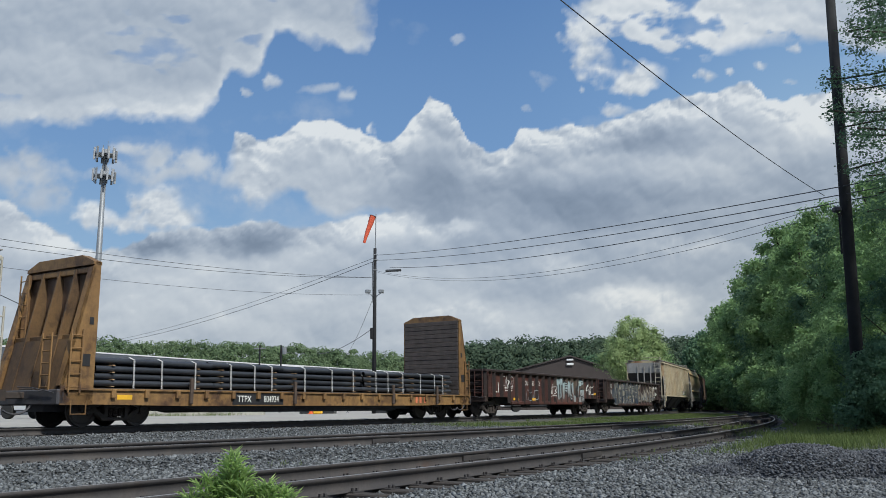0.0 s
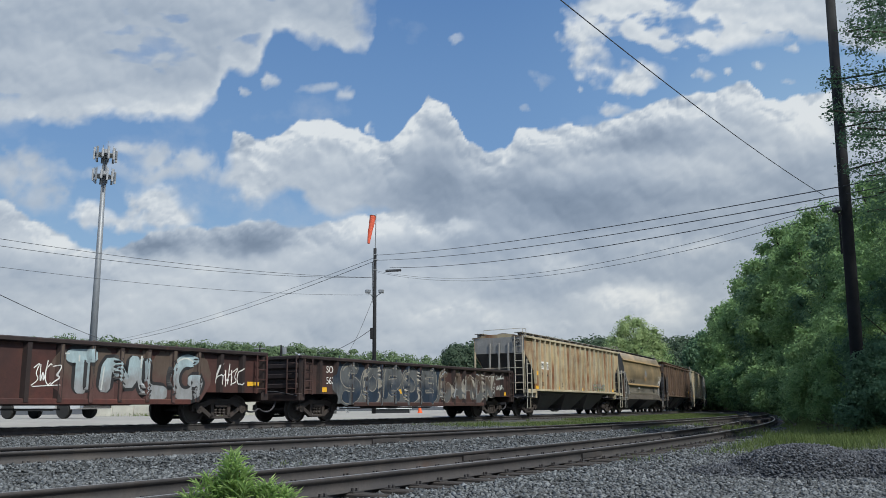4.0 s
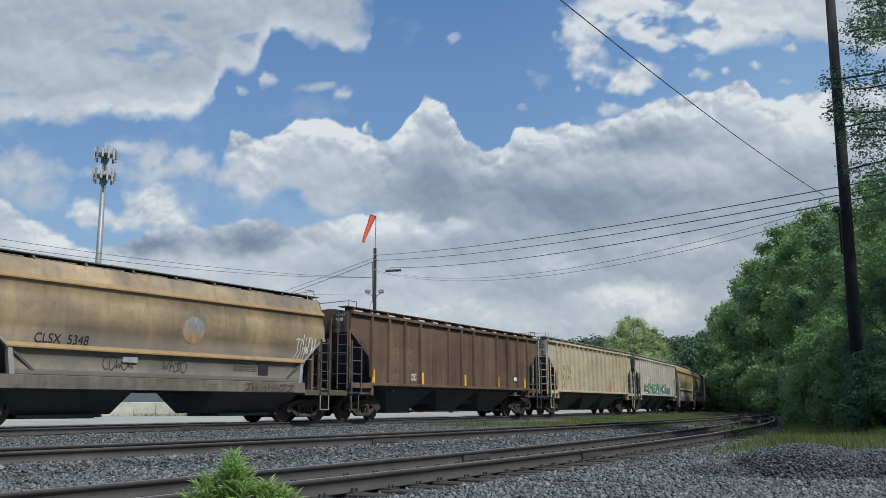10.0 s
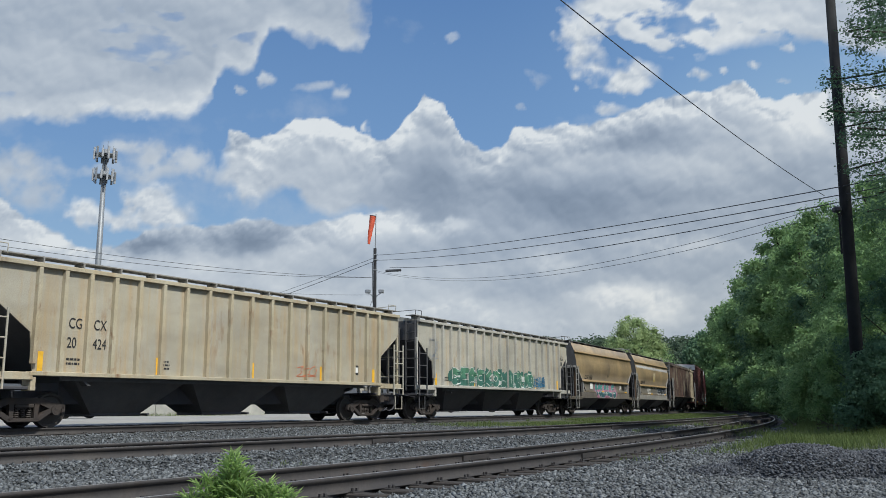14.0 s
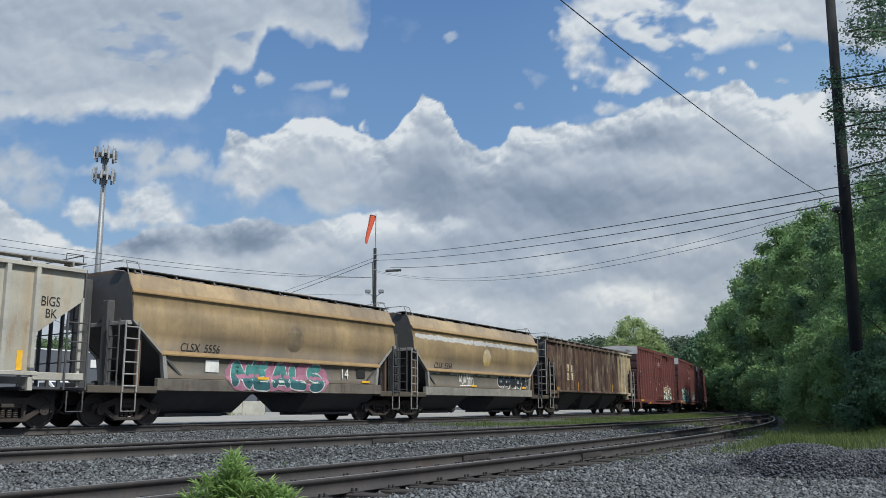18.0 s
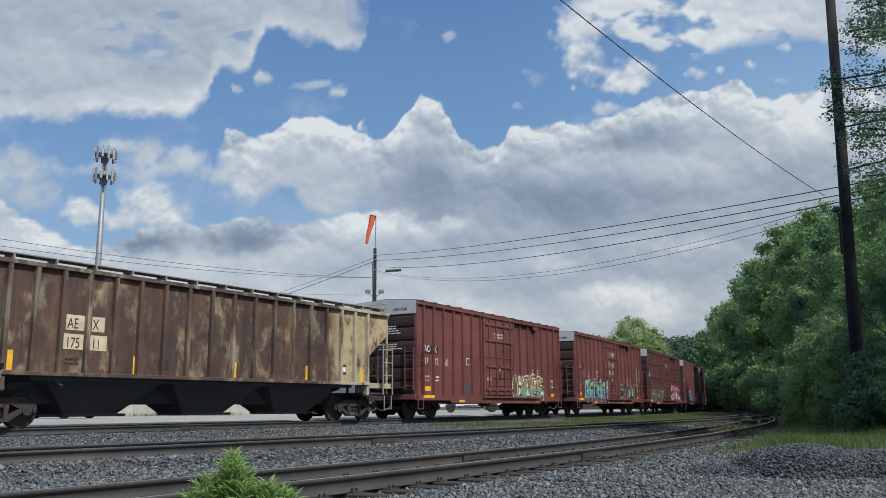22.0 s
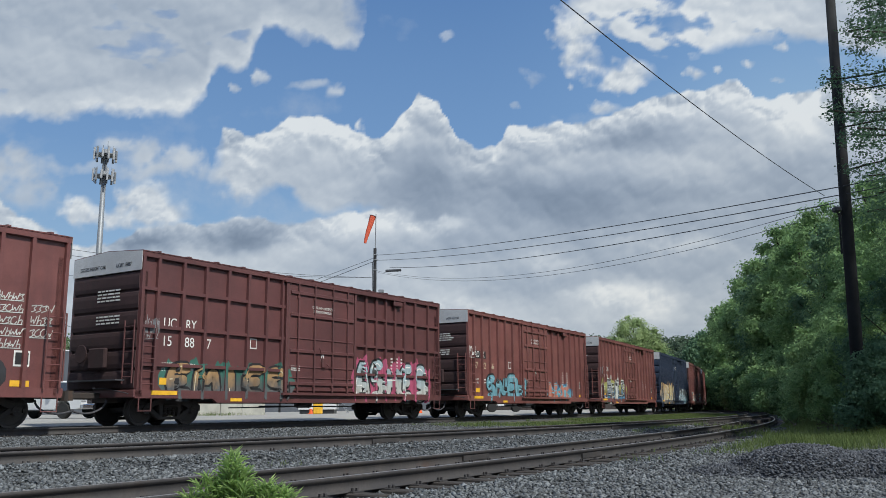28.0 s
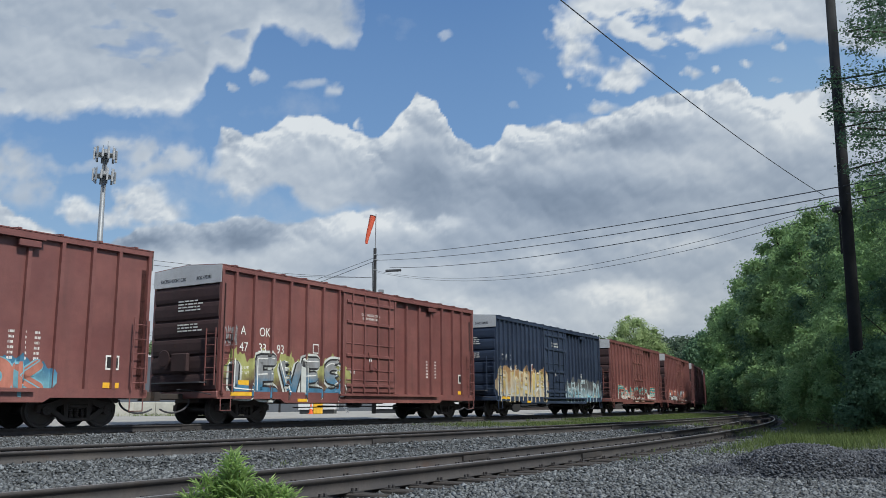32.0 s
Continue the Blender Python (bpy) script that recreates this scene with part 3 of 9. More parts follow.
# ---- ground: one sheet to the horizon ----
def track_dist(x, y, tx, ty):
    """Distance and nearest index of many points to a line of track, by coarse steps."""
    best, bi = np.full(x.shape, 1e9), np.zeros(x.shape, int)
    for k in range(0, len(tx), 2):
        d = (x - tx[k]) ** 2 + (y - ty[k]) ** 2
        m = d < best
        best[m], bi[m] = d[m], k
    return np.sqrt(best), bi


def wood_edge(y):
    """x at which the wood begins, right of the tracks."""
    return np.interp(y, [-40, 0, 12, 20, 27, 42, 60, 80, 110, 140, 200, 300], [15, 14, 13.2, 12.6, 13.8, 19.6, 26.8, 32.0, 39.6, 46.5, 58, 68])


def heights(x, y):
    dm, im = track_dist(x, y, MAIN_X[::2], MAIN_Y[::2])
    im = im * 2
    side = np.sign((x - MAIN_X[im]) * np.cos(SIDE_T[im]) - (y - MAIN_Y[im]) * np.sin(SIDE_T[im]))
    d = dm * side
    z = np.interp(d, [-400, -6.5, -4.2, -2.4, -1.5, 1.5, 2.5, 4.5, 8, 14, 19, 24], [LOT_Z, LOT_Z, 0.5, 0.42, 0.385, 0.385, 0.36, 0.27, 0.24, 0.12, 0.02, 0.0])
    d2, _ = track_dist(x, y, MID_X[::2], MID_Y[::2])
    z = np.where(d2 < 3, np.maximum(z, np.interp(d2, [0, 1.6, 3], [Z2 - 0.195, Z2 - 0.2, 0.05])), z)
    d3, _ = track_dist(x, y, NEAR_X, NEAR_Y)
    z = np.where(d3 < 2.6, np.maximum(np.where(d3 < 1.4, Z3 - 0.235, z), np.interp(d3, [0, 1.4, 2.6], [Z3 - 0.235, Z3 - 0.235, -0.05])), z)
    e = x - wood_edge(y)
    z = z + np.clip(e, 0, 25) * 0.06 * (y > -5) + 0.10 * smooth(-6, 0, e) * smooth(18, 40, y) + 0.28 * smooth(-2.6, 0.4, e) * smooth(16, 23, y)
    far = smooth(300, 1500, np.hypot(x, y))
    z = z * (1 - far) + 0.3 * far
    return z, d, d2, d3, e


def ground_sheet():
    xs = np.concatenate([[-4200, -2200, -1200, -700, -400, -240, -150, -100, -75], np.arange(-60, -34, 1.5), np.arange(-34, 26, 0.3), np.arange(26, 80, 1.2), [90, 110, 140, 190, 260, 400, 700, 1200, 2200, 4200]])
    ys = np.concatenate([[-4200, -2000, -900, -400, -200, -100, -60, -40, -25, -15, -8, -4], np.arange(-2, 55, 0.3), np.arange(55, 160, 1.2), [165, 180, 200, 230, 270, 330, 420, 560, 800, 1200, 2200, 4200]])
    X, Y = np.meshgrid(xs, ys)
    z, d, d2, d3, e = heights(X, Y)
    fine = (np.abs(X) < 40) & (Y < 60) & (Y > -5)
    z = z + fine * (d > -4) * (0.035 * (fbm(X * 1.7, Y * 1.7, 3, 5) - 0.5) + 0.10 * (fbm(X * 0.25, Y * 0.25, 2, 6) - 0.5) * (d > 19))
    n, m = X.shape
    i, j = np.meshgrid(np.arange(n - 1), np.arange(m - 1), indexing="ij")
    a = (i * m + j).ravel()
    faces = np.stack([a, a + 1, a + m + 1, a + m], -1)
    verts = np.stack([X, Y, z], -1).reshape(-1, 3)
    me = raw_mesh("ground", verts, faces, M_GRAVEL, M_GRASSY, M_CONC, M_FARLAND)
    fc = verts[faces].mean(1)
    cz, cd, c2, c3, ce = heights(fc[:, 0], fc[:, 1])
    wob = fbm(fc[:, 0] * 0.5, fc[:, 1] * 0.5, 3, 8)
    mat = np.zeros(len(faces), np.int32)
    # grass creeps in between the tracks further along, and before the wood
    along = fc[:, 1]
    mat[(along > 37 + 8 * wob) & (cd > 2.6) & (c2 > 1.5) & (c3 > 1.4)] = 1
    mat[(ce > -9 * smooth(12, 24, along) + 5 * wob) & (along > 10) & (c3 > 1.7)] = 1
    mat[(cd > 60) | (along > 130)] = 1
    mat[cd < -4.6] = 2
    mat[(cd < -140) | (np.hypot(fc[:, 0], fc[:, 1]) > 300)] = 3
    me.polygons.foreach_set("material_index", mat)
    me.polygons.foreach_set("use_smooth", np.ones(len(faces), bool))
    return tagged(new("ground", me), "grey crushed-stone ballast with grass, soil and a concrete lot", "ground", "", "structure")


GROUND = ground_sheet()


def ground_z(x, y):
    z = heights(np.array([float(x)]), np.array([float(y)]))[0]
    return float(z[0])


# ---- tracks ----
RAIL_PROFILE = [(-0.07, 0.0), (-0.07, 0.012), (-0.012, 0.03), (-0.010, 0.13), (-0.036, 0.142), (-0.036, 0.172), (-0.028, 0.18), (0.028, 0.18), (0.036, 0.172), (0.036, 0.142), (0.010, 0.13), (0.012, 0.03), (0.07, 0.012), (0.07, 0.0)]


def rail(name, tx, ty, lo, hi, off, z_head, label):
    """One rail swept along the line, with joint bars."""
    x, y = tx[lo:hi], ty[lo:hi]
    dx, dy = np.gradient(x), np.gradient(y)
    L = np.hypot(dx, dy)
    nx, ny = dy / L, -dx / L
    n = len(RAIL_PROFILE)
    verts = []
    for p, h in RAIL_PROFILE:
        verts.append(np.stack([x + nx * (off + p), y + ny * (off + p), np.full(len(x), z_head - 0.18 + h)], -1))
    verts = np.stack(verts, 1).reshape(-1, 3)
    faces, slots = [], []
    for i in range(len(x) - 1):
        for k in range(n):
            k2 = (k + 1) % n
            faces.append((i * n + k, i * n + k2, (i + 1) * n + k2, (i + 1) * n + k))
            slots.append(1 if k in (6,) else 0)
    me = raw_mesh(name, verts, faces, M_RAIL, M_RAILTOP)
    me.polygons.foreach_set("material_index", slots)
    ob = tagged(new(name, me), label, "rail", "rails", "structure")
    sh = Shell()
    cum = np.concatenate([[0], np.cumsum(np.hypot(np.diff(x), np.diff(y)))])
    for s in np.arange(6.0 + off, cum[-1], 12.0):
        px, py = np.interp(s, cum, x), np.interp(s, cum, y)
        i = int(np.searchsorted(cum, s)) - 1
        t, q = Vector((dx[i] / L[i], dy[i] / L[i], 0)), Vector((nx[i], ny[i], 0))
        for sgn in (-1, 1):
            c = Vector((px, py, z_head - 0.18)) + q * (off + sgn * 0.024)
            pts = [c + t * a + q * (b * sgn) + Vector((0, 0, h)) for h, b in ((0.035, 0.0), (0.035, 0.02), (0.12, 0.02), (0.12, 0.0)) for a in (-0.45, 0.45)]
            sh.add([tuple(p) for p in pts], [(0, 1, 3, 2), (2, 3, 5, 4), (4, 5, 7, 6), (0, 2, 4, 6), (1, 7, 5, 3)])
    if sh.v:
        part("joint_bar", sh, M_RAIL, ob)
    return ob


def ties(name, tx, ty, lo, hi, z_head, label, step=0.56, seed=1):
    """Wooden ties with plates; near ones are pieces of their own."""
    r = random.Random(seed)
    x, y = tx[lo:hi], ty[lo:hi]
    cum = np.concatenate([[0], np.cumsum(np.hypot(np.diff(x), np.diff(y)))])
    bed = tagged(new(name), label, "track", "", "structure")
    tie = Shell().cbox(-1.3, 1.3, -0.115, 0.115, -0.19, 0.0, 0.015)
    for sgn in (-0.755, 0.755):
        tie.box(sgn - 0.17, sgn + 0.17, -0.09, 0.09, 0.0, 0.014, 1)
        for a in (-0.11, 0.11):
            tie.box(sgn + a - 0.012, sgn + a + 0.012, -0.05, -0.025, 0.014, 0.05, 1)
            tie.box(sgn + a - 0.012, sgn + a + 0.012, 0.025, 0.05, 0.014, 0.05, 1)
    me = tie.mesh("tie", M_TIE, M_RAIL)
    for s in np.arange(0.3, cum[-1] - 0.3, step):
        px, py = np.interp(s, cum, x), np.interp(s, cum, y)
        qx, qy = np.interp(s + 0.2, cum, x), np.interp(s + 0.2, cum, y)
        a = math.degrees(math.atan2(qy - py, qx - px))
        ob = new("tie", me)
        ob.parent = bed
        ob.matrix_world = pose(px + r.uniform(-0.03, 0.03), py + r.uniform(-0.03, 0.03), z_head - 0.185 + r.uniform(-0.012, 0.004), r.uniform(-0.5, 0.5), 0, a - 90 + r.uniform(-1.6, 1.6))
    return bed


def span(sarr, lo, hi):
    return int(np.searchsorted(sarr, lo)), int(np.searchsorted(sarr, hi))


for off in (-0.755, 0.755):
    a, b = span(SIDE_S, -40, 330)
    rail("rail", MAIN_X, MAIN_Y, a, b, off, Z1, "running rail of the track that carries the train, brown with a bright head")
    a, b = span(SIDE_S, -30, 152)
    rail("rail", MID_X, MID_Y, a, b, off, Z2, "dark rusty rail of the empty middle track")
    a, b = span(NEAR_S, -25, 70)
    rail("rail", NEAR_X, NEAR_Y, a, b, off, Z3, "dark rusty rail of the empty nearest track")

# ---- paints of the freight cars ----
P_BOX = steel("boxcar_red", (0.142, 0.046, 0.043), (0.205, 0.076, 0.068), 0.12, 0.46, (0.085, 0.034, 0.033), 0.3, 0.45, gloss=0.75)
P_BOX2 = steel("boxcar_faded_red", (0.16, 0.054, 0.05), (0.225, 0.09, 0.08), 0.15, 0.5, (0.11, 0.05, 0.046), 0.3, 0.45, gloss=0.75)
P_DARK = steel("boxcar_oxide", (0.096, 0.033, 0.034), (0.135, 0.047, 0.046), 0.15, 0.55, (0.07, 0.03, 0.028), 0.3, 0.3, gloss=0.75)
P_BLUE = steel("boxcar_blue", (0.018, 0.030, 0.060), (0.034, 0.052, 0.095), 0.15, 0.55, (0.05, 0.06, 0.09), 0.3, 0.3)
# end sheets: grime, and a base darkened to paint in the ends' shadow
P_END = steel("shaded_grimy_end", (0.042, 0.022, 0.024), (0.06, 0.03, 0.032), 0.2, 0.85, (0.04, 0.03, 0.03), 0.5, 0.6)
P_CAP = steel("white_end_band", (0.50, 0.51, 0.52), (0.58, 0.59, 0.6), 0.1, 0.6, (0.4, 0.38, 0.36), 0.15, 0.3)
P_CREAM = steel("cream_hopper", (0.40, 0.325, 0.19), (0.46, 0.41, 0.29), 1.15, 0.6, (0.44, 0.21, 0.08), 0.12, 0.8, (0.24, 0.095, 0.04), run=0.45)
P_PALE = steel("pale_hopper", (0.355, 0.32, 0.24), (0.42, 0.40, 0.335), 0.45, 0.6, (0.42, 0.29, 0.14), 0.12, 0.75, (0.30, 0.15, 0.06), run=0.3)
P_WHITE = steel("chalky_hopper", (0.37, 0.36, 0.305), (0.46, 0.44, 0.375), 0.5, 0.6, (0.40, 0.28, 0.15), 0.15, 0.55, (0.36, 0.20, 0.085), run=0.35)
P_RIBW = steel("pale_ribs", (0.39, 0.38, 0.34), (0.46, 0.45, 0.41), 0.25, 0.6, (0.34, 0.28, 0.20), 0.15, 0.4)
P_RIBC = steel("cream_ribs", (0.40, 0.35, 0.24), (0.46, 0.42, 0.32), 0.5, 0.6, (0.40, 0.26, 0.13), 0.15, 0.5, (0.27, 0.13, 0.06), run=0.4)
P_BROWN = steel("brown_hopper", (0.074, 0.049, 0.038), (0.145, 0.094, 0.064), 0.3, 0.6, (0.19, 0.13, 0.085), 0.35, 0.8, (0.06, 0.036, 0.028), run=0.5)
P_RUSTY = steel("rusted_hopper", (0.050, 0.033, 0.034), (0.088, 0.046, 0.036), 0.73, 0.65, (0.20, 0.095, 0.045), 0.35, 0.5, (0.44, 0.35, 0.21), run=0.6, tail=5.0)
P_PEEL = steel("peeling_cream_ribs", (0.055, 0.037, 0.034), (0.10, 0.06, 0.048), 0.75, 0.65, (0.17, 0.10, 0.06), 0.3, 0.6, (0.42, 0.37, 0.27), run=0.2, tail=5.0)
# gold base puts the sun's glow on the seam ledges into the paint
P_LEDGE = steel("sunlit_dusty_ledge", (0.27, 0.18, 0.085), (0.36, 0.25, 0.12), 0.3, 0.4, (0.16, 0.11, 0.07), 0.3, 0.5)
# the last, darker colour of both hulls paints shade on their lower half
P_TAN = steel("dusty_tan_hull", (0.21, 0.168, 0.115), (0.52, 0.385, 0.225), 0.1, 0.34, (0.085, 0.078, 0.07), 0.25, 0.5, metal=0.18, run=0.5, gloss=0.8, shade_low=(0.12, 0.104, 0.084))
P_TAN2 = steel("dusty_gold_hull", (0.28, 0.21, 0.13), (0.54, 0.395, 0.215), 0.1, 0.34, (0.12, 0.105, 0.088), 0.2, 0.45, metal=0.18, run=0.5, gloss=0.8, shade_low=(0.155, 0.127, 0.095))
P_GREY = steel("grey_steel", (0.25, 0.25, 0.245), (0.31, 0.31, 0.30), 0.3, 0.6, (0.18, 0.15, 0.12), 0.3, 0.5)
P_MID = steel("dusty_grey_panel", (0.12, 0.115, 0.105), (0.20, 0.185, 0.155), 0.25, 0.5, (0.26, 0.18, 0.10), 0.3, 0.5, run=0.6)
P_PUTTY = plain("rubbed_stencil", (0.19, 0.145, 0.11), 0.8, 0.45, 5.0, 0, 0)
P_SILL = steel("rusty_grey_sill", (0.10, 0.09, 0.082), (0.2, 0.18, 0.15), 0.6, 0.6, (0.05, 0.04, 0.036), 0.35, 0.6, (0.10, 0.05, 0.03))
P_SILL2 = steel("pale_grey_sill", (0.22, 0.215, 0.205), (0.33, 0.32, 0.29), 0.45, 0.5, (0.14, 0.11, 0.08), 0.35, 0.5, (0.10, 0.05, 0.03))
P_DGREY = steel("dark_grey_steel", (0.055, 0.057, 0.062), (0.095, 0.096, 0.10), 0.2, 0.65, (0.09, 0.08, 0.07), 0.3, 0.4)
P_GOND = steel("gondola_oxide", (0.042, 0.018, 0.016), (0.105, 0.033, 0.026), 0.6, 0.65, (0.05, 0.028, 0.024), 0.5, 0.6, (0.12, 0.05, 0.03))
P_GOND2 = steel("gondola_dark", (0.02, 0.013, 0.013), (0.034, 0.02, 0.018), 0.5, 0.65, (0.05, 0.035, 0.03), 0.5, 0.6, (0.10, 0.045, 0.03))
P_GOND3 = steel("gondola_brown", (0.042, 0.024, 0.022), (0.075, 0.036, 0.03), 0.5, 0.65, (0.05, 0.035, 0.03), 0.5, 0.6, (0.10, 0.045, 0.03))
P_YEL = steel("flatcar_yellow", (0.215, 0.12, 0.045), (0.29, 0.17, 0.065), 0.85, 0.6, (0.14, 0.08, 0.042), 0.45, 0.9, (0.09, 0.048, 0.03))
# rusty yellow taken down to brown, painting the shade on the bulkheads' outer face
P_BULK = steel("bulkhead_brown", (0.085, 0.05, 0.025), (0.15, 0.088, 0.038), 0.7, 0.65, (0.07, 0.045, 0.03), 0.5, 0.75, (0.06, 0.035, 0.024))
P_PLANK = plain("grey_planks", (0.075, 0.062, 0.058), 0.9, 0.35, 3.0)
P_PIPE = steel("bare_pipe", (0.036, 0.041, 0.05), (0.068, 0.075, 0.09), 0.1, 0.38, (0.07, 0.07, 0.075), 0.2, 0.2, metal=0.35)
P_STRAP = plain("white_strap", (0.62, 0.62, 0.62), 0.6, 0.1, 5, 0, 0)
P_WOODD = plain("dark_stake_wood", (0.07, 0.05, 0.04), 0.9, 0.35, 5.0)
P_WOOD = plain("dunnage_wood", (0.28, 0.18, 0.10), 0.9, 0.3, 5.0)


INK = {}


def flat_paint(name, c, rough=0.6):
    INK[name] = c
    return plain(name, c, rough, 0.22, 3.0, 0.0, 0.0)


def spray_fade(high, low, z0, z1):
    """Sprayed paint that fades from one colour to another up the side, thin and dusty in places."""
    name = "%s_to_%s_%d" % (high.name, low.name, round(z1 * 10))
    if name in bpy.data.materials:
        return bpy.data.materials[name]
    ch, cl = INK.get(high.name, (0.1, 0.05, 0.045)), INK.get(low.name, (0.1, 0.05, 0.045))
    m, n, l, b = nodes_of(name)
    tc = n.new("ShaderNodeTexCoord")
    sep = n.new("ShaderNodeSeparateXYZ")
    l.new(tc.outputs["Object"], sep.inputs[0])
    mr = n.new("ShaderNodeMapRange")
    l.new(sep.outputs[2], mr.inputs[0])
    mr.inputs[1].default_value, mr.inputs[2].default_value = z0 + 0.2 * (z1 - z0), z0 + 0.8 * (z1 - z0)
    ad = n.new("ShaderNodeMath")
    l.new(mr.outputs[0], ad.inputs[0])
    wv = n.new("ShaderNodeMath")
    wv.operation = "MULTIPLY_ADD"
    l.new(tex_noise(n, l, 1.8, 5, 0.65), wv.inputs[0])
    wv.inputs[1].default_value, wv.inputs[2].default_value = 1.6, -0.8
    l.new(wv.outputs[0], ad.inputs[1])
    col = mixc(n, l, ramp(n, l, ad.outputs[0], [(0.2, (0,)), (0.8, (1,))]), cl, ch)
    dirt = ramp(n, l, tex_noise(n, l, 3.5, 7, 0.7, (1.0, 1.0, 0.4)), [(0.3, (0.62, 0.58, 0.55)), (0.62, (1.0, 1.0, 1.0))])
    l.new(mixc(n, l, 1.0, col, dirt, "MULTIPLY"), b.inputs["Base Color"])
    b.inputs["Roughness"].default_value = 0.6
    return m


I_WHITE = flat_paint("stencil_white", (0.68, 0.68, 0.66))
I_CREAM = flat_paint("stencil_cream", (0.55, 0.47, 0.33))
I_BLACK = flat_paint("stencil_black", (0.02, 0.02, 0.022))
I_YELLOW = flat_paint("reflector_yellow", (0.75, 0.42, 0.03))
I_TEAL = flat_paint("spray_teal", (0.080, 0.272, 0.264))
I_SKY = flat_paint("spray_sky_blue", (0.165, 0.375, 0.465))
I_ICE = flat_paint("spray_ice", (0.345, 0.450, 0.495))
I_GREEN = flat_paint("spray_green", (0.085, 0.235, 0.15))
I_DGREEN = flat_paint("spray_dark_green", (0.05, 0.16, 0.13))
I_GOLD = flat_paint("spray_gold", (0.465, 0.360, 0.135))
I_ORANGE = flat_paint("spray_orange", (0.528, 0.160, 0.080))
I_PINK = flat_paint("spray_pink", (0.36, 0.16, 0.24))
I_TAN = flat_paint("spray_tan", (0.390, 0.247, 0.120))
I_SILVER = flat_paint("spray_silver", (0.270, 0.285, 0.300))
I_NAVY = flat_paint("spray_navy", (0.02, 0.035, 0.06))
I_MINT = flat_paint("spray_mint", (0.17, 0.36, 0.28))
I_CHALK = flat_paint("spray_chalk", (0.50, 0.52, 0.50))
I_SOOT = flat_paint("spray_soot", (0.035, 0.036, 0.042))
I_ROSE = flat_paint("spray_rose", (0.42, 0.09, 0.17))
I_SALMON = flat_paint("spray_salmon", (0.48, 0.19, 0.14))
I_BLUE = flat_paint("spray_blue", (0.06, 0.19, 0.32))
I_DTEAL = flat_paint("spray_deep_teal", (0.03, 0.11, 0.13))
I_LIME = flat_paint("spray_lime", (0.36, 0.37, 0.14))
I_SLATE = flat_paint("spray_slate", (0.10, 0.108, 0.115))
I_PUTTY = flat_paint("spray_putty", (0.23, 0.215, 0.185))
I_UMBER = flat_paint("spray_umber", (0.10, 0.075, 0.06))


# ---- pieces shared by all freight cars ----
def wheelset_mesh():
    sh = Shell()
    for sgn in (-1, 1):
        y = 0.7175 * sgn
        prof = [(0.11, -0.085), (0.11, -0.07), (0.36, -0.03), (0.40, -0.065), (0.455, -0.065), (0.46, 0.035), (0.485, 0.045), (0.485, 0.07), (0.40, 0.07), (0.36, 0.03), (0.11, 0.06), (0.11, 0.085)]
        sh.lathe([(r, t * -sgn) for r, t in prof], (0, y, 0), "y", 28)
        for k in range(3):
            a = k * 2.094
            sh.tube((0.055 * math.cos(a), sgn * 1.06, 0.055 * math.sin(a)), (0.055 * math.cos(a), sgn * 1.095, 0.055 * math.sin(a)), 0.016, n=6)
    sh.tube((0, -1.07, 0), (0, 1.07, 0), 0.085, n=14)
    return sh.mesh("wheelset", M_WHEEL)


WHEELSET = wheelset_mesh()
WR = 0.46


def sideframe_mesh():
    """Cast side frame with its windows, springs and bearing adapters, at y = 0."""
    sh = Shell()
    t = 0.07
    top = [(-1.12, 0.50), (-1.10, 0.62), (-0.80, 0.66), (-0.45, 0.78), (0.45, 0.78), (0.80, 0.66), (1.10, 0.62), (1.12, 0.50), (0.72, 0.50), (0.42, 0.62), (-0.42, 0.62), (-0.72, 0.50)]
    sh.prism(top, 1, -t, t)
    for sgn in (-1, 1):
        sh.prism([(sgn * 0.42, 0.64), (sgn * 0.28, 0.64), (sgn * 0.28, 0.26), (sgn * 0.38, 0.26)], 1, -t, t)
        sh.prism([(sgn * 0.92, 0.50), (sgn * 0.72, 0.52), (sgn * 0.28, 0.24), (sgn * 0.42, 0.18)], 1, -t, t)
        sh.prism([(sgn * 1.16, 0.60), (sgn * 1.06, 0.60), (sgn * 1.06, 0.40), (sgn * 1.16, 0.42)], 1, -t, t)
        sh.lathe([(0.13, -0.10), (0.13, 0.08), (0.08, 0.11)], (sgn * 0.89, 0, WR), "y", 14)
    sh.cbox(-0.44, 0.44, -t, t, 0.16, 0.26, 0.02)
    for x in (-0.17, 0.0, 0.17):
        for k in range(5):
            sh.lathe([(0.055, 0.0), (0.075, 0.022), (0.055, 0.045)], (x, 0, 0.27 + k * 0.05), "z", 10)
    sh.cbox(-0.26, 0.26, -0.10, 0.10, 0.52, 0.62, 0.02)
    return sh.mesh("side_frame", M_TRUCK)


SIDEFRAME = sideframe_mesh()
BOLSTER = Shell().cbox(-0.2, 0.2, -1.0, 1.0, 0.48, 0.72, 0.03).box(-0.55, 0.55, -0.25, 0.25, 0.66, 0.76).box(-0.62, -0.5, -0.7, 0.7, 0.3, 0.42).box(0.5, 0.62, -0.7, 0.7, 0.3, 0.42).mesh("truck", M_BLACK)
ROLLING = []                # every wheelset with its car


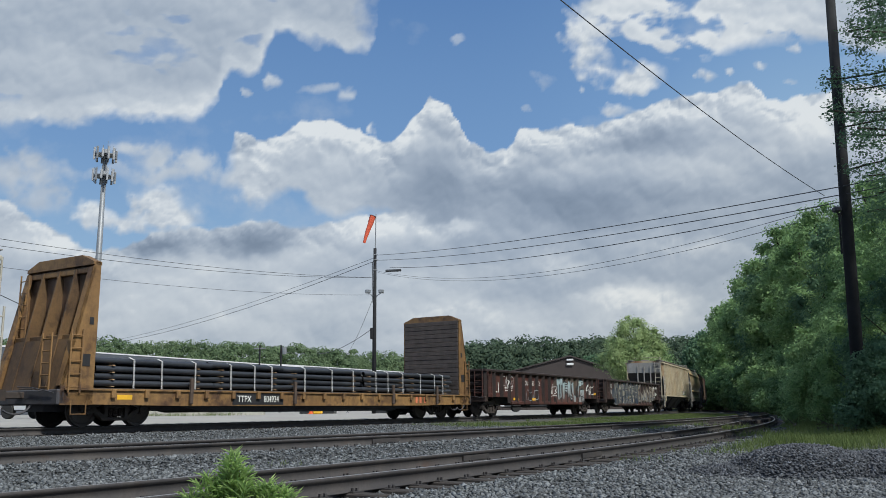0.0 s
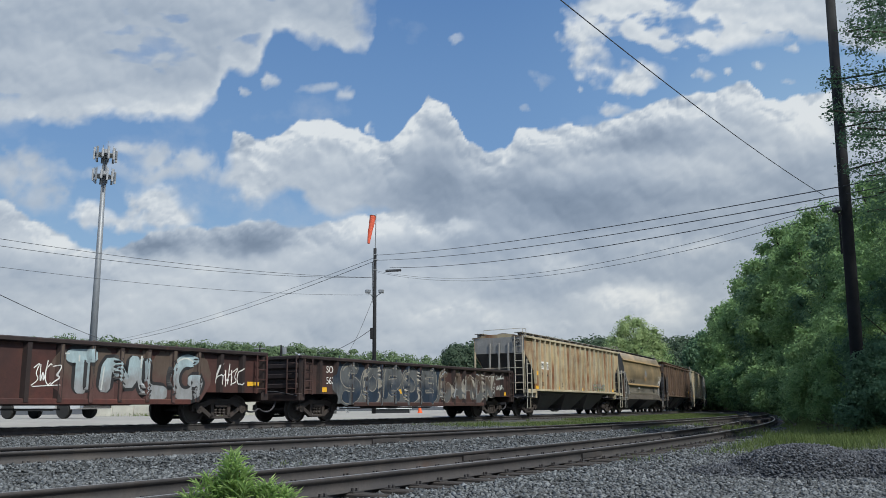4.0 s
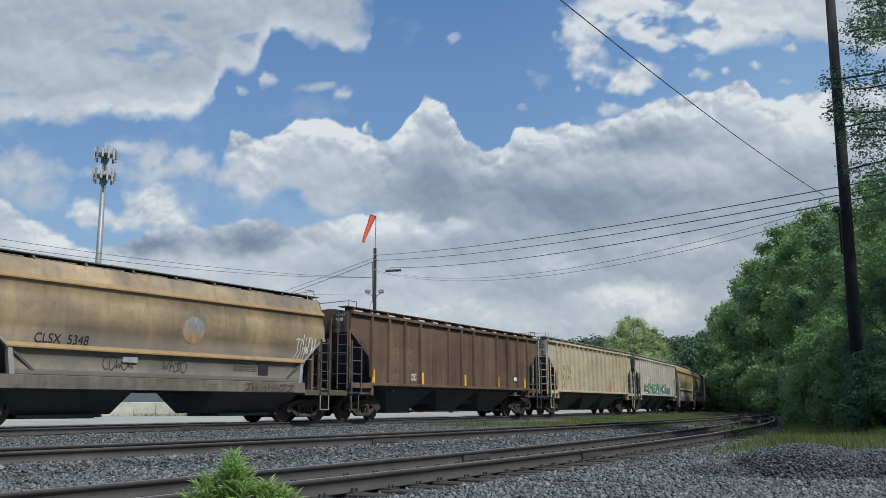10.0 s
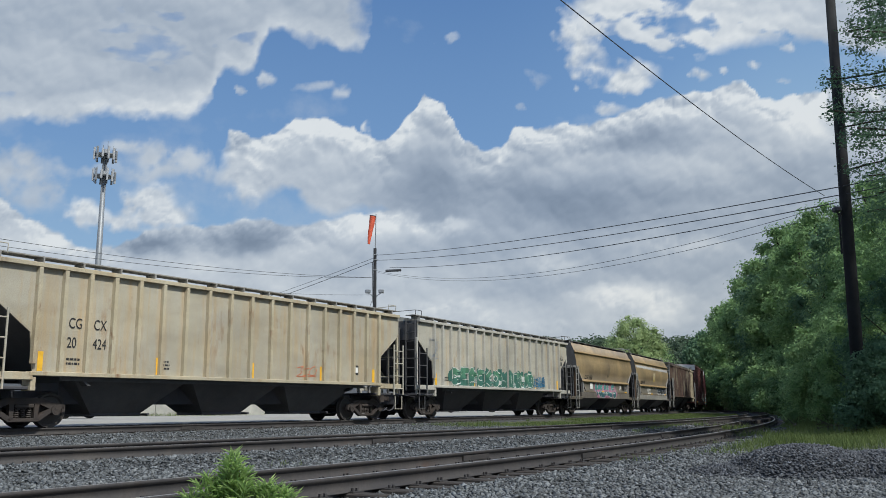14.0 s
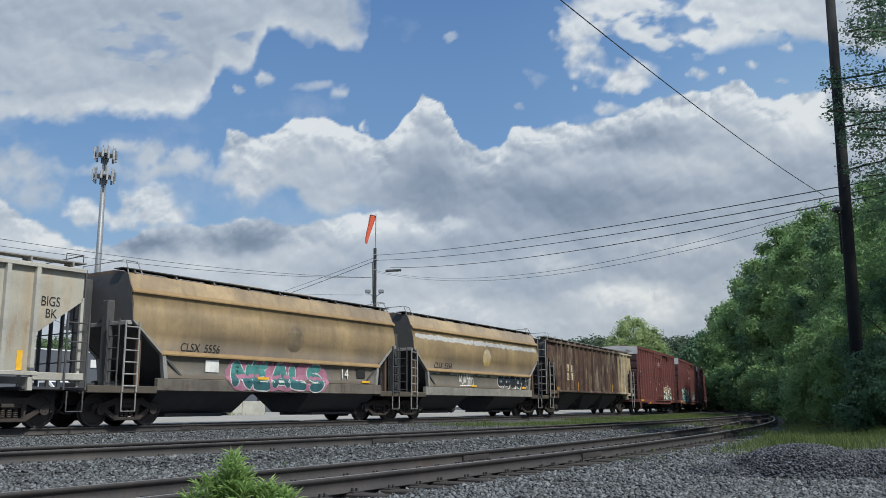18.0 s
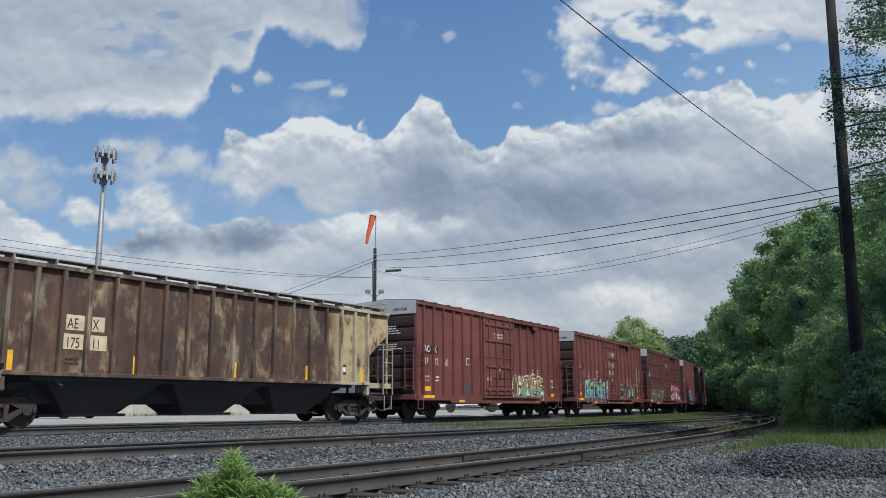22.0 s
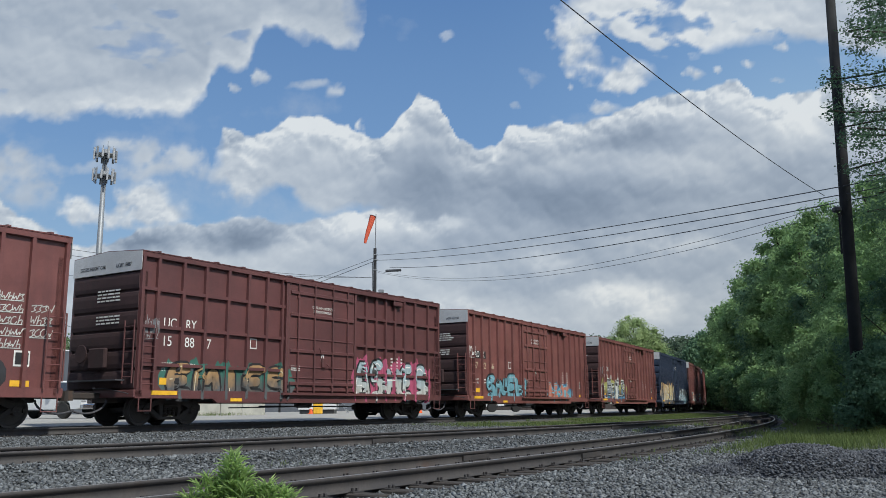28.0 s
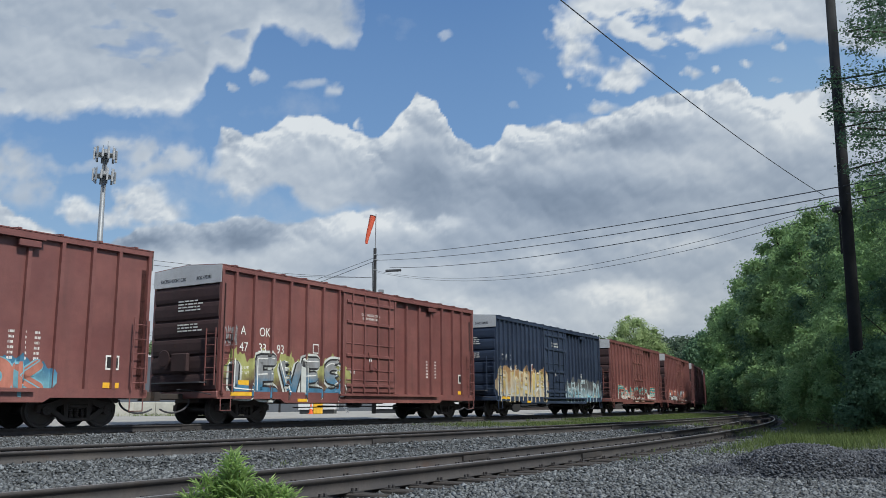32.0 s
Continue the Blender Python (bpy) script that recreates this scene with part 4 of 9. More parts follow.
def add_truck(car, x):
    tr = part("truck", BOLSTER, M_BLACK, car, "four-wheel freight truck with rusty cast side frames")
    tr.location = (x, 0, 0)
    for y in (-0.98, 0.98):
        sf = part("side_frame", SIDEFRAME, M_TRUCK, tr)
        sf.location = (0, y, 0)
    for wx in (-0.89, 0.89):
        w = part("wheelset", WHEELSET, M_WHEEL, tr)
        w.location = (wx, 0, WR)
        ROLLING.append(w)
    return tr


def coupler(car, x, sgn, reach, z=0.86):
    """Knuckle coupler, draft pocket and air hose at one end."""
    sh = Shell()
    sh.cbox(min(x, x - sgn * 0.7), max(x, x - sgn * 0.7), -0.33, 0.33, z - 0.2, z + 0.2, 0.02)
    sh.cbox(min(x, x + sgn * (reach - 0.2)), max(x, x + sgn * (reach - 0.2)), -0.09, 0.09, z - 0.09, z + 0.09, 0.02)
    sh.prism([(x + sgn * (reach - 0.25), -0.12), (x + sgn * reach, -0.17), (x + sgn * (reach + 0.05), -0.02), (x + sgn * (reach - 0.04), 0.04), (x + sgn * (reach + 0.03), 0.14), (x + sgn * (reach - 0.25), 0.12)], 2, z - 0.14, z + 0.14)
    part("coupler", sh, M_TRUCK, car)
    pts = [(x + sgn * (reach * (1 - math.cos(a)) * 0.55), -0.35, z - 0.12 - 0.38 * math.sin(a)) for a in [i * math.pi / 12 for i in range(10)]]
    part("air_hose", Shell().line(pts, 0.03), M_BLACK, car)
    lev = Shell().line([(x + sgn * 0.12, -1.45, z + 0.05), (x + sgn * 0.14, -0.5, z + 0.2), (x + sgn * 0.3, -0.1, z + 0.22)], 0.015)
    part("uncoupling_lever", lev, M_BLACK, car)


def ladder(car, pts, w, n, material, axis="x", name="ladder", r=0.016, label=""):
    """A ladder between two heights: pts = (x, y, z0, z1), w wide along an axis, n rungs."""
    x, y, z0, z1 = pts
    sh = Shell()
    a, b = ((x - w / 2, y), (x + w / 2, y)) if axis == "x" else ((x, y - w / 2), (x, y + w / 2))
    for p in (a, b):
        sh.tube((*p, z0), (*p, z1), r * 1.5, n=6)
    for i in range(n):
        z = z0 + (z1 - z0) * (i + 0.5) / n
        sh.tube((*a, z), (*b, z), r, n=6)
    return part(name, sh, material, car, label)


def lettering(car, words, x, z, size, ink, y, squeeze=1.0, name="stencil", over=None):
    """Stencilled words on the near side, their lower left corner at x, z."""
    cu = bpy.data.curves.new("stencil", "FONT")
    cu.body, cu.size, cu.extrude = words, size, 0.002
    tmp = new("stencil", cu)
    bpy.context.view_layer.update()
    me = bpy.data.meshes.new_from_object(tmp.evaluated_get(bpy.context.evaluated_depsgraph_get()))
    bpy.data.objects.remove(tmp)
    bpy.data.curves.remove(cu)
    me.transform(Matrix.Translation((x, y - 0.005, z)) @ pose(0, 0, 0, 90) @ Matrix.Diagonal((squeeze, 1, 1, 1)))
    if over:
        for v in me.vertices:
            v.co.y += over(v.co.x, v.co.z) - y
    me.materials.clear()
    me.materials.append(ink)
    return part(name, me, ink, car)


def rubbed_disc(car, x, z, rad, mat, surf, label):
    """A round painted emblem, rubbed bare, laid on the side."""
    vs, fs = [(x, surf(x, z) - 0.006, z)], []
    for k in range(1, 5):
        for i in range(24):
            a = 2 * math.pi * i / 24
            q = rad * k / 4 * (1 + (0.012 * math.sin(5 * a) if k == 4 else 0))
            px, pz = x + q * math.cos(a), z + q * math.sin(a)
            vs.append((px, surf(px, pz) - 0.006, pz))
    fs = [(0, 1 + i, 1 + (i + 1) % 24) for i in range(24)]
    fs += [(1 + 24 * k + i, 1 + 24 * k + (i + 1) % 24, 25 + 24 * k + (i + 1) % 24, 25 + 24 * k + i) for k in range(3) for i in range(24)]
    return part("emblem", Shell().add(vs, fs), mat, car, label)


def bars(car, x0, x1, z0, z1, rows, ink, y, seed=0, name="stencil"):
    """Small writing too fine to read: rows of short bars."""
    r = random.Random(seed)
    sh = Shell()
    h = (z1 - z0) / rows
    for k in range(rows):
        x = x0
        while x < x1 - 0.02:
            w = min(r.uniform(0.06, 0.3) * (x1 - x0), x1 - x)
            sh.box(x, x + w, y - 0.006, y - 0.002, z0 + k * h + h * 0.25, z0 + k * h + h * 0.75)
            x += w + 0.04 * (x1 - x0) + 0.01
    ob = part(name, sh, ink, car)
    ob["kind"] = "stuff"
    return ob


def plate(car, x0, x1, z0, z1, ink, y, name="plate", label="", t=0.006):
    return part(name, Shell().box(x0, x1, y - t, y, z0, z1), ink, car, label)


def ribbon(sh, pts, width, surf, lift, slot, taper=0.0):
    """A sprayed stroke: a band along points (x, z), laid on the side surf(x)."""
    fine = [pts[0]]
    for (ax, az), (bx, bz) in zip(pts, pts[1:]):
        m = max(1, int(math.hypot(bx - ax, bz - az) / 0.06))
        fine += [(ax + (bx - ax) * k / m, az + (bz - az) * k / m) for k in range(1, m + 1)]
    pts = fine
    n = len(pts)
    vs = []
    for i, (x, z) in enumerate(pts):
        a, b = pts[max(i - 1, 0)], pts[min(i + 1, n - 1)]
        dx, dz = b[0] - a[0], b[1] - a[1]
        L = math.hypot(dx, dz) or 1
        w = width * (1 - taper * i / n) / 2
        end = min(math.hypot(x - pts[0][0], z - pts[0][1]) if i < n / 2 else 9.0, math.hypot(x - pts[-1][0], z - pts[-1][1]) if i >= n / 2 else 9.0)
        w *= min(1.0, math.sqrt(0.25 + 2.5 * end / width)) if width > 0.08 else 1.0
        for k in (-1, -0.6, -0.2, 0.2, 0.6, 1):
            px, pz = x - dz / L * w * k, z + dx / L * w * k
            vs.append((px, surf(px, pz) - lift, pz))
    fs = [(i * 6 + k, i * 6 + k + 1, i * 6 + k + 7, i * 6 + k + 6) for i in range(n - 1) for k in range(5)]
    sh.add(vs, fs, slot)


GLYPH = {}


def glyph(letter, *strokes):
    GLYPH[letter] = strokes


def bow(cx, cz, rx, rz, a0, a1, n=12):
    """Part of an oval, from angle a0 to a1 in degrees."""
    return [(cx + rx * math.cos(radians(a0 + (a1 - a0) * k / n)), cz + rz * math.sin(radians(a0 + (a1 - a0) * k / n))) for k in range(n + 1)]


# stroke letters in a unit box
glyph("A", [(0, 0), (0.42, 1), (0.6, 1), (1, 0)], [(0.2, 0.32), (0.8, 0.32)])
glyph("B", [(0.05, 0), (0.05, 1), (0.6, 1)] + bow(0.6, 0.76, 0.3, 0.24, 90, -90) + [(0.15, 0.52)], bow(0.55, 0.26, 0.42, 0.26, 90, -90) + [(0.05, 0)])
glyph("C", bow(0.55, 0.5, 0.52, 0.5, 50, 310, 18))
glyph("D", [(0.05, 0), (0.05, 1), (0.4, 1)] + bow(0.4, 0.5, 0.58, 0.5, 90, -90, 14) + [(0.05, 0)])
glyph("E", [(0.95, 1), (0.08, 0.98), (0.05, 0.02), (1, 0)], [(0.1, 0.5), (0.8, 0.54)])
glyph("G", bow(0.5, 0.5, 0.5, 0.5, 55, 350, 18) + [(0.55, 0.42)])
glyph("H", [(0.05, 0), (0.05, 1)], [(0.95, 0), (0.95, 1)], [(0.05, 0.5), (0.95, 0.5)])
glyph("I", [(0.5, 0), (0.5, 1)])
glyph("K", [(0.05, 0), (0.05, 1)], [(0.95, 1), (0.15, 0.45), (1, 0)])
glyph("L", [(0.1, 1), (0.05, 0.05), (1, 0)])
glyph("M", [(0, 0), (0.12, 1), (0.5, 0.35), (0.88, 1), (1, 0)])
glyph("N", [(0.02, 0), (0.08, 1), (0.92, 0.05), (0.98, 1)])
glyph("O", bow(0.5, 0.5, 0.48, 0.5, 95, 455, 22))
glyph("P", [(0.05, 0), (0.05, 1), (0.5, 1)] + bow(0.5, 0.72, 0.42, 0.28, 90, -90) + [(0.1, 0.42)])
glyph("R", [(0.05, 0), (0.05, 1), (0.5, 1)] + bow(0.5, 0.74, 0.4, 0.26, 90, -90) + [(0.2, 0.46), (1, 0)])
glyph("S", bow(0.52, 0.74, 0.42, 0.26, 35, 235, 12) + bow(0.46, 0.26, 0.44, 0.26, 60, -150, 12))
glyph("T", [(0, 0.96), (1, 1)], [(0.5, 0.95), (0.45, 0)])
glyph("U", [(0.05, 1), (0.05, 0.4)] + bow(0.5, 0.36, 0.45, 0.36, 180, 360, 12) + [(0.95, 1)])
glyph("V", [(0, 1), (0.45, 0), (0.58, 0), (1, 1)])
glyph("W", [(0, 1), (0.22, 0), (0.5, 0.7), (0.78, 0), (1, 1)])


def cut_corners(p):
    """Rounds a line of points, its ends staying."""
    q = [p[0]]
    for (ax, az), (bx, bz) in zip(p, p[1:]):
        q += [(0.75 * ax + 0.25 * bx, 0.75 * az + 0.25 * bz), (0.25 * ax + 0.75 * bx, 0.25 * az + 0.75 * bz)]
    return q + [p[-1]]


def spray_cloud(car, x0, x1, z0, z1, step, ink, surf, seed, label):
    """The sprayed ground behind a piece, with a ragged upper edge."""
    h = z1 - z0
    sh = Shell()
    nx, rows = int((x1 - x0 + 0.6 * step) / 0.05) + 2, 5
    vs = []
    for k in range(nx + 1):
        x = x0 - 0.3 * step + (x1 - x0 + 0.6 * step) * k / nx
        e = min(1.0, 3.0 * min(k, nx - k) / nx * (x1 - x0) / 1.2 + 0.25)
        jag = 0.16 * math.sin(x * 5.1 + seed) + 0.10 * math.sin(x * 13.7 + seed * 2) + 0.07 * math.sin(x * 29.0)
        zt, zb_ = (z0 + z1) / 2 + h * (0.5 + 0.6 * jag) * e, (z0 + z1) / 2 - h * (0.5 + 0.03 * math.sin(x * 9 + seed)) * e
        for q in range(rows + 1):
            z = zb_ + (zt - zb_) * q / rows
            vs.append((x, surf(x, z) - 0.006, z))
    fs = [(k * (rows + 1) + q, (k + 1) * (rows + 1) + q, (k + 1) * (rows + 1) + q + 1, k * (rows + 1) + q + 1) for k in range(nx) for q in range(rows)]
    return part("graffiti", sh.add(vs, fs), ink, car, label)


def graffiti(car, word, x0, x1, z0, z1, inks, surf, seed, label, cloud=True, fat=0.26, rim=0.10, halo=None, lean=0.0, round_=1, glints=True):
    """A sprayed piece: a back cloud and fat outlined letters that overlap a little.
    inks: upper fill, lower fill, outline, cloud, glint, lower cloud."""
    r = random.Random(seed)
    h, n = z1 - z0, len(word)
    step = (x1 - x0) / n
    back = None
    if cloud:
        back = spray_cloud(car, x0, x1, z0, z1, step, spray_fade(inks[3], inks[5] if len(inks) > 5 else inks[3], z0, z1), surf, seed, label)
    fade = spray_fade(inks[0], inks[1], z0, z1)
    four = (fade, halo or inks[2], inks[2], inks[4])
    for i, letter in enumerate(word):
        w = fat * h * r.uniform(0.9, 1.1)
        up, dn = r.uniform(-0.03, 0.07) * h, r.uniform(-0.02, 0.05) * h
        a, b = x0 + step * i - 0.06 * step + w / 2, x0 + step * (i + 1) + 0.06 * step - w / 2
        if b - a < 0.16 * step:
            m_ = (a + b) / 2
            a, b = m_ - 0.08 * step, m_ + 0.08 * step
        tip = r.uniform(-0.06, 0.06) * step
        lo_, hi_ = z0 + w / 2 + dn, z1 - w / 2 + up
        strokes = []
        for st in GLYPH[letter]:
            p = [(a + (b - a) * x + (tip + lean * step) * (z - 0.5), lo_ + (hi_ - lo_) * z) for x, z in st]
            for _ in range(round_):
                p = cut_corners(p)
            strokes.append(p)
        o = 0.0005 * (i % 4)
        sh = Shell()
        for st in strokes:
            if halo:
                ribbon(sh, st, w + 2.2 * rim, surf, 0.0085 + o, 1)
            ribbon(sh, st, w + rim, surf, 0.011 + o, 2)
        for k, st in enumerate(strokes):
            ribbon(sh, st, w, surf, 0.0145 + o + 0.0003 * k, 0)
            if glints:
                ribbon(sh, [(x - w * 0.24, z + w * 0.16) for x, z in st[:max(3, len(st) // 3)]], w * 0.12, surf, 0.020, 3)
        if back is None:
            part("graffiti", sh, four, car, label)
        else:
            part("figure", sh, four, back)


def scrawl(car, x0, x1, z0, z1, n, ink, surf, seed, label, width=0.035):
    """A quick sprayed tag: leaning loops and hooks side by side, no letters."""
    r = random.Random(seed)
    sh = Shell()
    step, h = (x1 - x0) / n, z1 - z0
    for i in range(n):
        cx = x0 + step * (i + 0.5)
        kind = r.randrange(4)
        if kind == 0:
            p = bow(0.0, 0.5, 0.5, 0.45, r.uniform(20, 80), r.uniform(300, 420), 10)
        elif kind == 1:
            p = [(-0.4, 0.9), (-0.25, 0.05), (0.05, 0.7), (0.2, 0.0), (0.55, 1.0)]
        elif kind == 2:
            p = [(-0.5, 0.75), (0.5, 0.95), (-0.1, 0.5), (0.45, 0.3), (-0.45, 0.0)]
        else:
            p = [(-0.1, 1.1), (-0.2, -0.1), (-0.15, 0.5), (0.45, 0.6), (0.4, 0.0)]
        p = [(cx + step * (x * 1.1 + 0.25 * (z - 0.5) + r.uniform(-0.06, 0.06)), z0 + h * (z + r.uniform(-0.08, 0.08))) for x, z in p]
        ribbon(sh, cut_corners(cut_corners(p)), width * 0.8, surf, 0.012 + 0.0004 * (i % 3), 0)
    if r.random() < 0.5:
        ribbon(sh, [(x0, z0 - 0.06 * h), (x1, z0 + 0.02 * h)], width * 0.7, surf, 0.0135, 0)
    return part("graffiti_tag", sh, ink, car, label)


def brake_gear(car, x, z=0.55):
    sh = Shell()
    sh.lathe([(0.0, -0.35), (0.16, -0.32), (0.16, 0.32), (0.0, 0.35)], (x, -0.5, z + 0.1), "x", 12)
    sh.line([(x - 2.6, -0.8, z), (x + 2.6, -0.8, z - 0.02)], 0.025)
    sh.line([(x - 4.2, -1.0, z - 0.05), (x - 1.2, -0.9, z - 0.02)], 0.02)
    part("brake_rigging", sh, M_BLACK, car)


# ---- boxcar ----
def boxcar(L, paint, label, style="plain", door=(6.45, 9.6), top=4.46):
    """A fifty-foot high boxcar, near side at y = -1.6; x runs back along the train from its leading end at -L/2."""
    car = thing("boxcar", label, "boxcar", "freight cars of the train")
    h = L / 2
    z0, z1 = 0.72, 5.02
    W, P = 1.50, 1.60
    d0, d1 = -h + door[0], -h + door[1]
    body = Shell()
    body.box(-h + 0.10, h - 0.10, -W, W, 0.98, z1 - 0.12)
    part("body", body, paint, car)
    for y in (-1, 1):
        ys = sorted((y * (W - 0.02), y * P))
        part("side_sill", Shell().prism([(-h, z0 + 0.06), (-h, 1.02), (h, 1.02), (h, z0 + 0.06), (h - 2.9, z0 + 0.06), (h - 3.1, z0 - 0.06), (-h + 3.1, z0 - 0.06), (-h + 2.9, z0 + 0.06)], 1, *ys), paint, car)
        part("top_chord", Shell().cbox(-h, h, *ys, z1 - 0.16, z1, 0.015), paint, car)
    # posts
    if style == "fine":
        lo_ = [0.09] + [0.5 + 0.55 * q for q in range(10)] + [6.1]
        hi_ = [d1 + h + 0.32 + 0.57 * q for q in range(10)]
    elif style == "grid":
        lo_, hi_ = (0.09, 0.65, 1.6, 2.5, 3.45, 4.35, 5.22, 5.98), (10.05, 10.75, 11.42, 12.07, 12.72, 13.4, 14.2, 15.2)
    else:
        lo_, hi_ = (0.09, 0.69, 1.56, 2.43, 3.34, 4.22, 5.12, 6.06), (9.62, 10.57, 11.55, 12.5, 13.42, 14.34, 15.16)
    left = [-h + q for q in lo_]
    right = [-h + q for q in hi_] + [h - 0.09]
    post = Shell().prism([(-0.062, -W), (-0.05, -P), (0.05, -P), (0.062, -W)], 2, 1.0, z1 - 0.14).mesh("side_post", paint)
    xs = left + right
    for x in xs:
        part("side_post", post, paint, car).location = (x, 0, 0)
    far = Shell()
    for x in xs:
        far.box(x - 0.06, x + 0.06, W - 0.01, P, 1.0, z1 - 0.14)
    part("far_side_posts", far, paint, car)
    if style == "grid":
        for zz in (1.75, 2.85, 3.95):
            part("side_rail", Shell().box(-h + 0.15, d0 - 0.15, -P + 0.012, -W + 0.01, zz - 0.05, zz + 0.05), paint, car)
            part("side_rail", Shell().box(d1 + 0.15, h - 0.15, -P + 0.012, -W + 0.01, zz - 0.05, zz + 0.05), paint, car)
    # roof with cross ribs
    roof = Shell().prism([(-P - 0.01, z1), (P + 0.01, z1), (P + 0.01, z1 + 0.03), (0, z1 + 0.14), (-P - 0.01, z1 + 0.03)], 0, -h, h)
    part("roof", roof, paint, car)
    for k in range(14):
        x = -h + 0.6 + k * (L - 1.2) / 13
        part("roof_rib", Shell().prism([(-P - 0.02, z1 + 0.02), (0, z1 + 0.135), (P + 0.02, z1 + 0.02), (P + 0.02, z1 + 0.065), (0, z1 + 0.185), (-P - 0.02, z1 + 0.065)], 0, x - 0.05, x + 0.05), paint, car)
    # ends: deep horizontal corrugations below a white band
    for sgn in (-1, 1):
        x = sgn * h
        e = Shell()
        n = 6
        prof = [(x - sgn * 0.16, 1.0)]
        span_z = top - 1.02
        for k in range(n):
            a = 1.02 + span_z * k / n
            b = span_z / n
            prof += [(x - sgn * 0.07, a + 0.02 * b), (x - sgn * 0.015, a + 0.10 * b), (x, a + 0.3 * b), (x, a + 0.72 * b), (x - sgn * 0.015, a + 0.90 * b), (x - sgn * 0.07, a + 0.98 * b)]
        prof += [(x - sgn * 0.16, top), (x - sgn * 0.3, top), (x - sgn * 0.3, 1.0)]
        e.prism([(p, q) for p, q in prof], 1, -W, W)
        # red cars' ends carry their shadow in a darker colour
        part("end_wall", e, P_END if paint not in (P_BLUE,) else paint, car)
        part("end_band", Shell().prism([(-P, top + 0.003), (P, top + 0.003), (P, z1 + 0.005), (0, z1 + 0.12), (-P, z1 + 0.005)], 0, *sorted((x, x + sgn * 0.014))).box(*sorted((x - sgn * 0.2, x)), -W + 0.01, W - 0.01, top + 0.003, z1 - 0.13), P_CAP, car, "white painted band at the top of the end")
        part("end_sill", Shell().cbox(*sorted((x - sgn * 0.25, x + sgn * 0.04)), -P, P, 0.80, 1.02, 0.02), paint, car)
        part("brake_platform", Shell().box(*sorted((x, x + sgn * 0.32)), -1.1, 1.1, 1.28, 1.32), M_BLACK, car)
        coupler(car, x, sgn, 1.22)
        ladder(car, (x + sgn * 0.06, -1.28, 1.2, 3.0), 0.42, 5, paint, "y", "end_ladder")
        ladder(car, (x - sgn * 0.34, -P - 0.07, 1.0, 3.05 if style != "grid" else 2.8), 0.42, 5, paint, "x", "side_ladder")
        part("step", Shell().line([(x - sgn * 0.12, -P - 0.02, 0.8), (x - sgn * 0.12, -P - 0.02, 0.42), (x - sgn * 0.55, -P - 0.02, 0.42), (x - sgn * 0.55, -P - 0.02, 0.8)], 0.02), paint, car)
        add_truck(car, x - sgn * 1.75)
    bw = Shell().lathe([(0.26, -0.015), (0.28, 0.0), (0.26, 0.015), (0.23, 0.0)], (-h - 0.16, 0.75, 2.1), "x", 18).box(-h - 0.16, -h, 0.7, 0.8, 2.05, 2.15)
    part("brake_wheel", bw, P_END, car)
    part("end_box", Shell().cbox(-h - 0.14, -h, -0.3, 0.45, 1.65, 2.25, 0.03), P_END, car)
    part("underframe", Shell().box(-h + 0.4, h - 0.4, -0.35, 0.35, 0.7, 0.98).box(-h + 4, h - 4, -1.0, 1.0, 0.84, 0.98), M_BLACK, car)
    brake_gear(car, 0.3)
    # plug door with rods, bars and gear
    dr = part("door", Shell().cbox(d0, d1, -P - 0.035, -W, 1.06, z1 - 0.2, 0.02), paint, car, "sliding plug door with locking rods")
    for k, q in enumerate((0.12, 0.36, 0.64, 0.88)):
        x = d0 + (d1 - d0) * q
        if k in (0, 1, 2, 3):
            part("door_rod", Shell().tube((x, -P - 0.085, 0.98), (x, -P - 0.085, z1 - 0.12), 0.030, n=6).box(x - 0.05, x + 0.05, -P - 0.08, -P - 0.03, 1.2, 1.3).box(x - 0.05, x + 0.05, -P - 0.08, -P - 0.03, 4.3, 4.4), paint, dr)
    for zz in (1.32, 1.52, 1.9, 2.45, 2.9, 3.72, 4.5):
        hb = 0.06 if zz in (1.32, 2.45, 3.72, 4.5) else 0.025
        part("door_bar", Shell().cbox(d0 + 0.06, d1 - 0.06, -P - 0.09 if hb > 0.03 else -P - 0.06, -P - 0.03, zz - hb, zz + hb, 0.012), paint, dr)
    for xe in (d0 - 0.09, d1 + 0.09):
        part("door_frame_post", Shell().cbox(xe - 0.06, xe + 0.06, -P - 0.055, -W, 1.0, z1 - 0.14, 0.012), paint, car)
    part("door_gear", Shell().cbox((d0 + d1) / 2 - 0.1, (d0 + d1) / 2 + 0.1, -P - 0.13, -P - 0.03, 1.9, 2.25, 0.02).line([((d0 + d1) / 2 - 0.25, -P - 0.1, 2.6), ((d0 + d1) / 2, -P - 0.1, 2.1), ((d0 + d1) / 2 + 0.45, -P - 0.1, 1.9)], 0.018), paint, dr)
    part("door_track", Shell().box(d0 - 0.3, d1 + 3.3, -P - 0.10, -P - 0.0, 0.92, 1.0), paint, car)
    part("door_track", Shell().box(d0 - 0.3, d1 + 3.3, -P - 0.09, -P, z1 - 0.2, z1 - 0.13), paint, car)
    part("door_stop", Shell().cbox(d1 + 2.6, d1 + 3.2, -P - 0.09, -P, z1 - 0.42, z1 - 0.24, 0.02), paint, car)

    ordered = sorted(xs)
    def surf(x, z=2.0):
        if d0 - 0.02 <= x <= d1 + 0.02:
            return -P - 0.038
        for q in ordered:
            if abs(x - q) < 0.075:
                return -P - 0.001
        return -W - 0.001
    car["half"] = h
    return car, surf, (h, d0, d1, W, P)


